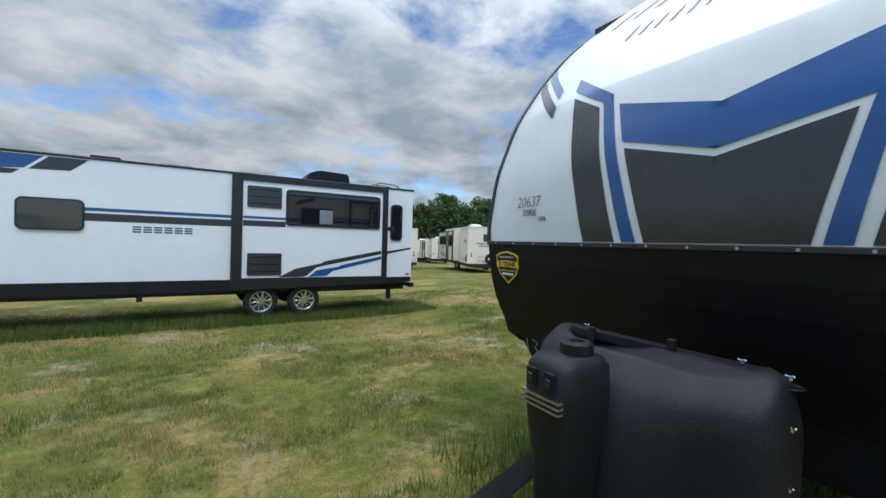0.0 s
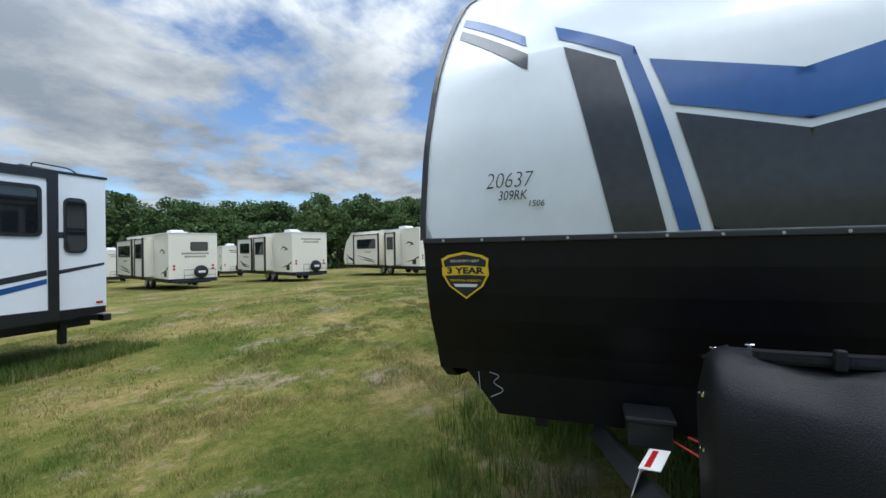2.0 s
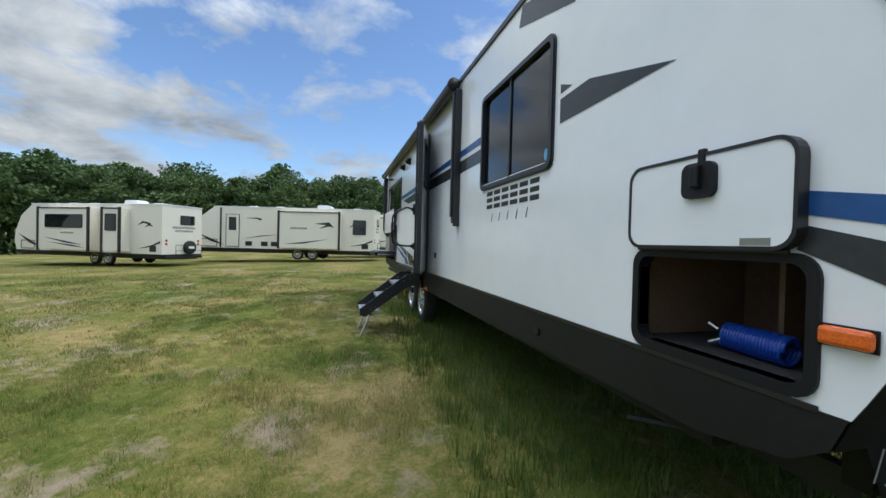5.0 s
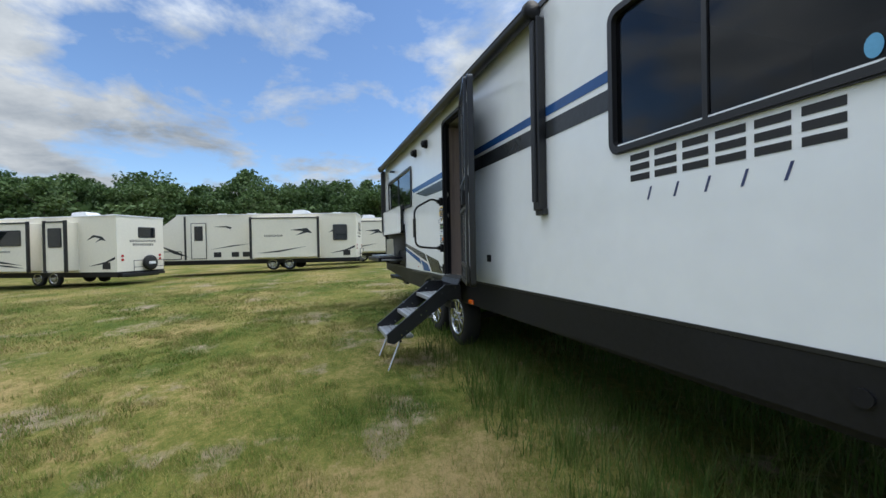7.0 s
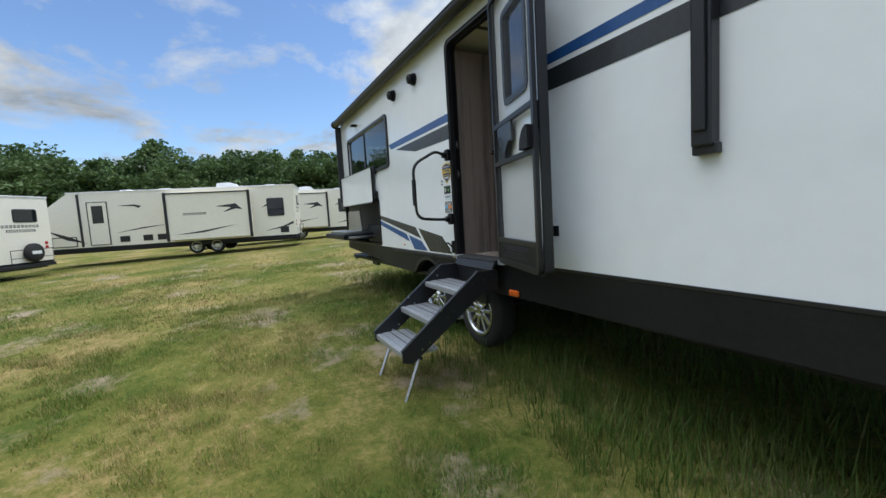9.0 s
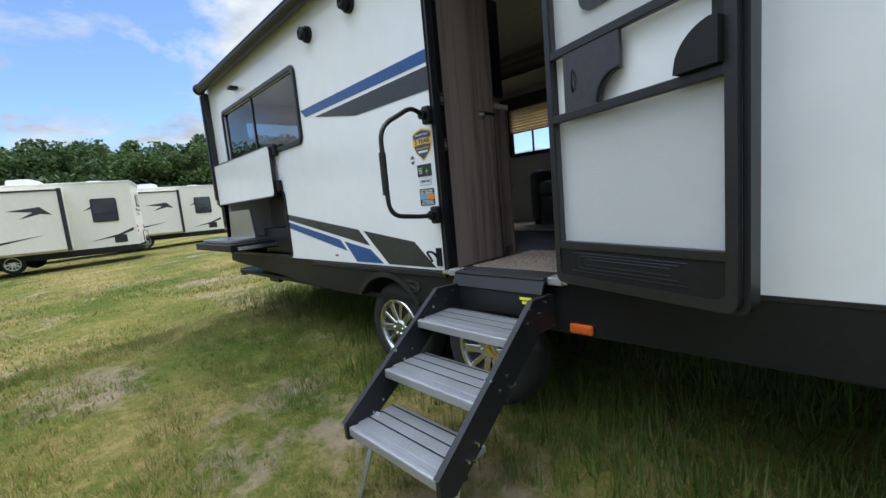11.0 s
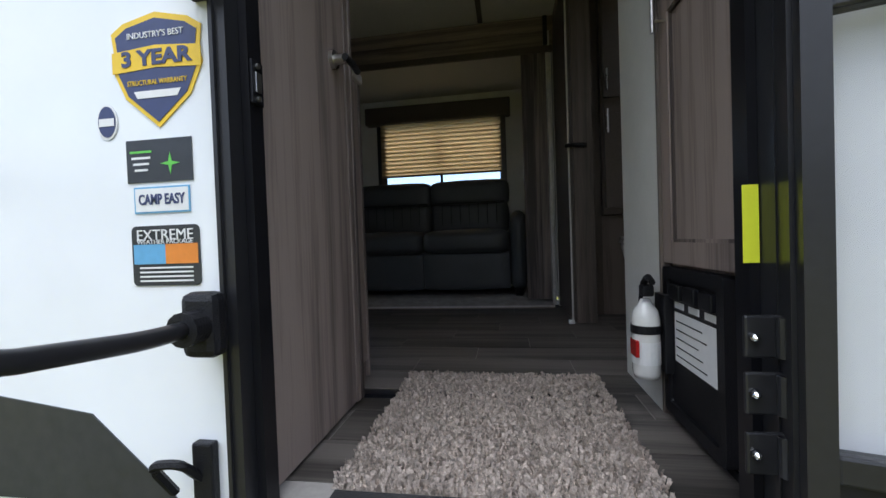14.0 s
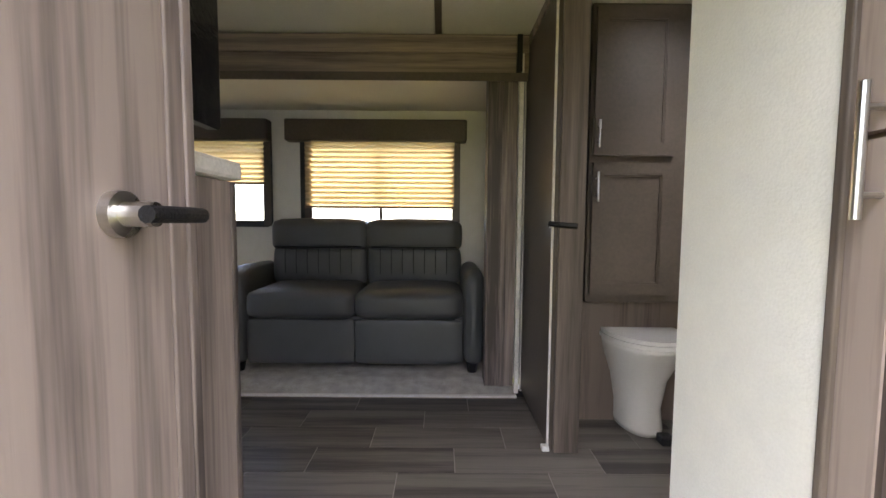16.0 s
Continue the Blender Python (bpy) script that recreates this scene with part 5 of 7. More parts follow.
def build_steps():
    s = thing("entry_steps", (7.22, 3.0, 0.1), "fold-out entry steps with grey ribbed treads and black side plates", "steps")
    xl, xr = 7.62, 6.99
    plate = [(2.43, 0.92), (2.61, 0.925), (3.275, 0.43), (3.275, 0.35), (3.20, 0.325), (2.57, 0.765), (2.43, 0.765)]
    for x in (xl, xr):
        sgn = 1 if x == xl else -1
        sp = part("side_plate", prism(plate, "x", x - 0.012, x + 0.012), POWDER, s)
        part("plate_edge", prism([(2.44, 0.928), (2.615, 0.934), (3.285, 0.43), (3.275, 0.42), (2.605, 0.926), (2.44, 0.920)], "x", x - 0.014, x + 0.014), POWDER, sp)
        bm = bmesh.new()
        for y, z in ((2.50, 0.90), (2.56, 0.86), (2.64, 0.90), (2.66, 0.84), (2.84, 0.66), (2.90, 0.62), (2.82, 0.60), (3.06, 0.46), (3.12, 0.42), (3.08, 0.40), (2.95, 0.68)):
            cyl((x + sgn * 0.011, y, z), (x + sgn * 0.018, y, z), 0.008, 8, bm)
            cyl((x - sgn * 0.018, y, z), (x - sgn * 0.011, y, z), 0.008, 8, bm)
        tagged(part("rivets", bm, CHROME, sp), kind="stuff")
    for y1, z in ((2.775, 0.80), (3.02, 0.61), (3.255, 0.41)):
        y0 = y1 - 0.275
        tr = part("tread", box(xr + 0.014, xl - 0.014, y0, y1, z - 0.035, z - 0.004, 0.008), TREAD, s, "grey aluminium tread with black grip strips")
        part("nosing", box(xr + 0.014, xl - 0.014, y1 - 0.02, y1 + 0.012, z - 0.045, z, 0.007), TREAD, tr)
        for k in range(3):
            a = y0 + 0.035 + 0.07 * k
            part("plank", box(xr + 0.016, xl - 0.016, a, a + 0.060, z - 0.004, z + 0.001, 0.002), TREAD, tr)
        for k in range(3):
            a = y0 + 0.029 + 0.07 * k
            part("grip_strip", box(xr + 0.016, xl - 0.016, a - 0.004, a + 0.005, z - 0.006, z - 0.0005), BLACK, tr)
    part("apron", prism([(2.30, 0.990), (2.395, 0.990), (2.415, 0.98), (2.448, 0.918), (2.44, 0.905), (2.43, 0.785), (2.42, 0.785), (2.428, 0.91), (2.40, 0.972), (2.30, 0.972)], "x", 7.037, 7.65), POWDER, s, "sloping black apron below the door sill")
    part("apron_top", prism([(2.262, 0.991), (2.395, 0.991), (2.417, 0.981), (2.421, 0.986), (2.397, 0.997), (2.262, 0.997)], "x", 7.04, 7.648), RUBBER, s, "black rubber edge strip")
    lab = part("maker_label", prism([(7.039, 0.852), (7.172, 0.852), (7.172, 0.90), (7.039, 0.90)], "y", 2.441, 2.445), BLACK, s, "small black, yellow and white maker's label")
    part("label_mark", box(7.095, 7.168, 2.445, 2.4465, 0.879, 0.895), LIME, lab)
    part("label_mark", box(7.09, 7.155, 2.445, 2.4465, 0.857, 0.874), LIME, lab)
    part("label_mark", box(7.043, 7.082, 2.445, 2.4465, 0.856, 0.896), PAPER, lab)
    for x in (xl - 0.03, xr + 0.03):
        lg = part("support_leg", tube([(x, 3.10, 0.42), (x, 3.26, ground_z(x, 3.26))], 0.014, 4), ALLOY, s, "bright adjustable leg")
        part("leg_bolt", cyl((x - 0.03, 3.13, 0.35), (x + 0.03, 3.13, 0.35), 0.012, 8), PLASTIC, lg)
    part("crossmember", box(xr + 0.013, xl - 0.013, 2.5, 2.54, 0.66, 0.74, 0.006), POWDER, s)
    part("pull_strap", tube(fillet([(7.30, 2.56, 0.73), (7.28, 2.60, 0.64), (7.22, 2.60, 0.60)], 0.03), 0.012, 6), YELLOW, s, "yellow pull strap")


build_shell()
build_graphics()
build_openings()
build_kitchen()
build_chassis()
build_propane_cover()
build_entry()


def coil_hose():
    h = thing("coiled_hose", (2.25, 2.1, 1.008), "bright blue coiled water hose lying in the storage bay", "hose")
    pts = []
    for k in range(19 * 14):
        a = 2 * math.pi * k / 14
        pts.append((2.14 + 0.26 * k / 266, 2.13 + 0.044 * math.cos(a) - 0.03 * k / 266, 1.010 + 0.055 + 0.046 * math.sin(a)))
    part("coil", tube(pts, 0.0085, 6), HOSE, h, smooth=True)
    part("fitting", cyl((2.40, 2.115, 1.05), (2.445, 2.135, 1.028), 0.015, 12), CHROME, h, "chrome fitting")
    part("fitting", cyl((2.40, 2.145, 1.09), (2.43, 2.16, 1.11), 0.013, 12), CHROME, h)


coil_hose()


# ---- inside the trailer ----
def build_interior():
    fl = tagged(link("floor", box_mesh(2.75, 11.98, YO + 0.05, YD - 0.047, 0.90, 0.962), SKIRT), "grey wood-look vinyl plank floor", "floor", kind="structure")
    ce = tagged(link("ceiling", panel_mesh([(2.8, YO + 0.05), (11.98, YO + 0.05), (11.98, YD - 0.05), (2.8, YD - 0.05)], [(6.05, 6.45, 0.58, 1.02)], "z", 3.012, 3.06), CEILING), "cream ceiling panel with dark seam battens", "ceiling", kind="structure")
    part("ceiling_batten", box(7.432, 7.467, 0.05, 2.25, 3.000, 3.0115), DARKDOOR, ce)
    for x in (7.62, 7.95):
        part("ceiling_lamp", cyl((x, 0.75, 2.996), (x, 0.75, 3.0115), 0.055, 24), CEILING, ce)
    # unseen pane over the roof and ceiling holes, added to brighten the bathroom
    dome = part("added_skylight", box(6.03, 6.47, 0.56, 1.04, 3.218, 3.226, 0.003), CLEAR, ce, "clear unseen roof pane added to light the bathroom")
    dome.visible_shadow = False
    w = tagged(link("wall_front", box_mesh(5.0, 5.03, YO + 0.05, YD - 0.05, 0.963, 3.10), WALLPAPER), "off-white papered partition", "wall", kind="structure")
    tagged(link("wall_lining", panel_mesh([(5.04, 0.963), (11.98, 0.963), (11.98, 3.011), (5.04, 3.011)], [(6.93, 7.80, 0.9, 2.96), (9.56, 11.5, 2.10, 2.71), (10.0, 12.0, 0.9, 1.71)], "y", YD - 0.055, YD - 0.046), WALLPAPER), "off-white wall lining", "wall", kind="structure")
    tagged(link("wall_off_side", panel_mesh([(5.04, 0.963), (11.98, 0.963), (11.98, 3.011), (5.04, 3.011)], [(6.95, 9.6, 0.9, 2.84)], "y", YO + 0.046, YO + 0.055), WALLPAPER), "off-white wall lining", "wall", kind="structure")
    tagged(link("wall_rear", panel_mesh([(YO + 0.06, 0.963), (YD - 0.06, 0.963), (YD - 0.06, 3.011), (YO + 0.06, 3.011)], [(0.3, 1.9, 1.9, 2.75)], "x", 11.95, 11.99), WALLPAPER), "off-white wall lining", "wall", kind="structure")
    # white partition end by the entry
    tagged(link("wall_partition", box_mesh(6.852, 6.893, 1.438, 1.784, 0.963, 3.011), WALLPAPER), "narrow off-white papered partition", "wall", kind="structure")
    # bathroom walls
    tagged(link("wall_bath_side", box_mesh(5.62, 5.66, YO + 0.06, 1.87, 0.963, 3.011), WALLPAPER), "plain bathroom wall", "wall", kind="structure")
    tagged(link("wall_bath_end", box_mesh(5.67, 6.85, 1.50, 1.53, 0.963, 3.011), WALLPAPER), "plain bathroom wall", "wall", kind="structure")
    return fl


def box_mesh(*a):
    bm = box(*a)
    bmesh.ops.recalc_face_normals(bm, faces=bm.faces[:])
    me = bpy.data.meshes.new("slab")
    bm.to_mesh(me)
    bm.free()
    return me


def panel_mesh(*a):
    bm = panel_with_holes(*a)
    bmesh.ops.recalc_face_normals(bm, faces=bm.faces[:])
    me = bpy.data.meshes.new("panel")
    bm.to_mesh(me)
    bm.free()
    return me


def lever(parent, p, along, out, plate=True):
    """A lever on its round rose; out points away from the door face, along towards the grip's end."""
    p, a, o = Vector(p), Vector(along), Vector(out)
    hd = part("door_lever", cyl(p, p + o * 0.012, 0.026, 20), NICKEL, parent, "brushed nickel lever handle")
    part("neck", cyl(p, p + o * 0.045, 0.014, 14), NICKEL, hd)
    b = tube([p + o * 0.045 - a * 0.015, p + o * 0.047 + a * 0.04, p + o * 0.042 + a * 0.09], 0.010, 10)
    part("grip", b, PLASTIC, hd)
    return hd


def raised_door(parent, x0, x1, z0, z1, axis, face, out, material, border=0.055):
    """Cabinet door: frame of stiles and rails round a sunken panel. x is the run along the face."""
    d = part("cabinet_door", ring([(x0, z0), (x1, z0), (x1, z1), (x0, z1)], [(x0 + border, z0 + border), (x1 - border, z0 + border), (x1 - border, z1 - border), (x0 + border, z1 - border)], axis, face, face + out * 0.02), material, parent)
    if axis == "x":
        p = box(min(face, face + out * 0.010), max(face, face + out * 0.010), x0 + border, x1 - border, z0 + border, z1 - border)
    else:
        p = box(x0 + border, x1 - border, min(face, face + out * 0.010), max(face, face + out * 0.010), z0 + border, z1 - border)
    part("door_panel", p, material, d)
    b2 = border + 0.008
    part("panel_bead", ring([(x0 + border, z0 + border), (x1 - border, z0 + border), (x1 - border, z1 - border), (x0 + border, z1 - border)], [(x0 + b2, z0 + b2), (x1 - b2, z0 + b2), (x1 - b2, z1 - b2), (x0 + b2, z1 - b2)], axis, face + out * 0.010, face + out * 0.016), material, d)
    return d


def bar_pull(parent, p, q, out):
    p, q, o = Vector(p), Vector(q), Vector(out)
    b = part("bar_pull", cyl(p + o * 0.03, q + o * 0.03, 0.006, 12), NICKEL, parent, "slim nickel bar pull")
    d = (q - p).normalized()
    for c in (p + d * 0.03, q - d * 0.03):
        part("pull_post", cyl(c, c + o * 0.03, 0.004, 8), NICKEL, b)


def build_entry_inside():
    # lever-handled wood door standing open beside the entry
    d = thing("interior_door", (7.79, 2.0, 0.966), "grey-brown wood-grain door with a nickel lever, standing open", "door")
    part("leaf", box(7.782, 7.812, 1.768, YD - 0.06, 0.975, 2.93, 0.003), WOODW, d)
    part("edge_trim", box(7.774, 7.819, 1.748, 1.768, 0.975, 2.93, 0.003), WOODW, d)
    part("edge_bead", box(7.777, 7.7825, 1.768, 1.80, 0.975, 2.93, 0.003), WOODW, d)
    lever(d, (7.782, 1.885, 1.985), (0, -1, 0), (-1, 0, 0))
    part("latch_plate", box(7.787, 7.802, 1.7455, 1.748, 1.93, 2.05), STEEL, d)
    # half-height cabinet with the counter behind it
    c = thing("base_cabinet", (8.1, 1.6, 0.966), "grey-brown wood base cabinet with a pale counter", "cabinet")
    part("carcass", box(7.845, 8.35, 1.535, 1.742, 0.966, 2.055, 0.003), WOODW, c)
    part("end_panel", box(7.838, 7.8445, 1.53, 1.742, 1.03, 2.055, 0.002), WOODW, c)
    part("corner_bead", box(7.834, 7.852, 1.516, 1.534, 0.968, 2.055, 0.004), WOODW, c)
    part("toe_kick", box(7.86, 8.34, 1.528, 1.5345, 0.967, 1.05), BLACK, c)
    raised_door(c, 7.87, 8.33, 1.08, 2.03, "y", 1.5345, -1, WOODW, 0.05)
    ct = thing("counter_top", (8.1, 1.6, 2.056), "pale speckled laminate counter with a square edge", "counter")
    part("slab", box(7.828, 8.37, 1.50, 1.742, 2.058, 2.095, 0.008), STONE, ct)
    tv = thing("television", (8.0, 1.5, 2.1), "thin black wall-mounted television seen edge-on", "television")
    part("panel", box(7.867, 7.90, 1.50, 1.74, 2.16, 2.85, 0.006), SCREENM, tv)
    part("bracket", box(7.901, 7.95, 1.6, 1.7, 2.097, 2.5, 0.005), PLASTIC, tv)
    # pantry by the door, with the converter below
    p = thing("pantry_cabinet", (6.7, 2.07, 0.966), "tall grey-brown pantry cabinet with framed door", "cabinet")
    part("carcass", box(6.42, 6.868, 1.787, YD - 0.06, 0.966, 3.008, 0.002), WOODW, p)
    raised_door(p, 1.80, 2.215, 1.385, 2.085, "x", 6.869, 1, WOODW, 0.055)
    raised_door(p, 1.80, 2.215, 2.095, 2.99, "x", 6.869, 1, WOODW, 0.055)
    bar_pull(p, (6.889, 1.84, 1.985), (6.889, 1.84, 2.15), (1, 0, 0))
    part("end_stile", box(6.869, 6.884, 2.225, YD - 0.062, 0.97, 3.005, 0.003), WOODW, p)
    part("end_stile", box(6.86, 6.897, 1.7848, 1.799, 0.97, 3.005, 0.003), WOODD, p)
    part("toe_kick", box(6.869, 6.874, 1.80, 2.215, 0.968, 0.985), BLACK, p)
    cv = thing("power_converter", (6.89, 2.0, 1.2), "black power converter panel with white breaker labels", "panel")
    part("case", ring(rrect(1.805, 2.12, 0.99, 1.375, 0.012), rrect(1.835, 2.09, 1.02, 1.345, 0.008), "x", 6.869, 6.896), PLASTIC, cv)
    part("front_panel", box(6.869, 6.886, 1.83, 2.095, 1.015, 1.35), PLASTIC, cv)
    part("label_sheet", box(6.8865, 6.888, 1.86, 2.088, 1.135, 1.262), PAPER, cv, "white fuse label sheet")
    for k in range(3):
        part("breaker", box(6.886, 6.902, 1.86 + 0.08 * k, 1.918 + 0.08 * k, 1.295, 1.335, 0.004), BLACK, cv)
        part("breaker_tag", box(6.8865, 6.888, 1.862 + 0.08 * k, 1.915 + 0.08 * k, 1.272, 1.288), PAPER, cv)
    for k in range(5):
        part("label_line", box(6.8882, 6.8888, 1.87, 2.03 - 0.02 * (k % 3), 1.15 + 0.022 * k, 1.153 + 0.022 * k), GREY, cv)
    # fire extinguisher on its bracket
    f = thing("fire_extinguisher", (6.975, 1.825, 1.08), "small white fire extinguisher with black head on the partition", "extinguisher")
    part("bottle", lathe([(0.0, 0.0), (0.036, 0.004), (0.041, 0.02), (0.041, 0.19), (0.036, 0.215), (0.02, 0.235), (0.014, 0.25)], 24, Matrix.Translation((6.972, 1.815, 1.075))), PORCELAIN, f, smooth=True)
    part("label", lathe([(0.0415, 0.05), (0.0418, 0.05), (0.0418, 0.12), (0.0415, 0.12)], 24, Matrix.Translation((6.972, 1.815, 1.075))), PAPER, f)
    part("red_band", box(7.004, 7.0145, 1.800, 1.855, 1.15, 1.20), RED, f)
    part("strap", lathe([(0.0425, 0.145), (0.044, 0.145), (0.044, 0.17), (0.0425, 0.17)], 24, Matrix.Translation((6.972, 1.815, 1.075))), PLASTIC, f)
    bm = box(6.955, 6.99, 1.810, 1.850, 1.335, 1.37, 0.006)
    tube(fillet([(6.97, 1.795, 1.37), (6.975, 1.855, 1.40), (6.98, 1.905, 1.385)], 0.03), 0.01, 8, bm)
    tube(fillet([(6.97, 1.805, 1.36), (6.975, 1.780, 1.33), (6.975, 1.785, 1.29)], 0.02), 0.007, 8, bm)
    part("head", bm, PLASTIC, f, "black lever head")
    part("bracket", box(6.885, 6.93, 1.77, 1.855, 1.10, 1.34, 0.003), PLASTIC, f)
    part("small_hook", tube(fillet([(6.917, 1.755, 2.60), (6.94, 1.755, 2.60), (6.945, 1.755, 2.64)], 0.01), 0.005, 6), PLASTIC, f)
    f.matrix_basis = Matrix.Translation((6.946, 1.82, 1.075)) @ Matrix.Scale(0.87, 4)
    # rug
    r = thing("door_mat", (7.33, 1.88, 0.97), "shaggy speckled beige door mat", "rug")
    part("shag_surface", mat_pile(), RUGM, r)
    # bathroom door, swung against the slide wall
    b = thing("bathroom_door", (6.93, 0.16, 0.966), "dark brown bathroom door with a nickel lever, standing open", "door")
    part("leaf", box(6.915, 6.945, -0.07, 0.60, 0.975, 2.96, 0.003), DARKDOOR, b)
    part("edge_strip", box(6.822, 6.93, 0.601, 0.625, 0.975, 2.96, 0.003), WOODD, b)
    part("edge_bead", box(6.946, 6.955, 0.585, 0.60, 0.975, 2.96, 0.002), STONE, b)
    lever(b, (6.91, 0.56, 1.97), (0, 0.0, 0), (1, 0, 0))
    part("lever_grip", tube([(6.965, 0.60, 1.975), (6.93, 0.635, 1.97), (6.86, 0.64, 1.965)], 0.012, 8), PLASTIC, b)
    part("floor_stop", box(6.94, 6.975, 0.57, 0.60, 0.966, 0.99, 0.004), PORCELAIN, b)
    tagged(link("door_track", box_mesh(6.90, 6.95, -0.05, 1.5, 2.962, 3.009), WOODX), "wood head rail over the bathroom opening", "trim", kind="structure")


def mat_pile():
    """A thin base with many short tufts."""
    bm = box(7.03, 7.66, 1.55, 2.22, 0.968, 0.978)
    rnd = random.Random(5)
    for _ in range(11000):
        x, y = 7.02 + rnd.random() * 0.65, 1.54 + rnd.random() * 0.69
        a, h, w = rnd.random() * 6.28, 0.010 + rnd.random() * 0.010, 0.0035
        dx, dy = math.cos(a) * w, math.sin(a) * w
        lx, ly = rnd.uniform(-0.008, 0.008), rnd.uniform(-0.008, 0.008)
        bm.faces.new([bm.verts.new(c) for c in ((x - dx, y - dy, 0.976), (x + dx, y + dy, 0.976), (x + dx + lx, y + dy + ly, 0.976 + h), (x - dx + lx, y - dy + ly, 0.976 + h))])
    return bm


def cushion(x0, x1, y0, y1, z0, z1, r=0.04, puff=0.015, n=10):
    """A soft block with rounded edges and swollen faces."""
    bm = box(x0, x1, y0, y1, z0, z1)
    bmesh.ops.subdivide_edges(bm, edges=bm.edges[:], cuts=n, use_grid_fill=True)
    c = Vector(((x0 + x1) / 2, (y0 + y1) / 2, (z0 + z1) / 2))
    h = Vector(((x1 - x0) / 2, (y1 - y0) / 2, (z1 - z0) / 2))
    for v in bm.verts:
        u = Vector(((v.co.x - c.x), (v.co.y - c.y), (v.co.z - c.z)))
        k = Vector([clampf(u[i], -(h[i] - r), h[i] - r) for i in range(3)])
        d = u - k
        if d.length > 1e-6:
            u = k + d.normalized() * min(r, max(abs(d[0]), abs(d[1]), abs(d[2])))
        f = [1 - (abs(u[i]) / h[i]) ** 2 for i in range(3)]
        for i in range(3):
            j, l = (i + 1) % 3, (i + 2) % 3
            if abs(u[i]) > h[i] - 0.003:
                u[i] += math.copysign(puff * max(0, f[j]) * max(0, f[l]), u[i])
        v.co = c + u + Vector((noise.noise(v.co * 9) * 0.003, noise.noise(v.co * 9 + Vector((5, 0, 0))) * 0.003, noise.noise(v.co * 8) * 0.003))
    return bm


def build_slide():
    """The sofa slide-out on the off side."""
    zs, yb = 1.02, -0.82
    tagged(link("slide_floor", bm_mesh(prism([(yb - 0.04, 0.93), (0.052, 0.93), (0.052, 0.979), (-0.12, zs), (yb - 0.04, zs)], "x", 6.99, 9.58)), CARPET), "grey-beige carpet on the slide-out floor", "floor", kind="structure")
    tagged(link("slide_riser", box_mesh(6.99, 9.57, 0.053, 0.060, 0.966, 0.974), WOODX), "brown riser under the slide-out floor", "trim", kind="structure")
    tagged(link("slide_sill", box_mesh(6.99, 9.57, 0.046, 0.066, 0.9745, 0.985), STONE), "pale edge strip of the slide-out floor", "trim", kind="structure")
    back = panel_mesh([(6.97, zs + 0.001), (9.58, zs + 0.001), (9.58, 2.82), (6.97, 2.82)], [(7.32, 8.48, 1.92, 2.68), (8.76, 9.45, 1.96, 2.62)], "y", yb - 0.035, yb)
    tagged(link("wall_slide", back, WALLPAPER), "off-white slide-out wall", "wall", kind="structure")
    tagged(link("slide_roof", box_mesh(6.93, 9.61, yb - 0.04, YO - 0.01, 2.82, 2.86), CEILING), "cream slide-out ceiling", "ceiling", kind="structure")
    for n, a, b in (("wall_slide_end", 6.935, 7.0), ("wall_slide_end", 9.55, 9.605)):
        tagged(link(n, box_mesh(a, b, yb + 0.001, YO - 0.002, zs + 0.001, 2.819), WALLPAPER), "off-white slide-out end wall", "wall", kind="structure")
    # timber surround of the opening
    f1 = tagged(link("trim_beam", box_mesh(6.95, 9.6, -0.056, 0.03, 2.79, 3.008), WOODX), "grey-brown wood beam over the slide-out", "trim", kind="structure")
    part("beam_lip", box(6.955, 9.6, 0.031, 0.05, 2.905, 2.995, 0.006), WOODX, f1)
    part("beam_lip", box(6.955, 9.6, 0.031, 0.045, 2.755, 2.80, 0.004), DARKDOOR, f1)
    p1 = tagged(link("trim_post", box_mesh(7.005, 7.17, -0.10, 0.02, zs + 0.006, 2.80), WOODW), "grey-brown wood post beside the slide-out", "trim", kind="structure")
    part("post_bead", box(7.06, 7.09, 0.021, 0.032, zs + 0.006, 2.79, 0.004), WOODW, p1)
    part("post_bead", box(6.975, 7.0, 0.0, 0.034, 0.986, 3.0, 0.004), STONE, p1)
    part("beam_end_cap", box(6.99, 7.02, 0.03, 0.06, 2.80, 3.0, 0.004), BLACK, f1)
    # windows with pleated shades and padded valances
    for x0, x1, z0, z1, shade_z, nm in ((7.32, 8.48, 1.92, 2.68, 2.095, "window_1"), (8.76, 9.45, 1.96, 2.62, 2.27, "window_2")):
        fr = link(nm, bm_mesh(ring(rrect(x0 - 0.03, x1 + 0.03, z0 - 0.03, z1 + 0.03, 0.05), rrect(x0 + 0.02, x1 - 0.02, z0 + 0.02, z1 - 0.02, 0.03), "y", yb - 0.04, yb + 0.02)), TRIM)
        tagged(fr, "black framed window half covered by a pleated shade", "window", kind="structure")
        pn = part("pane", box(x0, x1, yb - 0.025, yb - 0.02, z0, z1), CLEAR, fr)
        pn.visible_shadow = False
        part("mullion", box((x0 + x1) / 2 - 0.012, (x0 + x1) / 2 + 0.012, yb - 0.03, yb - 0.012, z0, z1), TRIM, fr)
        sh = thing("window_shade", ((x0 + x1) / 2, yb + 0.04, shade_z), "cream pleated window shade, drawn most of the way down", "blind", "pleated shades")
        bm = bmesh.new()
        n = int((z1 + 0.02 - shade_z) / 0.019)
        rows = [[bm.verts.new((x, yb + 0.034 + (0.021 if k % 2 else 0.0), shade_z + 0.019 * k)) for x in (x0 + 0.015, x1 - 0.015)] for k in range(n + 1)]
        for a, b in zip(rows, rows[1:]):
            bm.faces.new((a[0], a[1], b[1], b[0]))
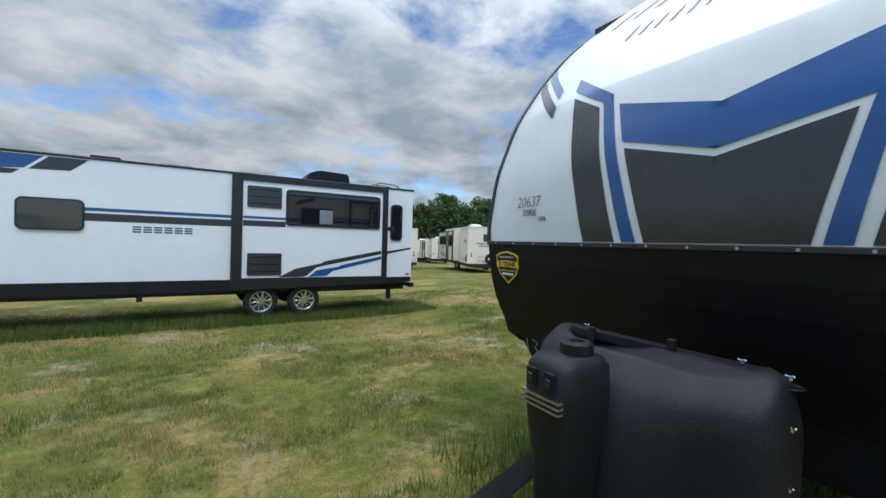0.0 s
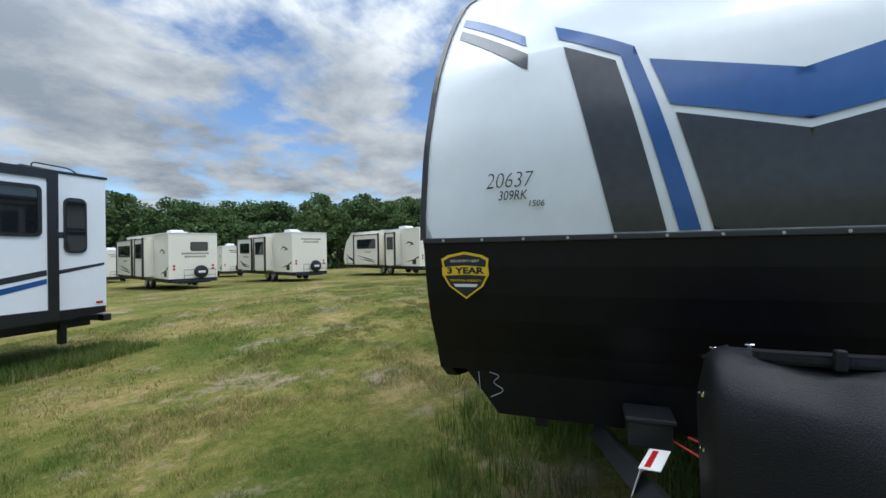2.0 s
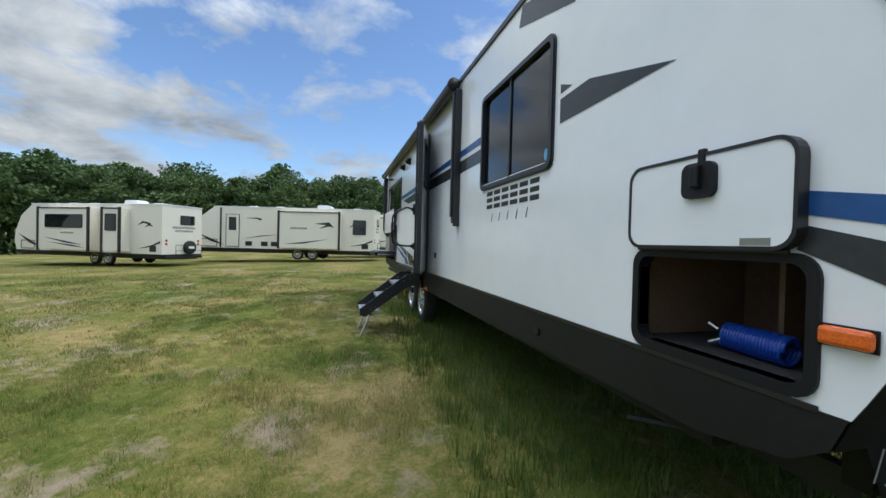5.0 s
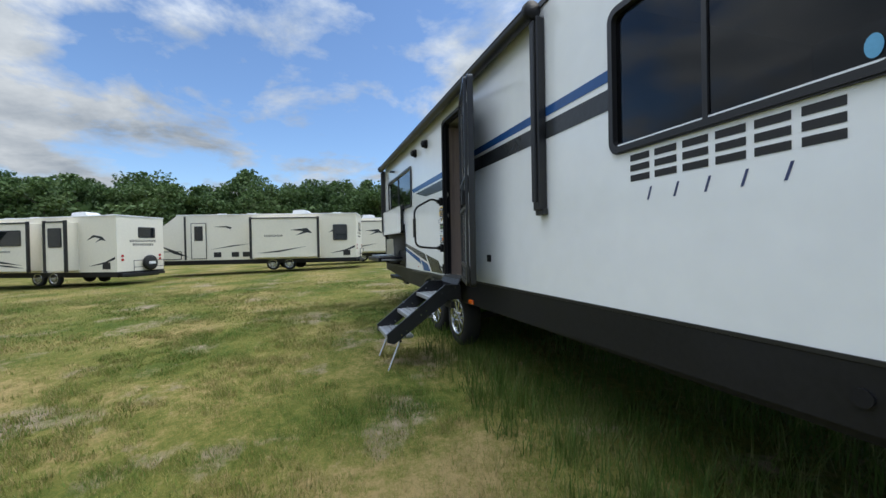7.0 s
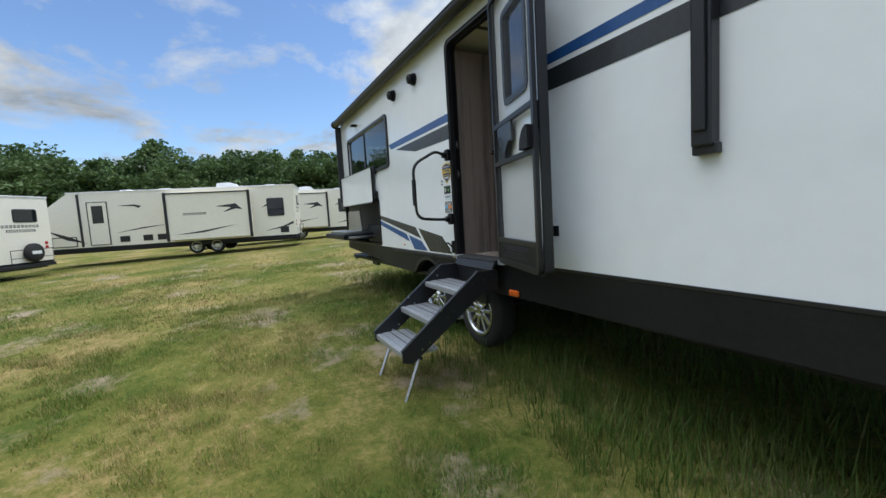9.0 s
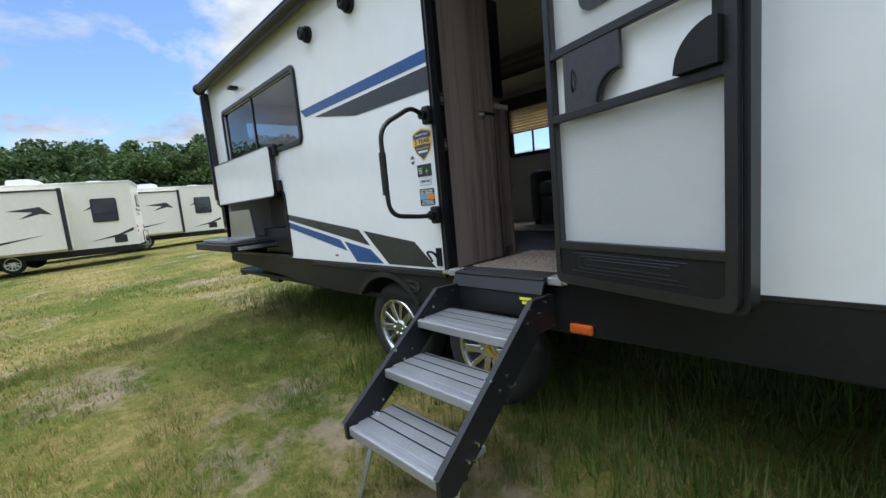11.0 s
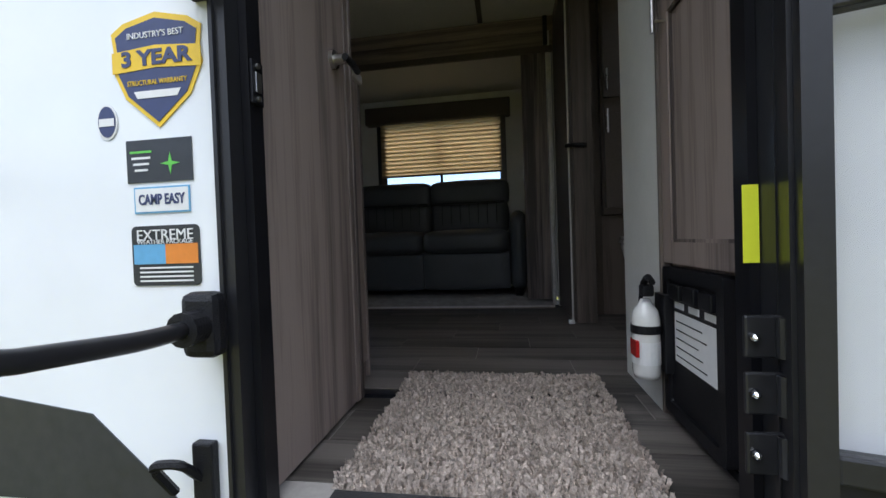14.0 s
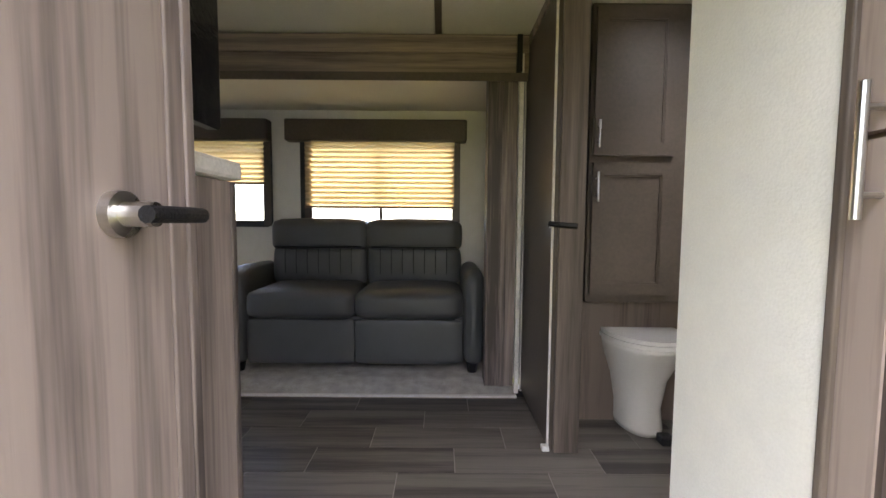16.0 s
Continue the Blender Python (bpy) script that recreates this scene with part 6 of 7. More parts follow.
        part("pleats", bm, SHADE, sh)
        part("bottom_rail", box(x0 + 0.01, x1 - 0.01, yb + 0.03, yb + 0.055, shade_z - 0.018, shade_z, 0.003), BROWNBOARD, sh)
        for x in (x0 + 0.004, x1 - 0.030):
            part("shade_guide", box(x - 0.03, x + 0.026, yb + 0.021, yb + 0.03, z0 - 0.02, z1 + 0.03), DARKDOOR, sh)
        va = thing("valance", ((x0 + x1) / 2, yb + 0.08, z1), "dark brown padded window valance", "valance", "valances")
        part("board", box(x0 - (0.075 if x0 < 8 else 0.035), x1 + 0.12, yb + 0.001, yb + 0.10, 2.575, 2.735, 0.012), DARKDOOR, va)
    # the sofa
    s = thing("sofa", (8.0, -0.5, zs), "charcoal grey leather two-seat sofa with channelled back cushions", "sofa")
    L, R, F = 8.79, 7.155, -0.195
    part("base", box(R + 0.12, L - 0.12, -0.78, F - 0.03, zs + 0.08, zs + 0.36, 0.02), LEATHER, s)
    mid = (L + R) / 2
    for a, b in ((R + 0.135, mid - 0.004), (mid + 0.004, L - 0.135)):
        part("front_panel", cushion(a, b, F - 0.05, F, zs + 0.055, zs + 0.335, 0.015, 0.006), LEATHER, s, smooth=True)
        part("seat_cushion", cushion(a, b, -0.72, F + 0.03, zs + 0.34, zs + 0.52, 0.05, 0.018), LEATHER, s, smooth=True)
        bk = part("back_cushion", cushion(a + 0.005, b - 0.005, -0.79, -0.605, zs + 0.50, zs + 0.775, 0.04, 0.016), LEATHER, s, smooth=True)
        part("head_roll", cushion(a - 0.004, b + 0.004, -0.79, -0.60, zs + 0.745, zs + 0.97, 0.045, 0.012), LEATHER, s, smooth=True)
        for i in range(7):
            x = a + 0.1 + (b - a - 0.2) * i / 6
            part("channel_seam", tube([(x, -0.592, zs + 0.58), (x, -0.586, zs + 0.65), (x, -0.592, zs + 0.76)], 0.0035, 5), BLACK, bk)
        part("cross_seam", tube([(a + 0.03, -0.597, zs + 0.775), ((a + b) / 2, -0.588, zs + 0.77), (b - 0.03, -0.597, zs + 0.775)], 0.005, 5), BLACK, bk)
    for x in (R, L - 0.13):
        bm = cushion(x, x + 0.13, -0.76, F + 0.02, zs + 0.05, zs + 0.66, 0.055, 0.008)
        for v in bm.verts:
            if v.co.z > zs + 0.4:
                v.co.z -= 0.05 * clampf((v.co.y + 0.26) / 0.1, 0, 1)
        part("arm", bm, LEATHER, s, smooth=True)
    for x in (R + 0.07, L - 0.07):
        for y in (F - 0.03, -0.7):
            part("foot", cyl((x, y, zs), (x, y, zs + 0.06), 0.03, 10, None, 0.04), BLACK, s)
    # wall lamp / cabinet end seen at the edge of the slide
    k = thing("wall_cabinet", (7.1, -0.5, 2.5), "small dark cabinet corner on the slide-out end wall", "cabinet")
    part("case", box(7.002, 7.10, -0.70, -0.2, 2.42, 2.74, 0.01), DARKDOOR, k)


def bm_mesh(bm):
    bmesh.ops.recalc_face_normals(bm, faces=bm.faces[:])
    me = bpy.data.meshes.new("mesh")
    bm.to_mesh(me)
    bm.free()
    return me


def build_bath():
    c = thing("bathroom_cabinet", (6.28, 0.05, 1.53), "dark brown bathroom linen cabinet with two framed doors", "cabinet")
    part("carcass", box(5.92, 6.72, YO + 0.056, 0.36, 1.59, 3.008, 0.003), DARKDOOR, c)
    for z0, z1 in ((2.30, 2.985), (1.63, 2.265)):
        raised_door(c, 6.32, 6.705, z0, z1, "y", 0.361, 1, DARKDOOR, 0.055)
    bar_pull(c, (6.69, 0.381, 2.33), (6.69, 0.381, 2.46), (0, 1, 0))
    part("filler", box(6.722, 6.858, YO + 0.056, 0.33, 0.97, 3.008, 0.002), DARKDOOR, c)
    bar_pull(c, (6.69, 0.381, 2.08), (6.69, 0.381, 2.22), (0, 1, 0))
    part("back_board", box(5.95, 6.72, YO + 0.056, 0.30, 0.966, 1.588), WOODD, c)
    t = thing("toilet", (6.43, 0.33, 0.966), "white porcelain camper toilet with closed seat", "toilet")
    bm = bmesh.new()
    prof = [(0.0, 0.10, 0.17, 0.0), (0.03, 0.105, 0.18, 0.0), (0.12, 0.105, 0.16, -0.01), (0.26, 0.13, 0.17, 0.0), (0.36, 0.165, 0.205, 0.02), (0.42, 0.18, 0.225, 0.03), (0.445, 0.182, 0.228, 0.03)]
    rings = []
    for h, rx, ry, dy in prof:
        rings.append([bm.verts.new((6.43 + rx * math.copysign(abs(math.cos(a)) ** 0.85, math.cos(a)), 0.31 + dy + ry * math.sin(a), 0.966 + h)) for a in np.linspace(0, 2 * math.pi, 30, endpoint=False)])
    for a, b in zip(rings, rings[1:]):
        for k in range(30):
            bm.faces.new((a[k], a[(k + 1) % 30], b[(k + 1) % 30], b[k]))
    bm.faces.new(rings[0])
    bm.faces.new(rings[-1])
    part("bowl", bm, PORCELAIN, t, smooth=True)
    el = lambda sx, sy: [(6.43 + sx * math.cos(a), 0.34 + sy * math.sin(a)) for a in np.linspace(0, 2 * math.pi, 30, endpoint=False)]
    part("seat", prism(el(0.192, 0.24), "z", 1.413, 1.432), PORCELAIN, t)
    part("lid", prism(el(0.186, 0.234), "z", 1.434, 1.452), PORCELAIN, t)
    part("flush_pedal", box(6.36, 6.42, 0.50, 0.56, 0.968, 1.01, 0.008), PLASTIC, t)


FLOOR = build_interior()
build_entry_inside()
build_slide()
build_bath()

# ---- other trailers ----
def roof_unit(parent, x, y, z, m=TRIM, s=1.0):
    bm = prism([(-0.48 * s, 0), (-0.40 * s, 0.2 * s), (-0.2 * s, 0.27 * s), (0.40 * s, 0.25 * s), (0.44 * s, 0.02 * s), (0.44 * s, 0)], "y", -0.33 * s, 0.33 * s)
    bmesh.ops.bevel(bm, geom=bm.edges[:], offset=0.03, segments=2, affect="EDGES")
    moved(bm, Matrix.Translation((x, y, z)))
    return part("air_conditioner", bm, m, parent)


def roof_vent(parent, x, y, z, m):
    bm = box(x - 0.2, x + 0.2, y - 0.2, y + 0.2, z, z + 0.05, 0.01)
    box(x - 0.23, x + 0.23, y - 0.23, y + 0.23, z + 0.05, z + 0.10, 0.02, bm)
    return part("roof_vent", bm, m, parent)


def neighbour():
    """The second white trailer, seen on its slide side."""
    Y, X0, X1, z0, z1 = 9.75, -5.6, 4.78, 0.57, 2.80
    n = thing("travel_trailer", (0, 11, -0.3), "white travel trailer with closed slide-out, blue and charcoal stripes", "trailer")
    out = [(X1, z0), (X0 + 0.2, z0), (X0, 1.1), (X0 + 0.05, 1.7), (X0 + 0.45, 2.4), (X0 + 1.0, z1), (X1, z1)]
    part("body", prism(out, "y", Y, Y + 2.44), WHITE, n)
    part("roof_edge", box(X0 + 0.95, X1 + 0.03, Y - 0.02, Y + 2.46, z1, z1 + 0.045, 0.01), TRIM, n)
    sk = [(X1 - 0.05, z0 - 0.002), (X0 + 0.25, z0 - 0.002), (X0 + 0.4, 0.33), (0.55, 0.33)]
    for cx in (1.16, 2.07):
        sk += arc_pts(cx, 0.10, 0.42, 150, 30, 14)
    sk += [(2.65, 0.27), (X1 - 0.05, 0.46)]
    part("skirt", prism(sk, "y", Y - 0.06, Y + 0.05), SKIRT, n)
    for cx in (1.16, 2.07):
        wheel(n, cx, 0.08, Y - 0.02, 0.35, -1)
        wheel(n, cx, 0.08, Y + 2.44, 0.35, 1, False)
    bm = bmesh.new()
    for yy in (Y + 0.5, Y + 1.9):
        box(X0 + 0.5, X1, yy - 0.04, yy + 0.04, 0.2, 0.36, 0, bm)
    part("frame_rail", bm, POWDER, n)
    part("underbelly", box(X0 + 0.5, X1 - 0.1, Y + 0.06, Y + 2.4, 0.34, 0.42), SKIRT, n)
    # slide-out face with its black flange
    s = part("slide_out", box(0.75, 3.92, Y - 0.075, Y - 0.001, 0.60, 2.70), WHITE, n, "closed slide-out with black flange")
    part("flange", ring([(0.55, 0.35), (4.05, 0.42), (4.05, 2.80), (0.55, 2.80)], [(0.76, 0.605), (3.91, 0.605), (3.91, 2.68), (0.76, 2.68)], "y", Y - 0.10, Y - 0.002), TRIM, s)
    w = part("window", ring(rrect(1.62, 3.84, 1.76, 2.56, 0.08), rrect(1.67, 3.79, 1.81, 2.51, 0.05), "y", Y - 0.10, Y - 0.076), TRIM, s)
    part("pane", box(1.65, 3.81, Y - 0.088, Y - 0.08, 1.79, 2.53), DARKGLASS, w)
    part("pane_note", box(2.36, 2.66, Y - 0.0905, Y - 0.0885, 1.83, 2.15), STEEL, w)
    part("mullion", box(2.95, 2.98, Y - 0.096, Y - 0.086, 1.80, 2.52), TRIM, w)
    for a, b, c, d in ((0.84, 1.53, 2.12, 2.58), (0.86, 1.55, 0.66, 1.14)):
        v = part("vent_panel", prism(rrect(a, b, c, d, 0.03), "y", Y - 0.095, Y - 0.076), GREY, s, "dark louvred appliance vent")
        for k in range(3):
            zz = c + 0.09 + k * (d - c - 0.14) / 2.2
            part("louvre", box(a + 0.06, b - 0.06, Y - 0.105, Y - 0.093, zz, zz + 0.03, 0.004), TRIM, v)
    sd = lambda nm, pts, m, d=0.0: part(nm, prism(pts, "y", Y - 0.004 - d, Y - d), m, n)
    sd("stripe_blue", [(-1.80, 1.93), (0.55, 1.93), (0.55, 1.87), (-1.80, 1.87)], BLUE)
    sd("stripe_charcoal", [(-1.80, 1.83), (0.55, 1.83), (0.55, 1.69), (-1.80, 1.69)], GREY)
    sd("stripe_blue", [(0.77, 1.93), (1.62, 1.93), (1.62, 1.88), (0.77, 1.88)], BLUE, 0.075)
    sd("stripe_charcoal", [(0.77, 1.84), (1.62, 1.84), (1.62, 1.72), (0.77, 1.72)], GREY, 0.075)
    sd("wedge_charcoal", [(1.5, 0.615), (1.85, 0.80), (2.42, 0.92), (2.10, 0.64), (2.0, 0.615)], GREY, 0.075)
    sd("wedge_blue", [(2.15, 0.615), (2.32, 0.76), (2.82, 0.84), (2.55, 0.63)], BLUE, 0.075)
    sd("wedge_charcoal", [(2.3, 0.83), (2.5, 0.97), (3.9, 1.24), (3.9, 1.15)], GREY, 0.075)
    sd("wedge_blue", [(2.62, 0.72), (2.9, 0.88), (3.9, 1.10), (3.9, 1.02)], BLUE, 0.075)
    sd("wedge_charcoal", [(4.06, 1.22), (4.75, 1.33), (4.75, 1.29), (4.06, 1.15)], GREY)
    sd("stripe_charcoal", [(4.06, 1.84), (4.16, 1.85), (4.16, 1.75), (4.06, 1.74)], GREY)
    sd("top_blue", [(-3.0, 2.78), (-2.35, 2.78), (-2.6, 2.55), (-3.2, 2.50)], BLUE)
    sd("top_charcoal", [(-2.28, 2.78), (-1.75, 2.78), (-2.0, 2.56), (-2.55, 2.54)], GREY)
    sd("top_charcoal", [(-3.9, 2.52), (-2.65, 2.52), (-2.75, 2.44), (-4.0, 2.36)], GREY)
    word_bars("word_mark", -0.5, 0.5, -0.06, 0.06, 6, pose(-0.62, Y - 0.001, 1.56, 90, 0, 0), NAVY, n)
    for a, b, c, d in ((-2.70, -1.80, 1.50, 2.06), (4.16, 4.48, 1.50, 2.42)):
        w = part("window", prism(rrect(a, b, c, d, 0.10), "y", Y - 0.03, Y - 0.001), TRIM, n, "dark tinted window")
        part("pane", prism(rrect(a + 0.03, b - 0.03, c + 0.03, d - 0.03, 0.08), "y", Y - 0.034, Y - 0.0305), DARKGLASS, w)
    w = part("window", prism(rrect(-4.0, -2.96, 0.62, 1.12, 0.08), "y", Y - 0.02, Y - 0.001), TRIM, n)
    roof_unit(n, 2.72, Y + 0.9, z1 + 0.04, PLASTIC, 1.2)
    roof_vent(n, 0.9, Y + 0.8, z1 + 0.04, PLASTIC)
    roof_vent(n, -0.4, Y + 0.8, z1 + 0.04, PLASTIC)
    roof_vent(n, -1.6, Y + 0.7, z1 + 0.06, PLASTIC)
    roof_vent(n, -2.9, Y + 0.9, z1 + 0.04, PLASTIC)
    for yy in (Y + 0.3, Y + 0.7):
        part("ladder_rail", tube(fillet([(3.9, yy, z1 + 0.04), (3.9, yy, z1 + 0.18), (4.4, yy, z1 + 0.16), (4.6, yy, z1 + 0.04)], 0.06), 0.012, 6), TRIM, n)
    part("tail_lamp", box(4.62, 4.72, Y - 0.01, Y - 0.001, 0.62, 0.66), RED, n)
    part("rear_bumper", box(4.79, 4.92, Y + 0.1, Y + 2.3, 0.28, 0.40, 0.01), POWDER, n)
    for x0, x1, y0, y1, za, zb in ((4.2, 4.3, 0.2, 0.3, -0.02, 0.4), (-3.3, -3.1, 0.3, 0.4, -0.1, 0.35), (-1.05, -0.95, 0.15, 0.2, 0.15, 0.35)):
        part("stabiliser", box(x0, x1, Y + y0, Y + y1, za, zb, 0.01), POWDER, n)



neighbour()


def far_trailer(L=9.5, slides=((1.6, 4.2), (4.5, 5.8)), doors=(), body=CREAM, rear_window=True, spare=True, label="", slide_window=True):
    """A cream trailer built with its rear-left corner at the origin: rear face across +y to the right (towards -y), length along +x."""
    t = thing("travel_trailer", (0, 0, 0), label or "cream travel trailer with dark swoosh graphics and white roof unit", "trailer", "cream trailers across the field")
    z0, z1, W = 0.62, 3.1, 2.44
    out = [(0, z0), (0, z1), (L - 1.3, z1), (L - 0.5, 2.5), (L - 0.1, 1.7), (L, 1.1), (L - 0.15, z0)]
    part("body", prism(out, "y", -W, 0), body, t)
    part("roof_edge", box(-0.03, L - 1.25, -W - 0.02, 0.02, z1, z1 + 0.05, 0.012), PAPER, t)
    part("skirt", prism([(0.02, 0.42), (0.02, z0 - 0.003), (L - 0.15, z0 - 0.003), (L - 0.3, 0.42)], "y", -W + 0.01, -0.005), SKIRT, t)
    for cx in (L * 0.34, L * 0.34 + 0.9):
        wheel(t, cx, 0.35, 0.0, 0.35, 1, False)
        wheel(t, cx, 0.35, -W, 0.35, -1, False)
    part("frame_rail", box(-0.1, L - 0.1, -W + 0.4, -0.4, 0.36, 0.44), POWDER, t)
    for a, b in slides:
        s = part("slide_out", box(a, b, -0.05, 0.55, 0.72, 2.85), body, t)
        for e in (a, b):
            part("flange", box(e - 0.06, e + 0.06, 0.5, 0.585, 0.66, 2.93), TRIM, s)
        part("flange", box(a, b, 0.5, 0.575, 2.84, 2.9), TRIM, s)
        if b - a > 1.8 and not slide_window:
            word_bars("word_mark", -0.5, 0.5, -0.05, 0.05, 12, pose((a + b) / 2 + 0.6, 0.551, 1.9, 90, 0, 180), GREY, s)
            part("swoosh", prism([(a + 0.3, 2.0), (a + 0.6, 2.3), (a + 1.5, 2.2), (a + 0.8, 2.12), (a + 1.2, 1.9), (a + 0.6, 2.05)], "y", 0.55, 0.555), GREY, s)
            part("swoosh", prism([(b - 0.3, 0.95), (b - 1.4, 1.08), (a + 0.6, 1.3), (b - 1.5, 1.0)], "y", 0.55, 0.555), GREY, s)
            wv = part("window", prism(rrect(0.5, 1.3, 1.6, 2.5, 0.07), "y", 0.0, 0.022), TRIM, t)
            part("pane", prism(rrect(0.55, 1.25, 1.65, 2.45, 0.05), "y", 0.022, 0.026), DARKGLASS, wv)
        elif b - a > 1.8:
            w = part("window", prism(rrect(a + 0.35, b - 0.5, 1.85, 2.55, 0.08), "y", 0.55, 0.572), TRIM, s)
            part("pane", prism(rrect(a + 0.39, b - 0.54, 1.89, 2.51, 0.06), "y", 0.572, 0.576), DARKGLASS, w)
            word_bars("word_mark", -0.45, 0.45, -0.04, 0.04, 12, pose((a + b) / 2 - 0.3, 0.551, 1.6, 90, 0, 180), GREY, s)
            part("swoosh", prism([(a + 0.3, 0.98), (a + 1.4, 1.16), (b - 0.4, 1.36), (a + 1.5, 1.08)], "y", 0.55, 0.555), GREY, s)
            part("swoosh", prism([(a + 0.2, 0.85), (a + 1.0, 0.98), (b - 0.6, 1.12), (a + 1.2, 0.92)], "y", 0.55, 0.555), GREY, s)
        else:
            w = part("window", prism(rrect(a + 0.18, b - 0.2, 1.75, 2.6, 0.06), "y", 0.55, 0.572), TRIM, s)
            part("pane", prism(rrect(a + 0.22, b - 0.24, 1.79, 2.56, 0.05), "y", 0.572, 0.576), DARKGLASS, w)
    for x in doors:
        d = part("door", box(x, x + 0.75, -0.01, 0.03, 0.72, 2.65, 0.01), body, t)
        part("door_edge", ring([(x - 0.03, 0.7), (x + 0.78, 0.7), (x + 0.78, 2.68), (x - 0.03, 2.68)], [(x, 0.73), (x + 0.75, 0.73), (x + 0.75, 2.65), (x, 2.65)], "y", 0.0, 0.035), TRIM, d)
        part("pane", box(x + 0.15, x + 0.6, 0.03, 0.036, 1.7, 2.5), DARKGLASS, d)
    sw = [(0.55, 2.0), (0.75, 2.2), (1.2, 2.28), (1.55, 2.05), (1.15, 2.18), (0.85, 2.12), (1.1, 1.95), (0.8, 2.05)]
    part("swoosh", prism(sw, "y", 0.0, 0.006), GREY, t)
    part("swoosh", prism([(0.1, 1.3), (0.6, 1.08), (1.5, 0.88), (0.7, 0.98), (0.1, 1.18)], "y", 0.0, 0.006), GREY, t)
    part("swoosh", prism([(L - 0.3, 1.5), (L - 1.2, 1.15), (L - 1.9, 0.8), (L - 1.1, 1.0)], "y", 0.0, 0.006), GREY, t)
    if not slide_window:
        part("swoosh", prism([(L - 4.2, 2.42), (L - 3.9, 2.5), (L - 3.2, 2.46), (L - 3.9, 2.42), (L - 4.1, 2.32)], "y", 0.0, 0.006), GREY, t)
        part("swoosh", prism([(L - 5.2, 1.5), (L - 4.2, 1.42), (L - 3.0, 1.2), (L - 4.2, 1.36)], "y", 0.0, 0.006), GREY, t)
        for xa in (L - 5.15, L - 4.55, L - 3.6):
            part("hatch", box(xa, xa + 0.4, 0.0, 0.014, 0.78, 1.05, 0.004), TRIM, t)
        part("edge_trim", box(L - 1.75, L - 1.66, 0.0, 0.03, 0.66, 3.05), TRIM, t)
    part("baggage_door", ring(rrect(L - 1.5, L - 0.5, 0.68, 1.15, 0.06), rrect(L - 1.46, L - 0.54, 0.72, 1.11, 0.04), "y", 0.0, 0.012), TRIM, t)
    part("vent", box(0.35, 0.75, 0.0, 0.012, 0.75, 1.05), TRIM, t)
    # rear face
    if rear_window:
        w = part("window", prism(rrect(-1.95, -1.05, 2.15, 2.65, 0.07), "x", -0.02, 0.0), TRIM, t)
        part("pane", prism(rrect(-1.91, -1.09, 2.19, 2.61, 0.05), "x", -0.025, -0.02), DARKGLASS, w)
    word_bars("word_mark", -0.7, 0.7, -0.05, 0.05, 10, pose(-0.001, -1.3, 2.0 if rear_window else 2.7, 90, 0, -90), GREY, t)
    word_bars("word_mark", -0.55, 0.55, -0.05, 0.05, 12, pose(-0.001, -1.3, 1.83 if rear_window else 2.53, 90, 0, -90), GREY, t)
    for y in (-0.25, -2.2):
        for z in (1.15, 1.32):
            part("tail_lamp", cyl((-0.02, y, z), (0, y, z), 0.06, 12), RED, t)
    if spare:
        sp = part("spare_wheel", lathe([(0.02, -0.02), (0.30, -0.02), (0.35, 0.03), (0.35, 0.16), (0.30, 0.2), (0.02, 0.2)], 22, pose(-0.22, -1.55, 0.98, 0, 90)), RUBBER, t, "black covered spare wheel", smooth=True)
        part("cover_mark", box(-0.246, -0.241, -1.73, -1.37, 0.92, 1.04), PAPER, sp)
    bm = tube([(-0.12, -0.7, 0.55), (-0.12, -0.7, 1.1), (-0.12, -2.3, 1.1), (-0.12, -2.3, 0.55)], 0.015, 5)
    tube([(-0.12, -0.7, 0.8), (-0.12, -2.3, 0.8)], 0.012, 5, bm)
    part("rear_rack", bm, TRIM, t)
    part("rear_bumper", box(-0.16, -0.04, -W + 0.1, -0.1, 0.42, 0.54, 0.01), POWDER, t)
    roof_unit(t, L * 0.30, -1.2, z1 + 0.05, PAPER, 1.05)
    for x in (1.2, L * 0.55, L * 0.7):
        roof_vent(t, x, -1.0, z1 + 0.05, PAPER)
    return t


def place(ob, x, y, deg):
    ob.matrix_basis = Matrix.Translation((x, y, ground_z(x, y))) @ Matrix.Rotation(radians(deg), 4, "Z")
    return ob


ta = place(far_trailer(10.0, slides=((2.0, 3.1), (4.0, 7.4))), 24.2, 12.0, 62)
tb = place(far_trailer(7.6, slides=((2.6, 4.2), (4.6, 7.0)), rear_window=False), 20.65, 19.1, 68)
tc_ = place(far_trailer(9.8, slides=((2.6, 4.2), (4.9, 8.6))), 15.5, 22.9, 69.5)
td = place(far_trailer(11.0, slides=((2.0, 5.6),), doors=(8.2,), spare=False, slide_window=False, label="long cream travel trailer with a wide slide-out and rear door"), 26.2, 1.4, 76)
copy_thing(td, Matrix.Translation((31.6, -3.4, ground_z(31, -3))) @ Matrix.Rotation(radians(80), 4, "Z"))
for x, y, d in ((11.6, 28.1, 69.5), (30.5, 36.0, 60), (25.0, 45.0, 70), (27.0, 53.0, 75), (36.0, 33.0, 55)):
    copy_thing(tc_ if x < 20 else tb, Matrix.Translation((x, y, ground_z(x, y))) @ Matrix.Rotation(radians(d), 4, "Z"))


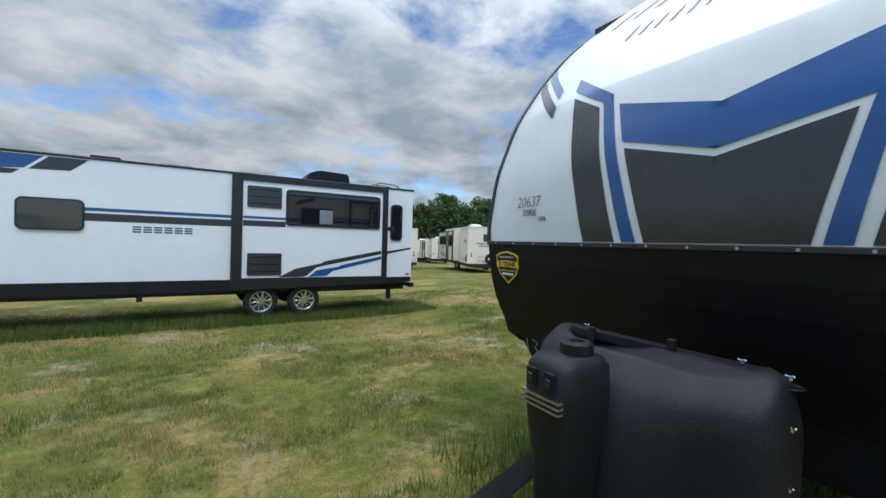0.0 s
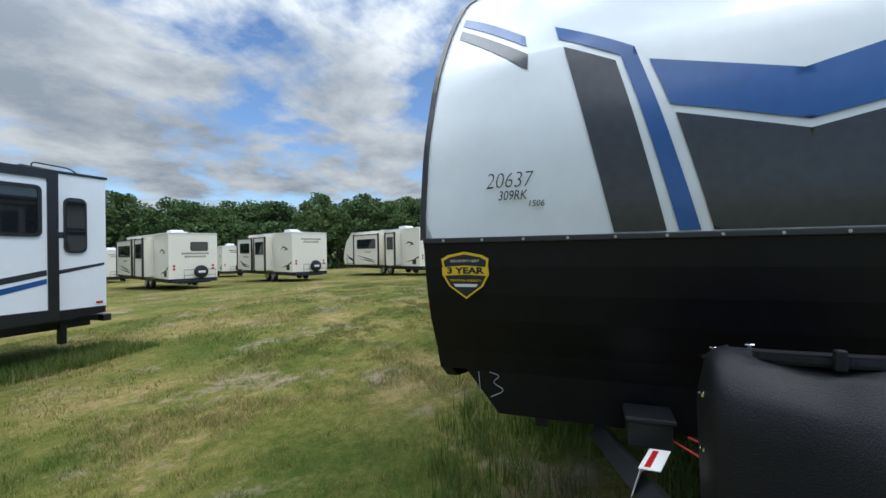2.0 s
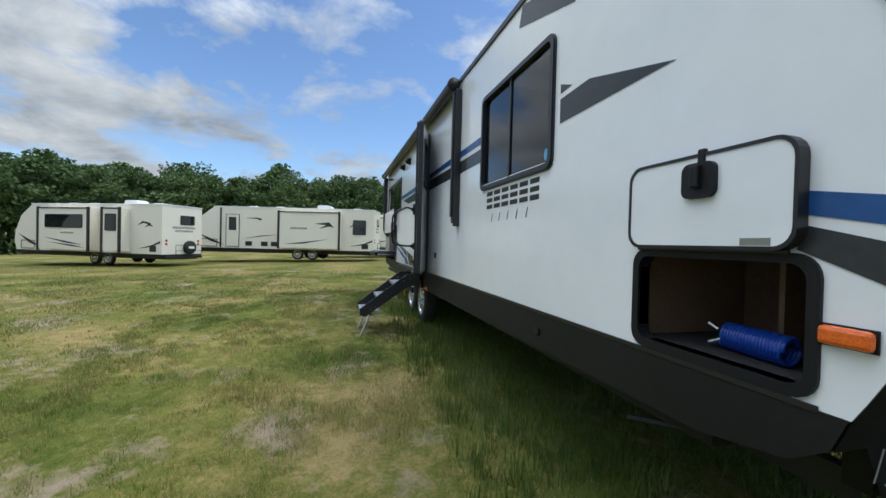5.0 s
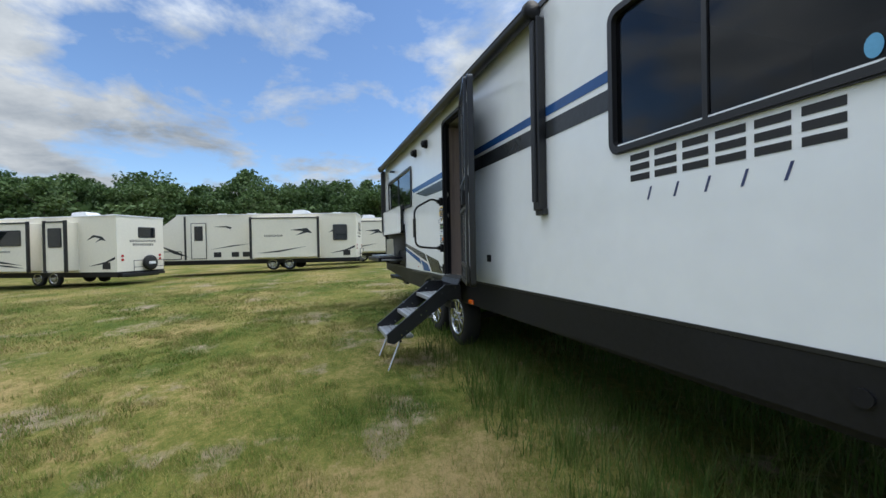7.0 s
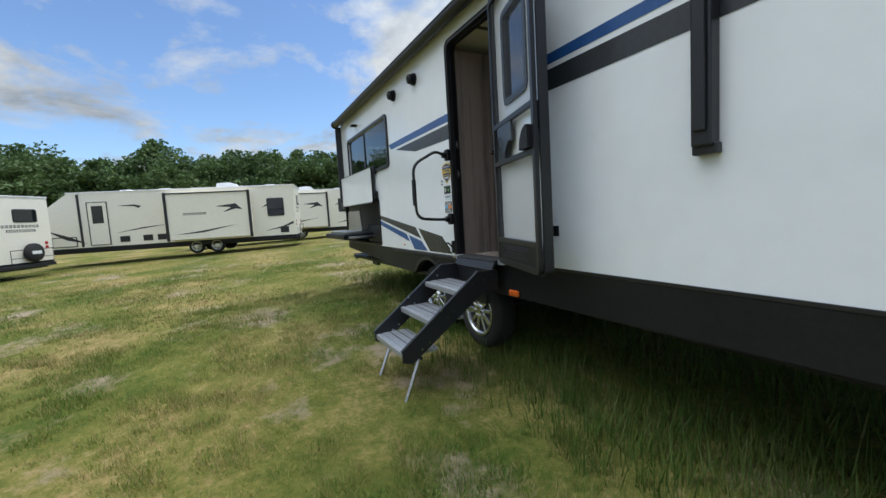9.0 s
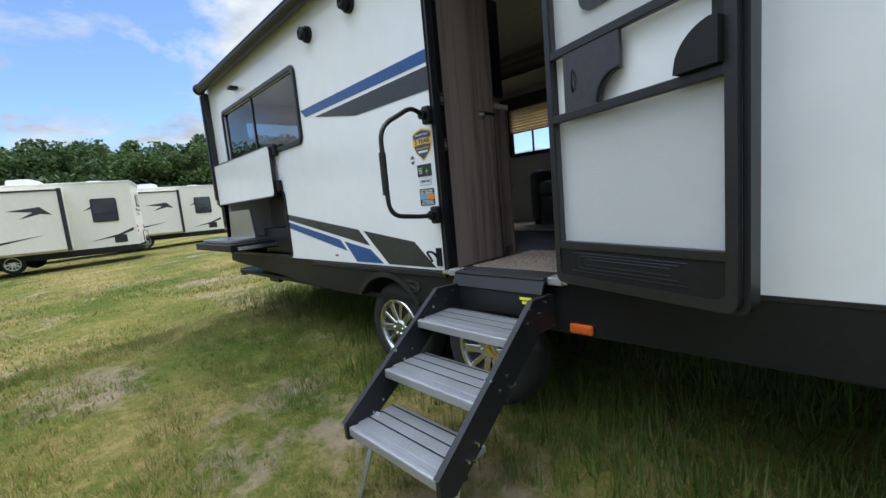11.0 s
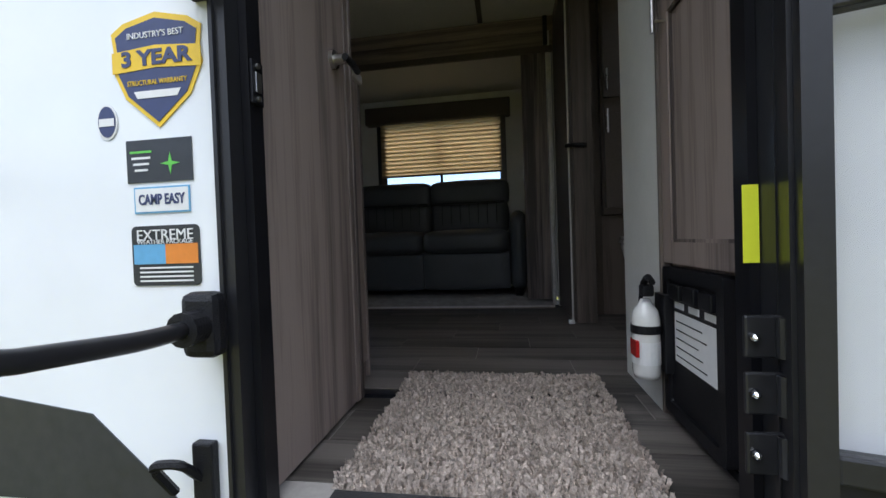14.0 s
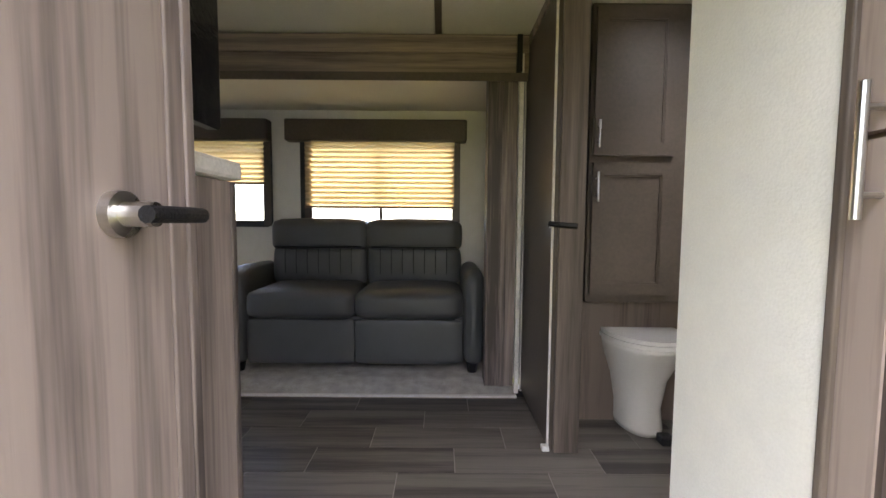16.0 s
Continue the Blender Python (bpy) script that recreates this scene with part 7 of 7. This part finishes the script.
# ---- trees ----
def tree_mesh(seed, h):
    """Tapered trunk with limbs, and a crown of many small leaf cards gathered in uneven clumps."""
    rnd = random.Random(seed)
    bm = bmesh.new()
    limbs = []
    trunk = [(0, 0, -0.3)]
    x = y = 0.0
    for k in range(1, 7):
        x, y = x + rnd.uniform(-0.15, 0.15), y + rnd.uniform(-0.15, 0.15)
        trunk.append((x, y, h * 0.13 * k))
    for a, b, r in zip(trunk, trunk[1:], (0.24, 0.20, 0.17, 0.14, 0.10, 0.06)):
        cyl(a, b, r, 7, bm, r * 0.84)
    for k in range(11):
        z = h * rnd.uniform(0.28, 0.75)
        a = rnd.uniform(0, 6.28)
        ln = h * rnd.uniform(0.14, 0.27) * (1.15 - z / h * 0.5)
        base = Vector((x * z / h, y * z / h, z))
        tip = base + Vector((math.cos(a) * ln, math.sin(a) * ln, ln * rnd.uniform(0.3, 0.9)))
        cyl(base, tip, 0.07, 5, bm, 0.02)
        limbs.append(tip)
    tm = bm_mesh(bm)
    clumps = [(p, h * rnd.uniform(0.10, 0.17)) for p in limbs]
    for k in range(9):
        z = h * rnd.uniform(0.45, 0.97)
        rr2 = h * 0.24 * math.sqrt(max(0.05, 1 - ((z / h - 0.6) / 0.42) ** 2))
        a = rnd.uniform(0, 6.28)
        clumps.append((Vector((math.cos(a) * rr2 * rnd.random(), math.sin(a) * rr2 * rnd.random(), z)), h * rnd.uniform(0.08, 0.15)))
    verts, faces = [], []
    for c, r in clumps:
        for _ in range(150):
            d = Vector((rnd.gauss(0, 1), rnd.gauss(0, 1), rnd.gauss(0, 1))).normalized() * r * rnd.random() ** 0.4
            p = c + Vector((d.x, d.y, d.z * 0.75))
            s = rnd.uniform(0.12, 0.30)
            u = Vector((rnd.gauss(0, 1), rnd.gauss(0, 1), rnd.gauss(0, 0.6))).normalized() * s
            v = u.cross(Vector((rnd.gauss(0, 1), rnd.gauss(0, 1), rnd.gauss(0, 1)))).normalized() * s * 0.7
            i = len(verts)
            verts += [p - u, p - v * 0.8, p + u, p + v]
            faces.append((i, i + 1, i + 2, i + 3))
    lm = bpy.data.meshes.new("crown")
    lm.from_pydata([tuple(v) for v in verts], [], faces)
    return tm, lm


def build_trees():
    kinds = [tree_mesh(s, h) for s, h in ((1, 10.5), (2, 11.5), (3, 9.5), (4, 11.2), (5, 10.0))]
    protos = []
    for tm, lm in kinds:
        t = thing("tree", (0, 0, 0), "broad-leaved green tree in the wood at the field's edge", "tree", "wood at the field's edge")
        link("trunk", tm, BARK, t)
        link("crown", lm, LEAF, t)
        protos.append(t)
    rnd = random.Random(8)
    used = set()
    for row, (dist, step) in enumerate(((59, 2.9), (62, 2.8), (66, 3.0), (70, 3.2))):
        a = -30.0
        while a < 128:
            d = dist + rnd.uniform(-2, 2) + 12 * clampf((a - 40) / 40, 0, 1)
            x, y = 4 + d * math.cos(radians(a)), 3 + d * math.sin(radians(a))
            s = rnd.uniform(0.84, 1.02) * (0.97 + 0.04 * row)
            k = rnd.randrange(5)
            m = Matrix.Translation((x, y, ground_z(x, y))) @ Matrix.Rotation(rnd.uniform(0, 6.28), 4, "Z") @ Matrix.Diagonal((s, s, s * rnd.uniform(0.9, 1.1), 1))
            if k not in used:
                used.add(k)
                protos[k].matrix_basis = m
            else:
                c = copy_thing(protos[k], Matrix.Identity(4))
                c.matrix_basis = m
            a += step * rnd.uniform(0.75, 1.25) * 57.3 / d
    # undergrowth below the crowns
    verts, faces = [], []
    for _ in range(70000):
        a = rnd.uniform(-32, 130)
        d = rnd.uniform(56, 64) + 12 * clampf((a - 40) / 40, 0, 1)
        x, y = 4 + d * math.cos(radians(a)), 3 + d * math.sin(radians(a))
        z = ground_z(x, y) + rnd.random() ** 1.2 * 7.0
        p = Vector((x, y, z))
        s = rnd.uniform(0.18, 0.4)
        u = Vector((rnd.gauss(0, 1), rnd.gauss(0, 1), rnd.gauss(0, 0.6))).normalized() * s
        v = u.cross(Vector((rnd.gauss(0, 1), rnd.gauss(0, 1), rnd.gauss(0, 1)))).normalized() * s * 0.7
        i = len(verts)
        verts += [tuple(p - u), tuple(p - v * 0.8), tuple(p + u), tuple(p + v)]
        faces.append((i, i + 1, i + 2, i + 3))
    me = bpy.data.meshes.new("undergrowth")
    me.from_pydata(verts, [], faces)
    tagged(link("undergrowth", me, LEAF), "dense dark green undergrowth along the wood's edge", "bushes", kind="stuff")


build_trees()


# ---- grass ----
def blades(name, pts, heights, width, material, label, seed, bend=0.5):
    """Single-blade triangles bent at random; pts is an array of (x, y)."""
    g = np.random.default_rng(seed)
    n = len(pts)
    z = np.array([ground_z(a, b) for a, b in pts]) - 0.02
    a = g.uniform(0, 2 * np.pi, n)
    w = width * g.uniform(0.6, 1.4, n)
    lean_ = heights * bend * g.uniform(-1, 1, n)
    b = a + np.pi / 2 + g.uniform(-0.6, 0.6, n)
    v = np.zeros((n, 3, 3))
    v[:, 0] = np.stack([pts[:, 0] - np.cos(a) * w, pts[:, 1] - np.sin(a) * w, z], 1)
    v[:, 1] = np.stack([pts[:, 0] + np.cos(a) * w, pts[:, 1] + np.sin(a) * w, z], 1)
    v[:, 2] = np.stack([pts[:, 0] + np.cos(b) * lean_, pts[:, 1] + np.sin(b) * lean_, z + heights], 1)
    me = bpy.data.meshes.new(name)
    me.vertices.add(3 * n)
    me.vertices.foreach_set("co", v.reshape(-1).astype(np.float32))
    me.loops.add(3 * n)
    me.loops.foreach_set("vertex_index", np.arange(3 * n, dtype=np.int32))
    me.polygons.add(n)
    me.polygons.foreach_set("loop_start", np.arange(0, 3 * n, 3, dtype=np.int32))
    me.update(calc_edges=True)
    return tagged(link(name, me, material), label, "grass", kind="stuff")


def build_grass():
    g = np.random.default_rng(3)

    def field(n, x0, x1, y0, y1):
        return np.stack([g.uniform(x0, x1, n), g.uniform(y0, y1, n)], 1)

    def value_noise(p, freq, seed):
        t = np.random.default_rng(seed).uniform(0, 1, (64, 64))
        q = p * freq
        i = np.floor(q).astype(int)
        f = q - i
        f = f * f * (3 - 2 * f)
        a, b, c, d = i[:, 0] % 64, i[:, 1] % 64, (i[:, 0] + 1) % 64, (i[:, 1] + 1) % 64
        return (t[a, b] * (1 - f[:, 0]) + t[c, b] * f[:, 0]) * (1 - f[:, 1]) + (t[a, d] * (1 - f[:, 0]) + t[c, d] * f[:, 0]) * f[:, 1]

    def tufts(p):
        return 0.4 * value_noise(p, 9.0, 5) + 0.35 * value_noise(p, 4.1, 6) + 0.25 * value_noise(p, 1.1, 7)

    def thin(p, power=1.0, bias=0.0):
        """Grass stands in clumps, with thinner turf between."""
        return p[g.uniform(0, 1, len(p)) < np.clip((tufts(p) - 0.30) * 2.4 * power + bias, 0.04, 1)]

    def tall(p, low, high):
        return (low + (high - low) * g.uniform(0, 1, len(p)) ** 1.6) * (0.45 + 1.25 * np.clip(tufts(p) - 0.2, 0, 1))
    near = thin(field(560000, -1.0, 12.0, 1.6, 6.6), 1.2, 0.0)
    blades("grass", near, tall(near, 0.02, 0.085), 0.0034, BLADE, "short mown grass, green and straw-coloured", 11, 1.0)
    mid = thin(field(240000, -5.0, 19.0, 5.5, 13.0), 1.2, 0.15)
    blades("grass", mid, tall(mid, 0.03, 0.09), 0.006, BLADE, "short mown grass, green and straw-coloured", 12, 0.9)
    start = thin(field(180000, -6.0, 1.2, 0.6, 6.5), 1.4, 0.05)
    blades("grass", start, tall(start, 0.02, 0.085), 0.0045, BLADE, "short mown grass, green and straw-coloured", 20, 0.9)
    rear = thin(field(60000, 11.5, 19.0, -3.0, 6.0), 1.2, 0.15)
    blades("grass", rear, tall(rear, 0.03, 0.09), 0.006, BLADE, "short mown grass, green and straw-coloured", 13, 0.9)
    far = field(120000, 10.0, 34.0, -4.0, 34.0)
    blades("grass", far, g.uniform(0.03, 0.06, len(far)), 0.014, BLADE, "short mown grass of the farther field", 14, 0.9)
    under = field(34000, 1.5, 12.6, 1.2, 2.9)
    edge = np.where(under[:, 0] > 8.9, 1.55, 2.05)
    under = under[g.uniform(0, 1, len(under)) < np.clip(1.25 - np.abs(under[:, 1] - edge) / 0.62, 0, 1) * np.clip(2.2 * tufts(under) - 0.35, 0.1, 1)]
    blades("tall_grass", under, g.uniform(0.06, 0.26, len(under)), 0.0042, WEED, "tall unmown grass and weeds beneath the trailer", 15, 0.8)
    shade = field(14000, -0.2, 12.2, -0.2, 1.3)
    blades("tall_grass", shade, g.uniform(0.10, 0.28, len(shade)), 0.006, WEED, "tall unmown grass in the shade beneath the trailer", 16, 0.8)
    nb = field(26000, -5.8, 5.2, 8.9, 10.4)
    blades("tall_grass", nb, g.uniform(0.08, 0.22, len(nb)), 0.006, WEED, "tall grass beneath the white trailer", 17, 0.8)
    off = thin(field(60000, -1.0, 8.0, -4.0, 0.2), 1.3, 0.1)
    blades("grass", off, g.uniform(0.03, 0.09, len(off)), 0.005, BLADE, "short grass on the far side of the trailer", 31, 0.9)
    nose = field(16000, 0.1, 2.4, -0.5, 2.4)
    blades("grass", nose, g.uniform(0.05, 0.14, len(nose)), 0.004, WEED, "grass round the trailer's tongue", 18, 0.9)
    tuft = field(34, 2.6, 9.0, 2.25, 2.85)
    allp = np.concatenate([c + g.normal(0, 0.05, (34, 2)) for c in tuft])
    blades("tall_grass", allp, g.uniform(0.07, 0.24, len(allp)), 0.005, WEED, "tufts of tall weeds along the trailer", 19, 0.6)


build_grass()


# ---- floor planks, one by one ----
def build_planks():
    rnd = random.Random(4)
    base = bmesh.new()
    box(-0.3035, 0.3035, -0.0885, 0.0885, 0, 0.003, 0, base)
    me = bm_mesh(base)
    me.materials.append(PLANK)
    y, row = 0.125, 0
    while y < 2.2:
        x = 5.75 + (row * 0.233) % 0.61
        while x < 9.3:
            ob = new("plank", me)
            ob.parent = FLOOR
            ob.matrix_basis = Matrix.Translation((x, y, 0.9642))
            x += 0.610
        y += 0.180
        row += 1
    part("plank_joint", box(5.3, 9.6, 0.037, 2.275, 0.9625, 0.9655), GROUT, FLOOR, "pale joint between planks")


build_planks()
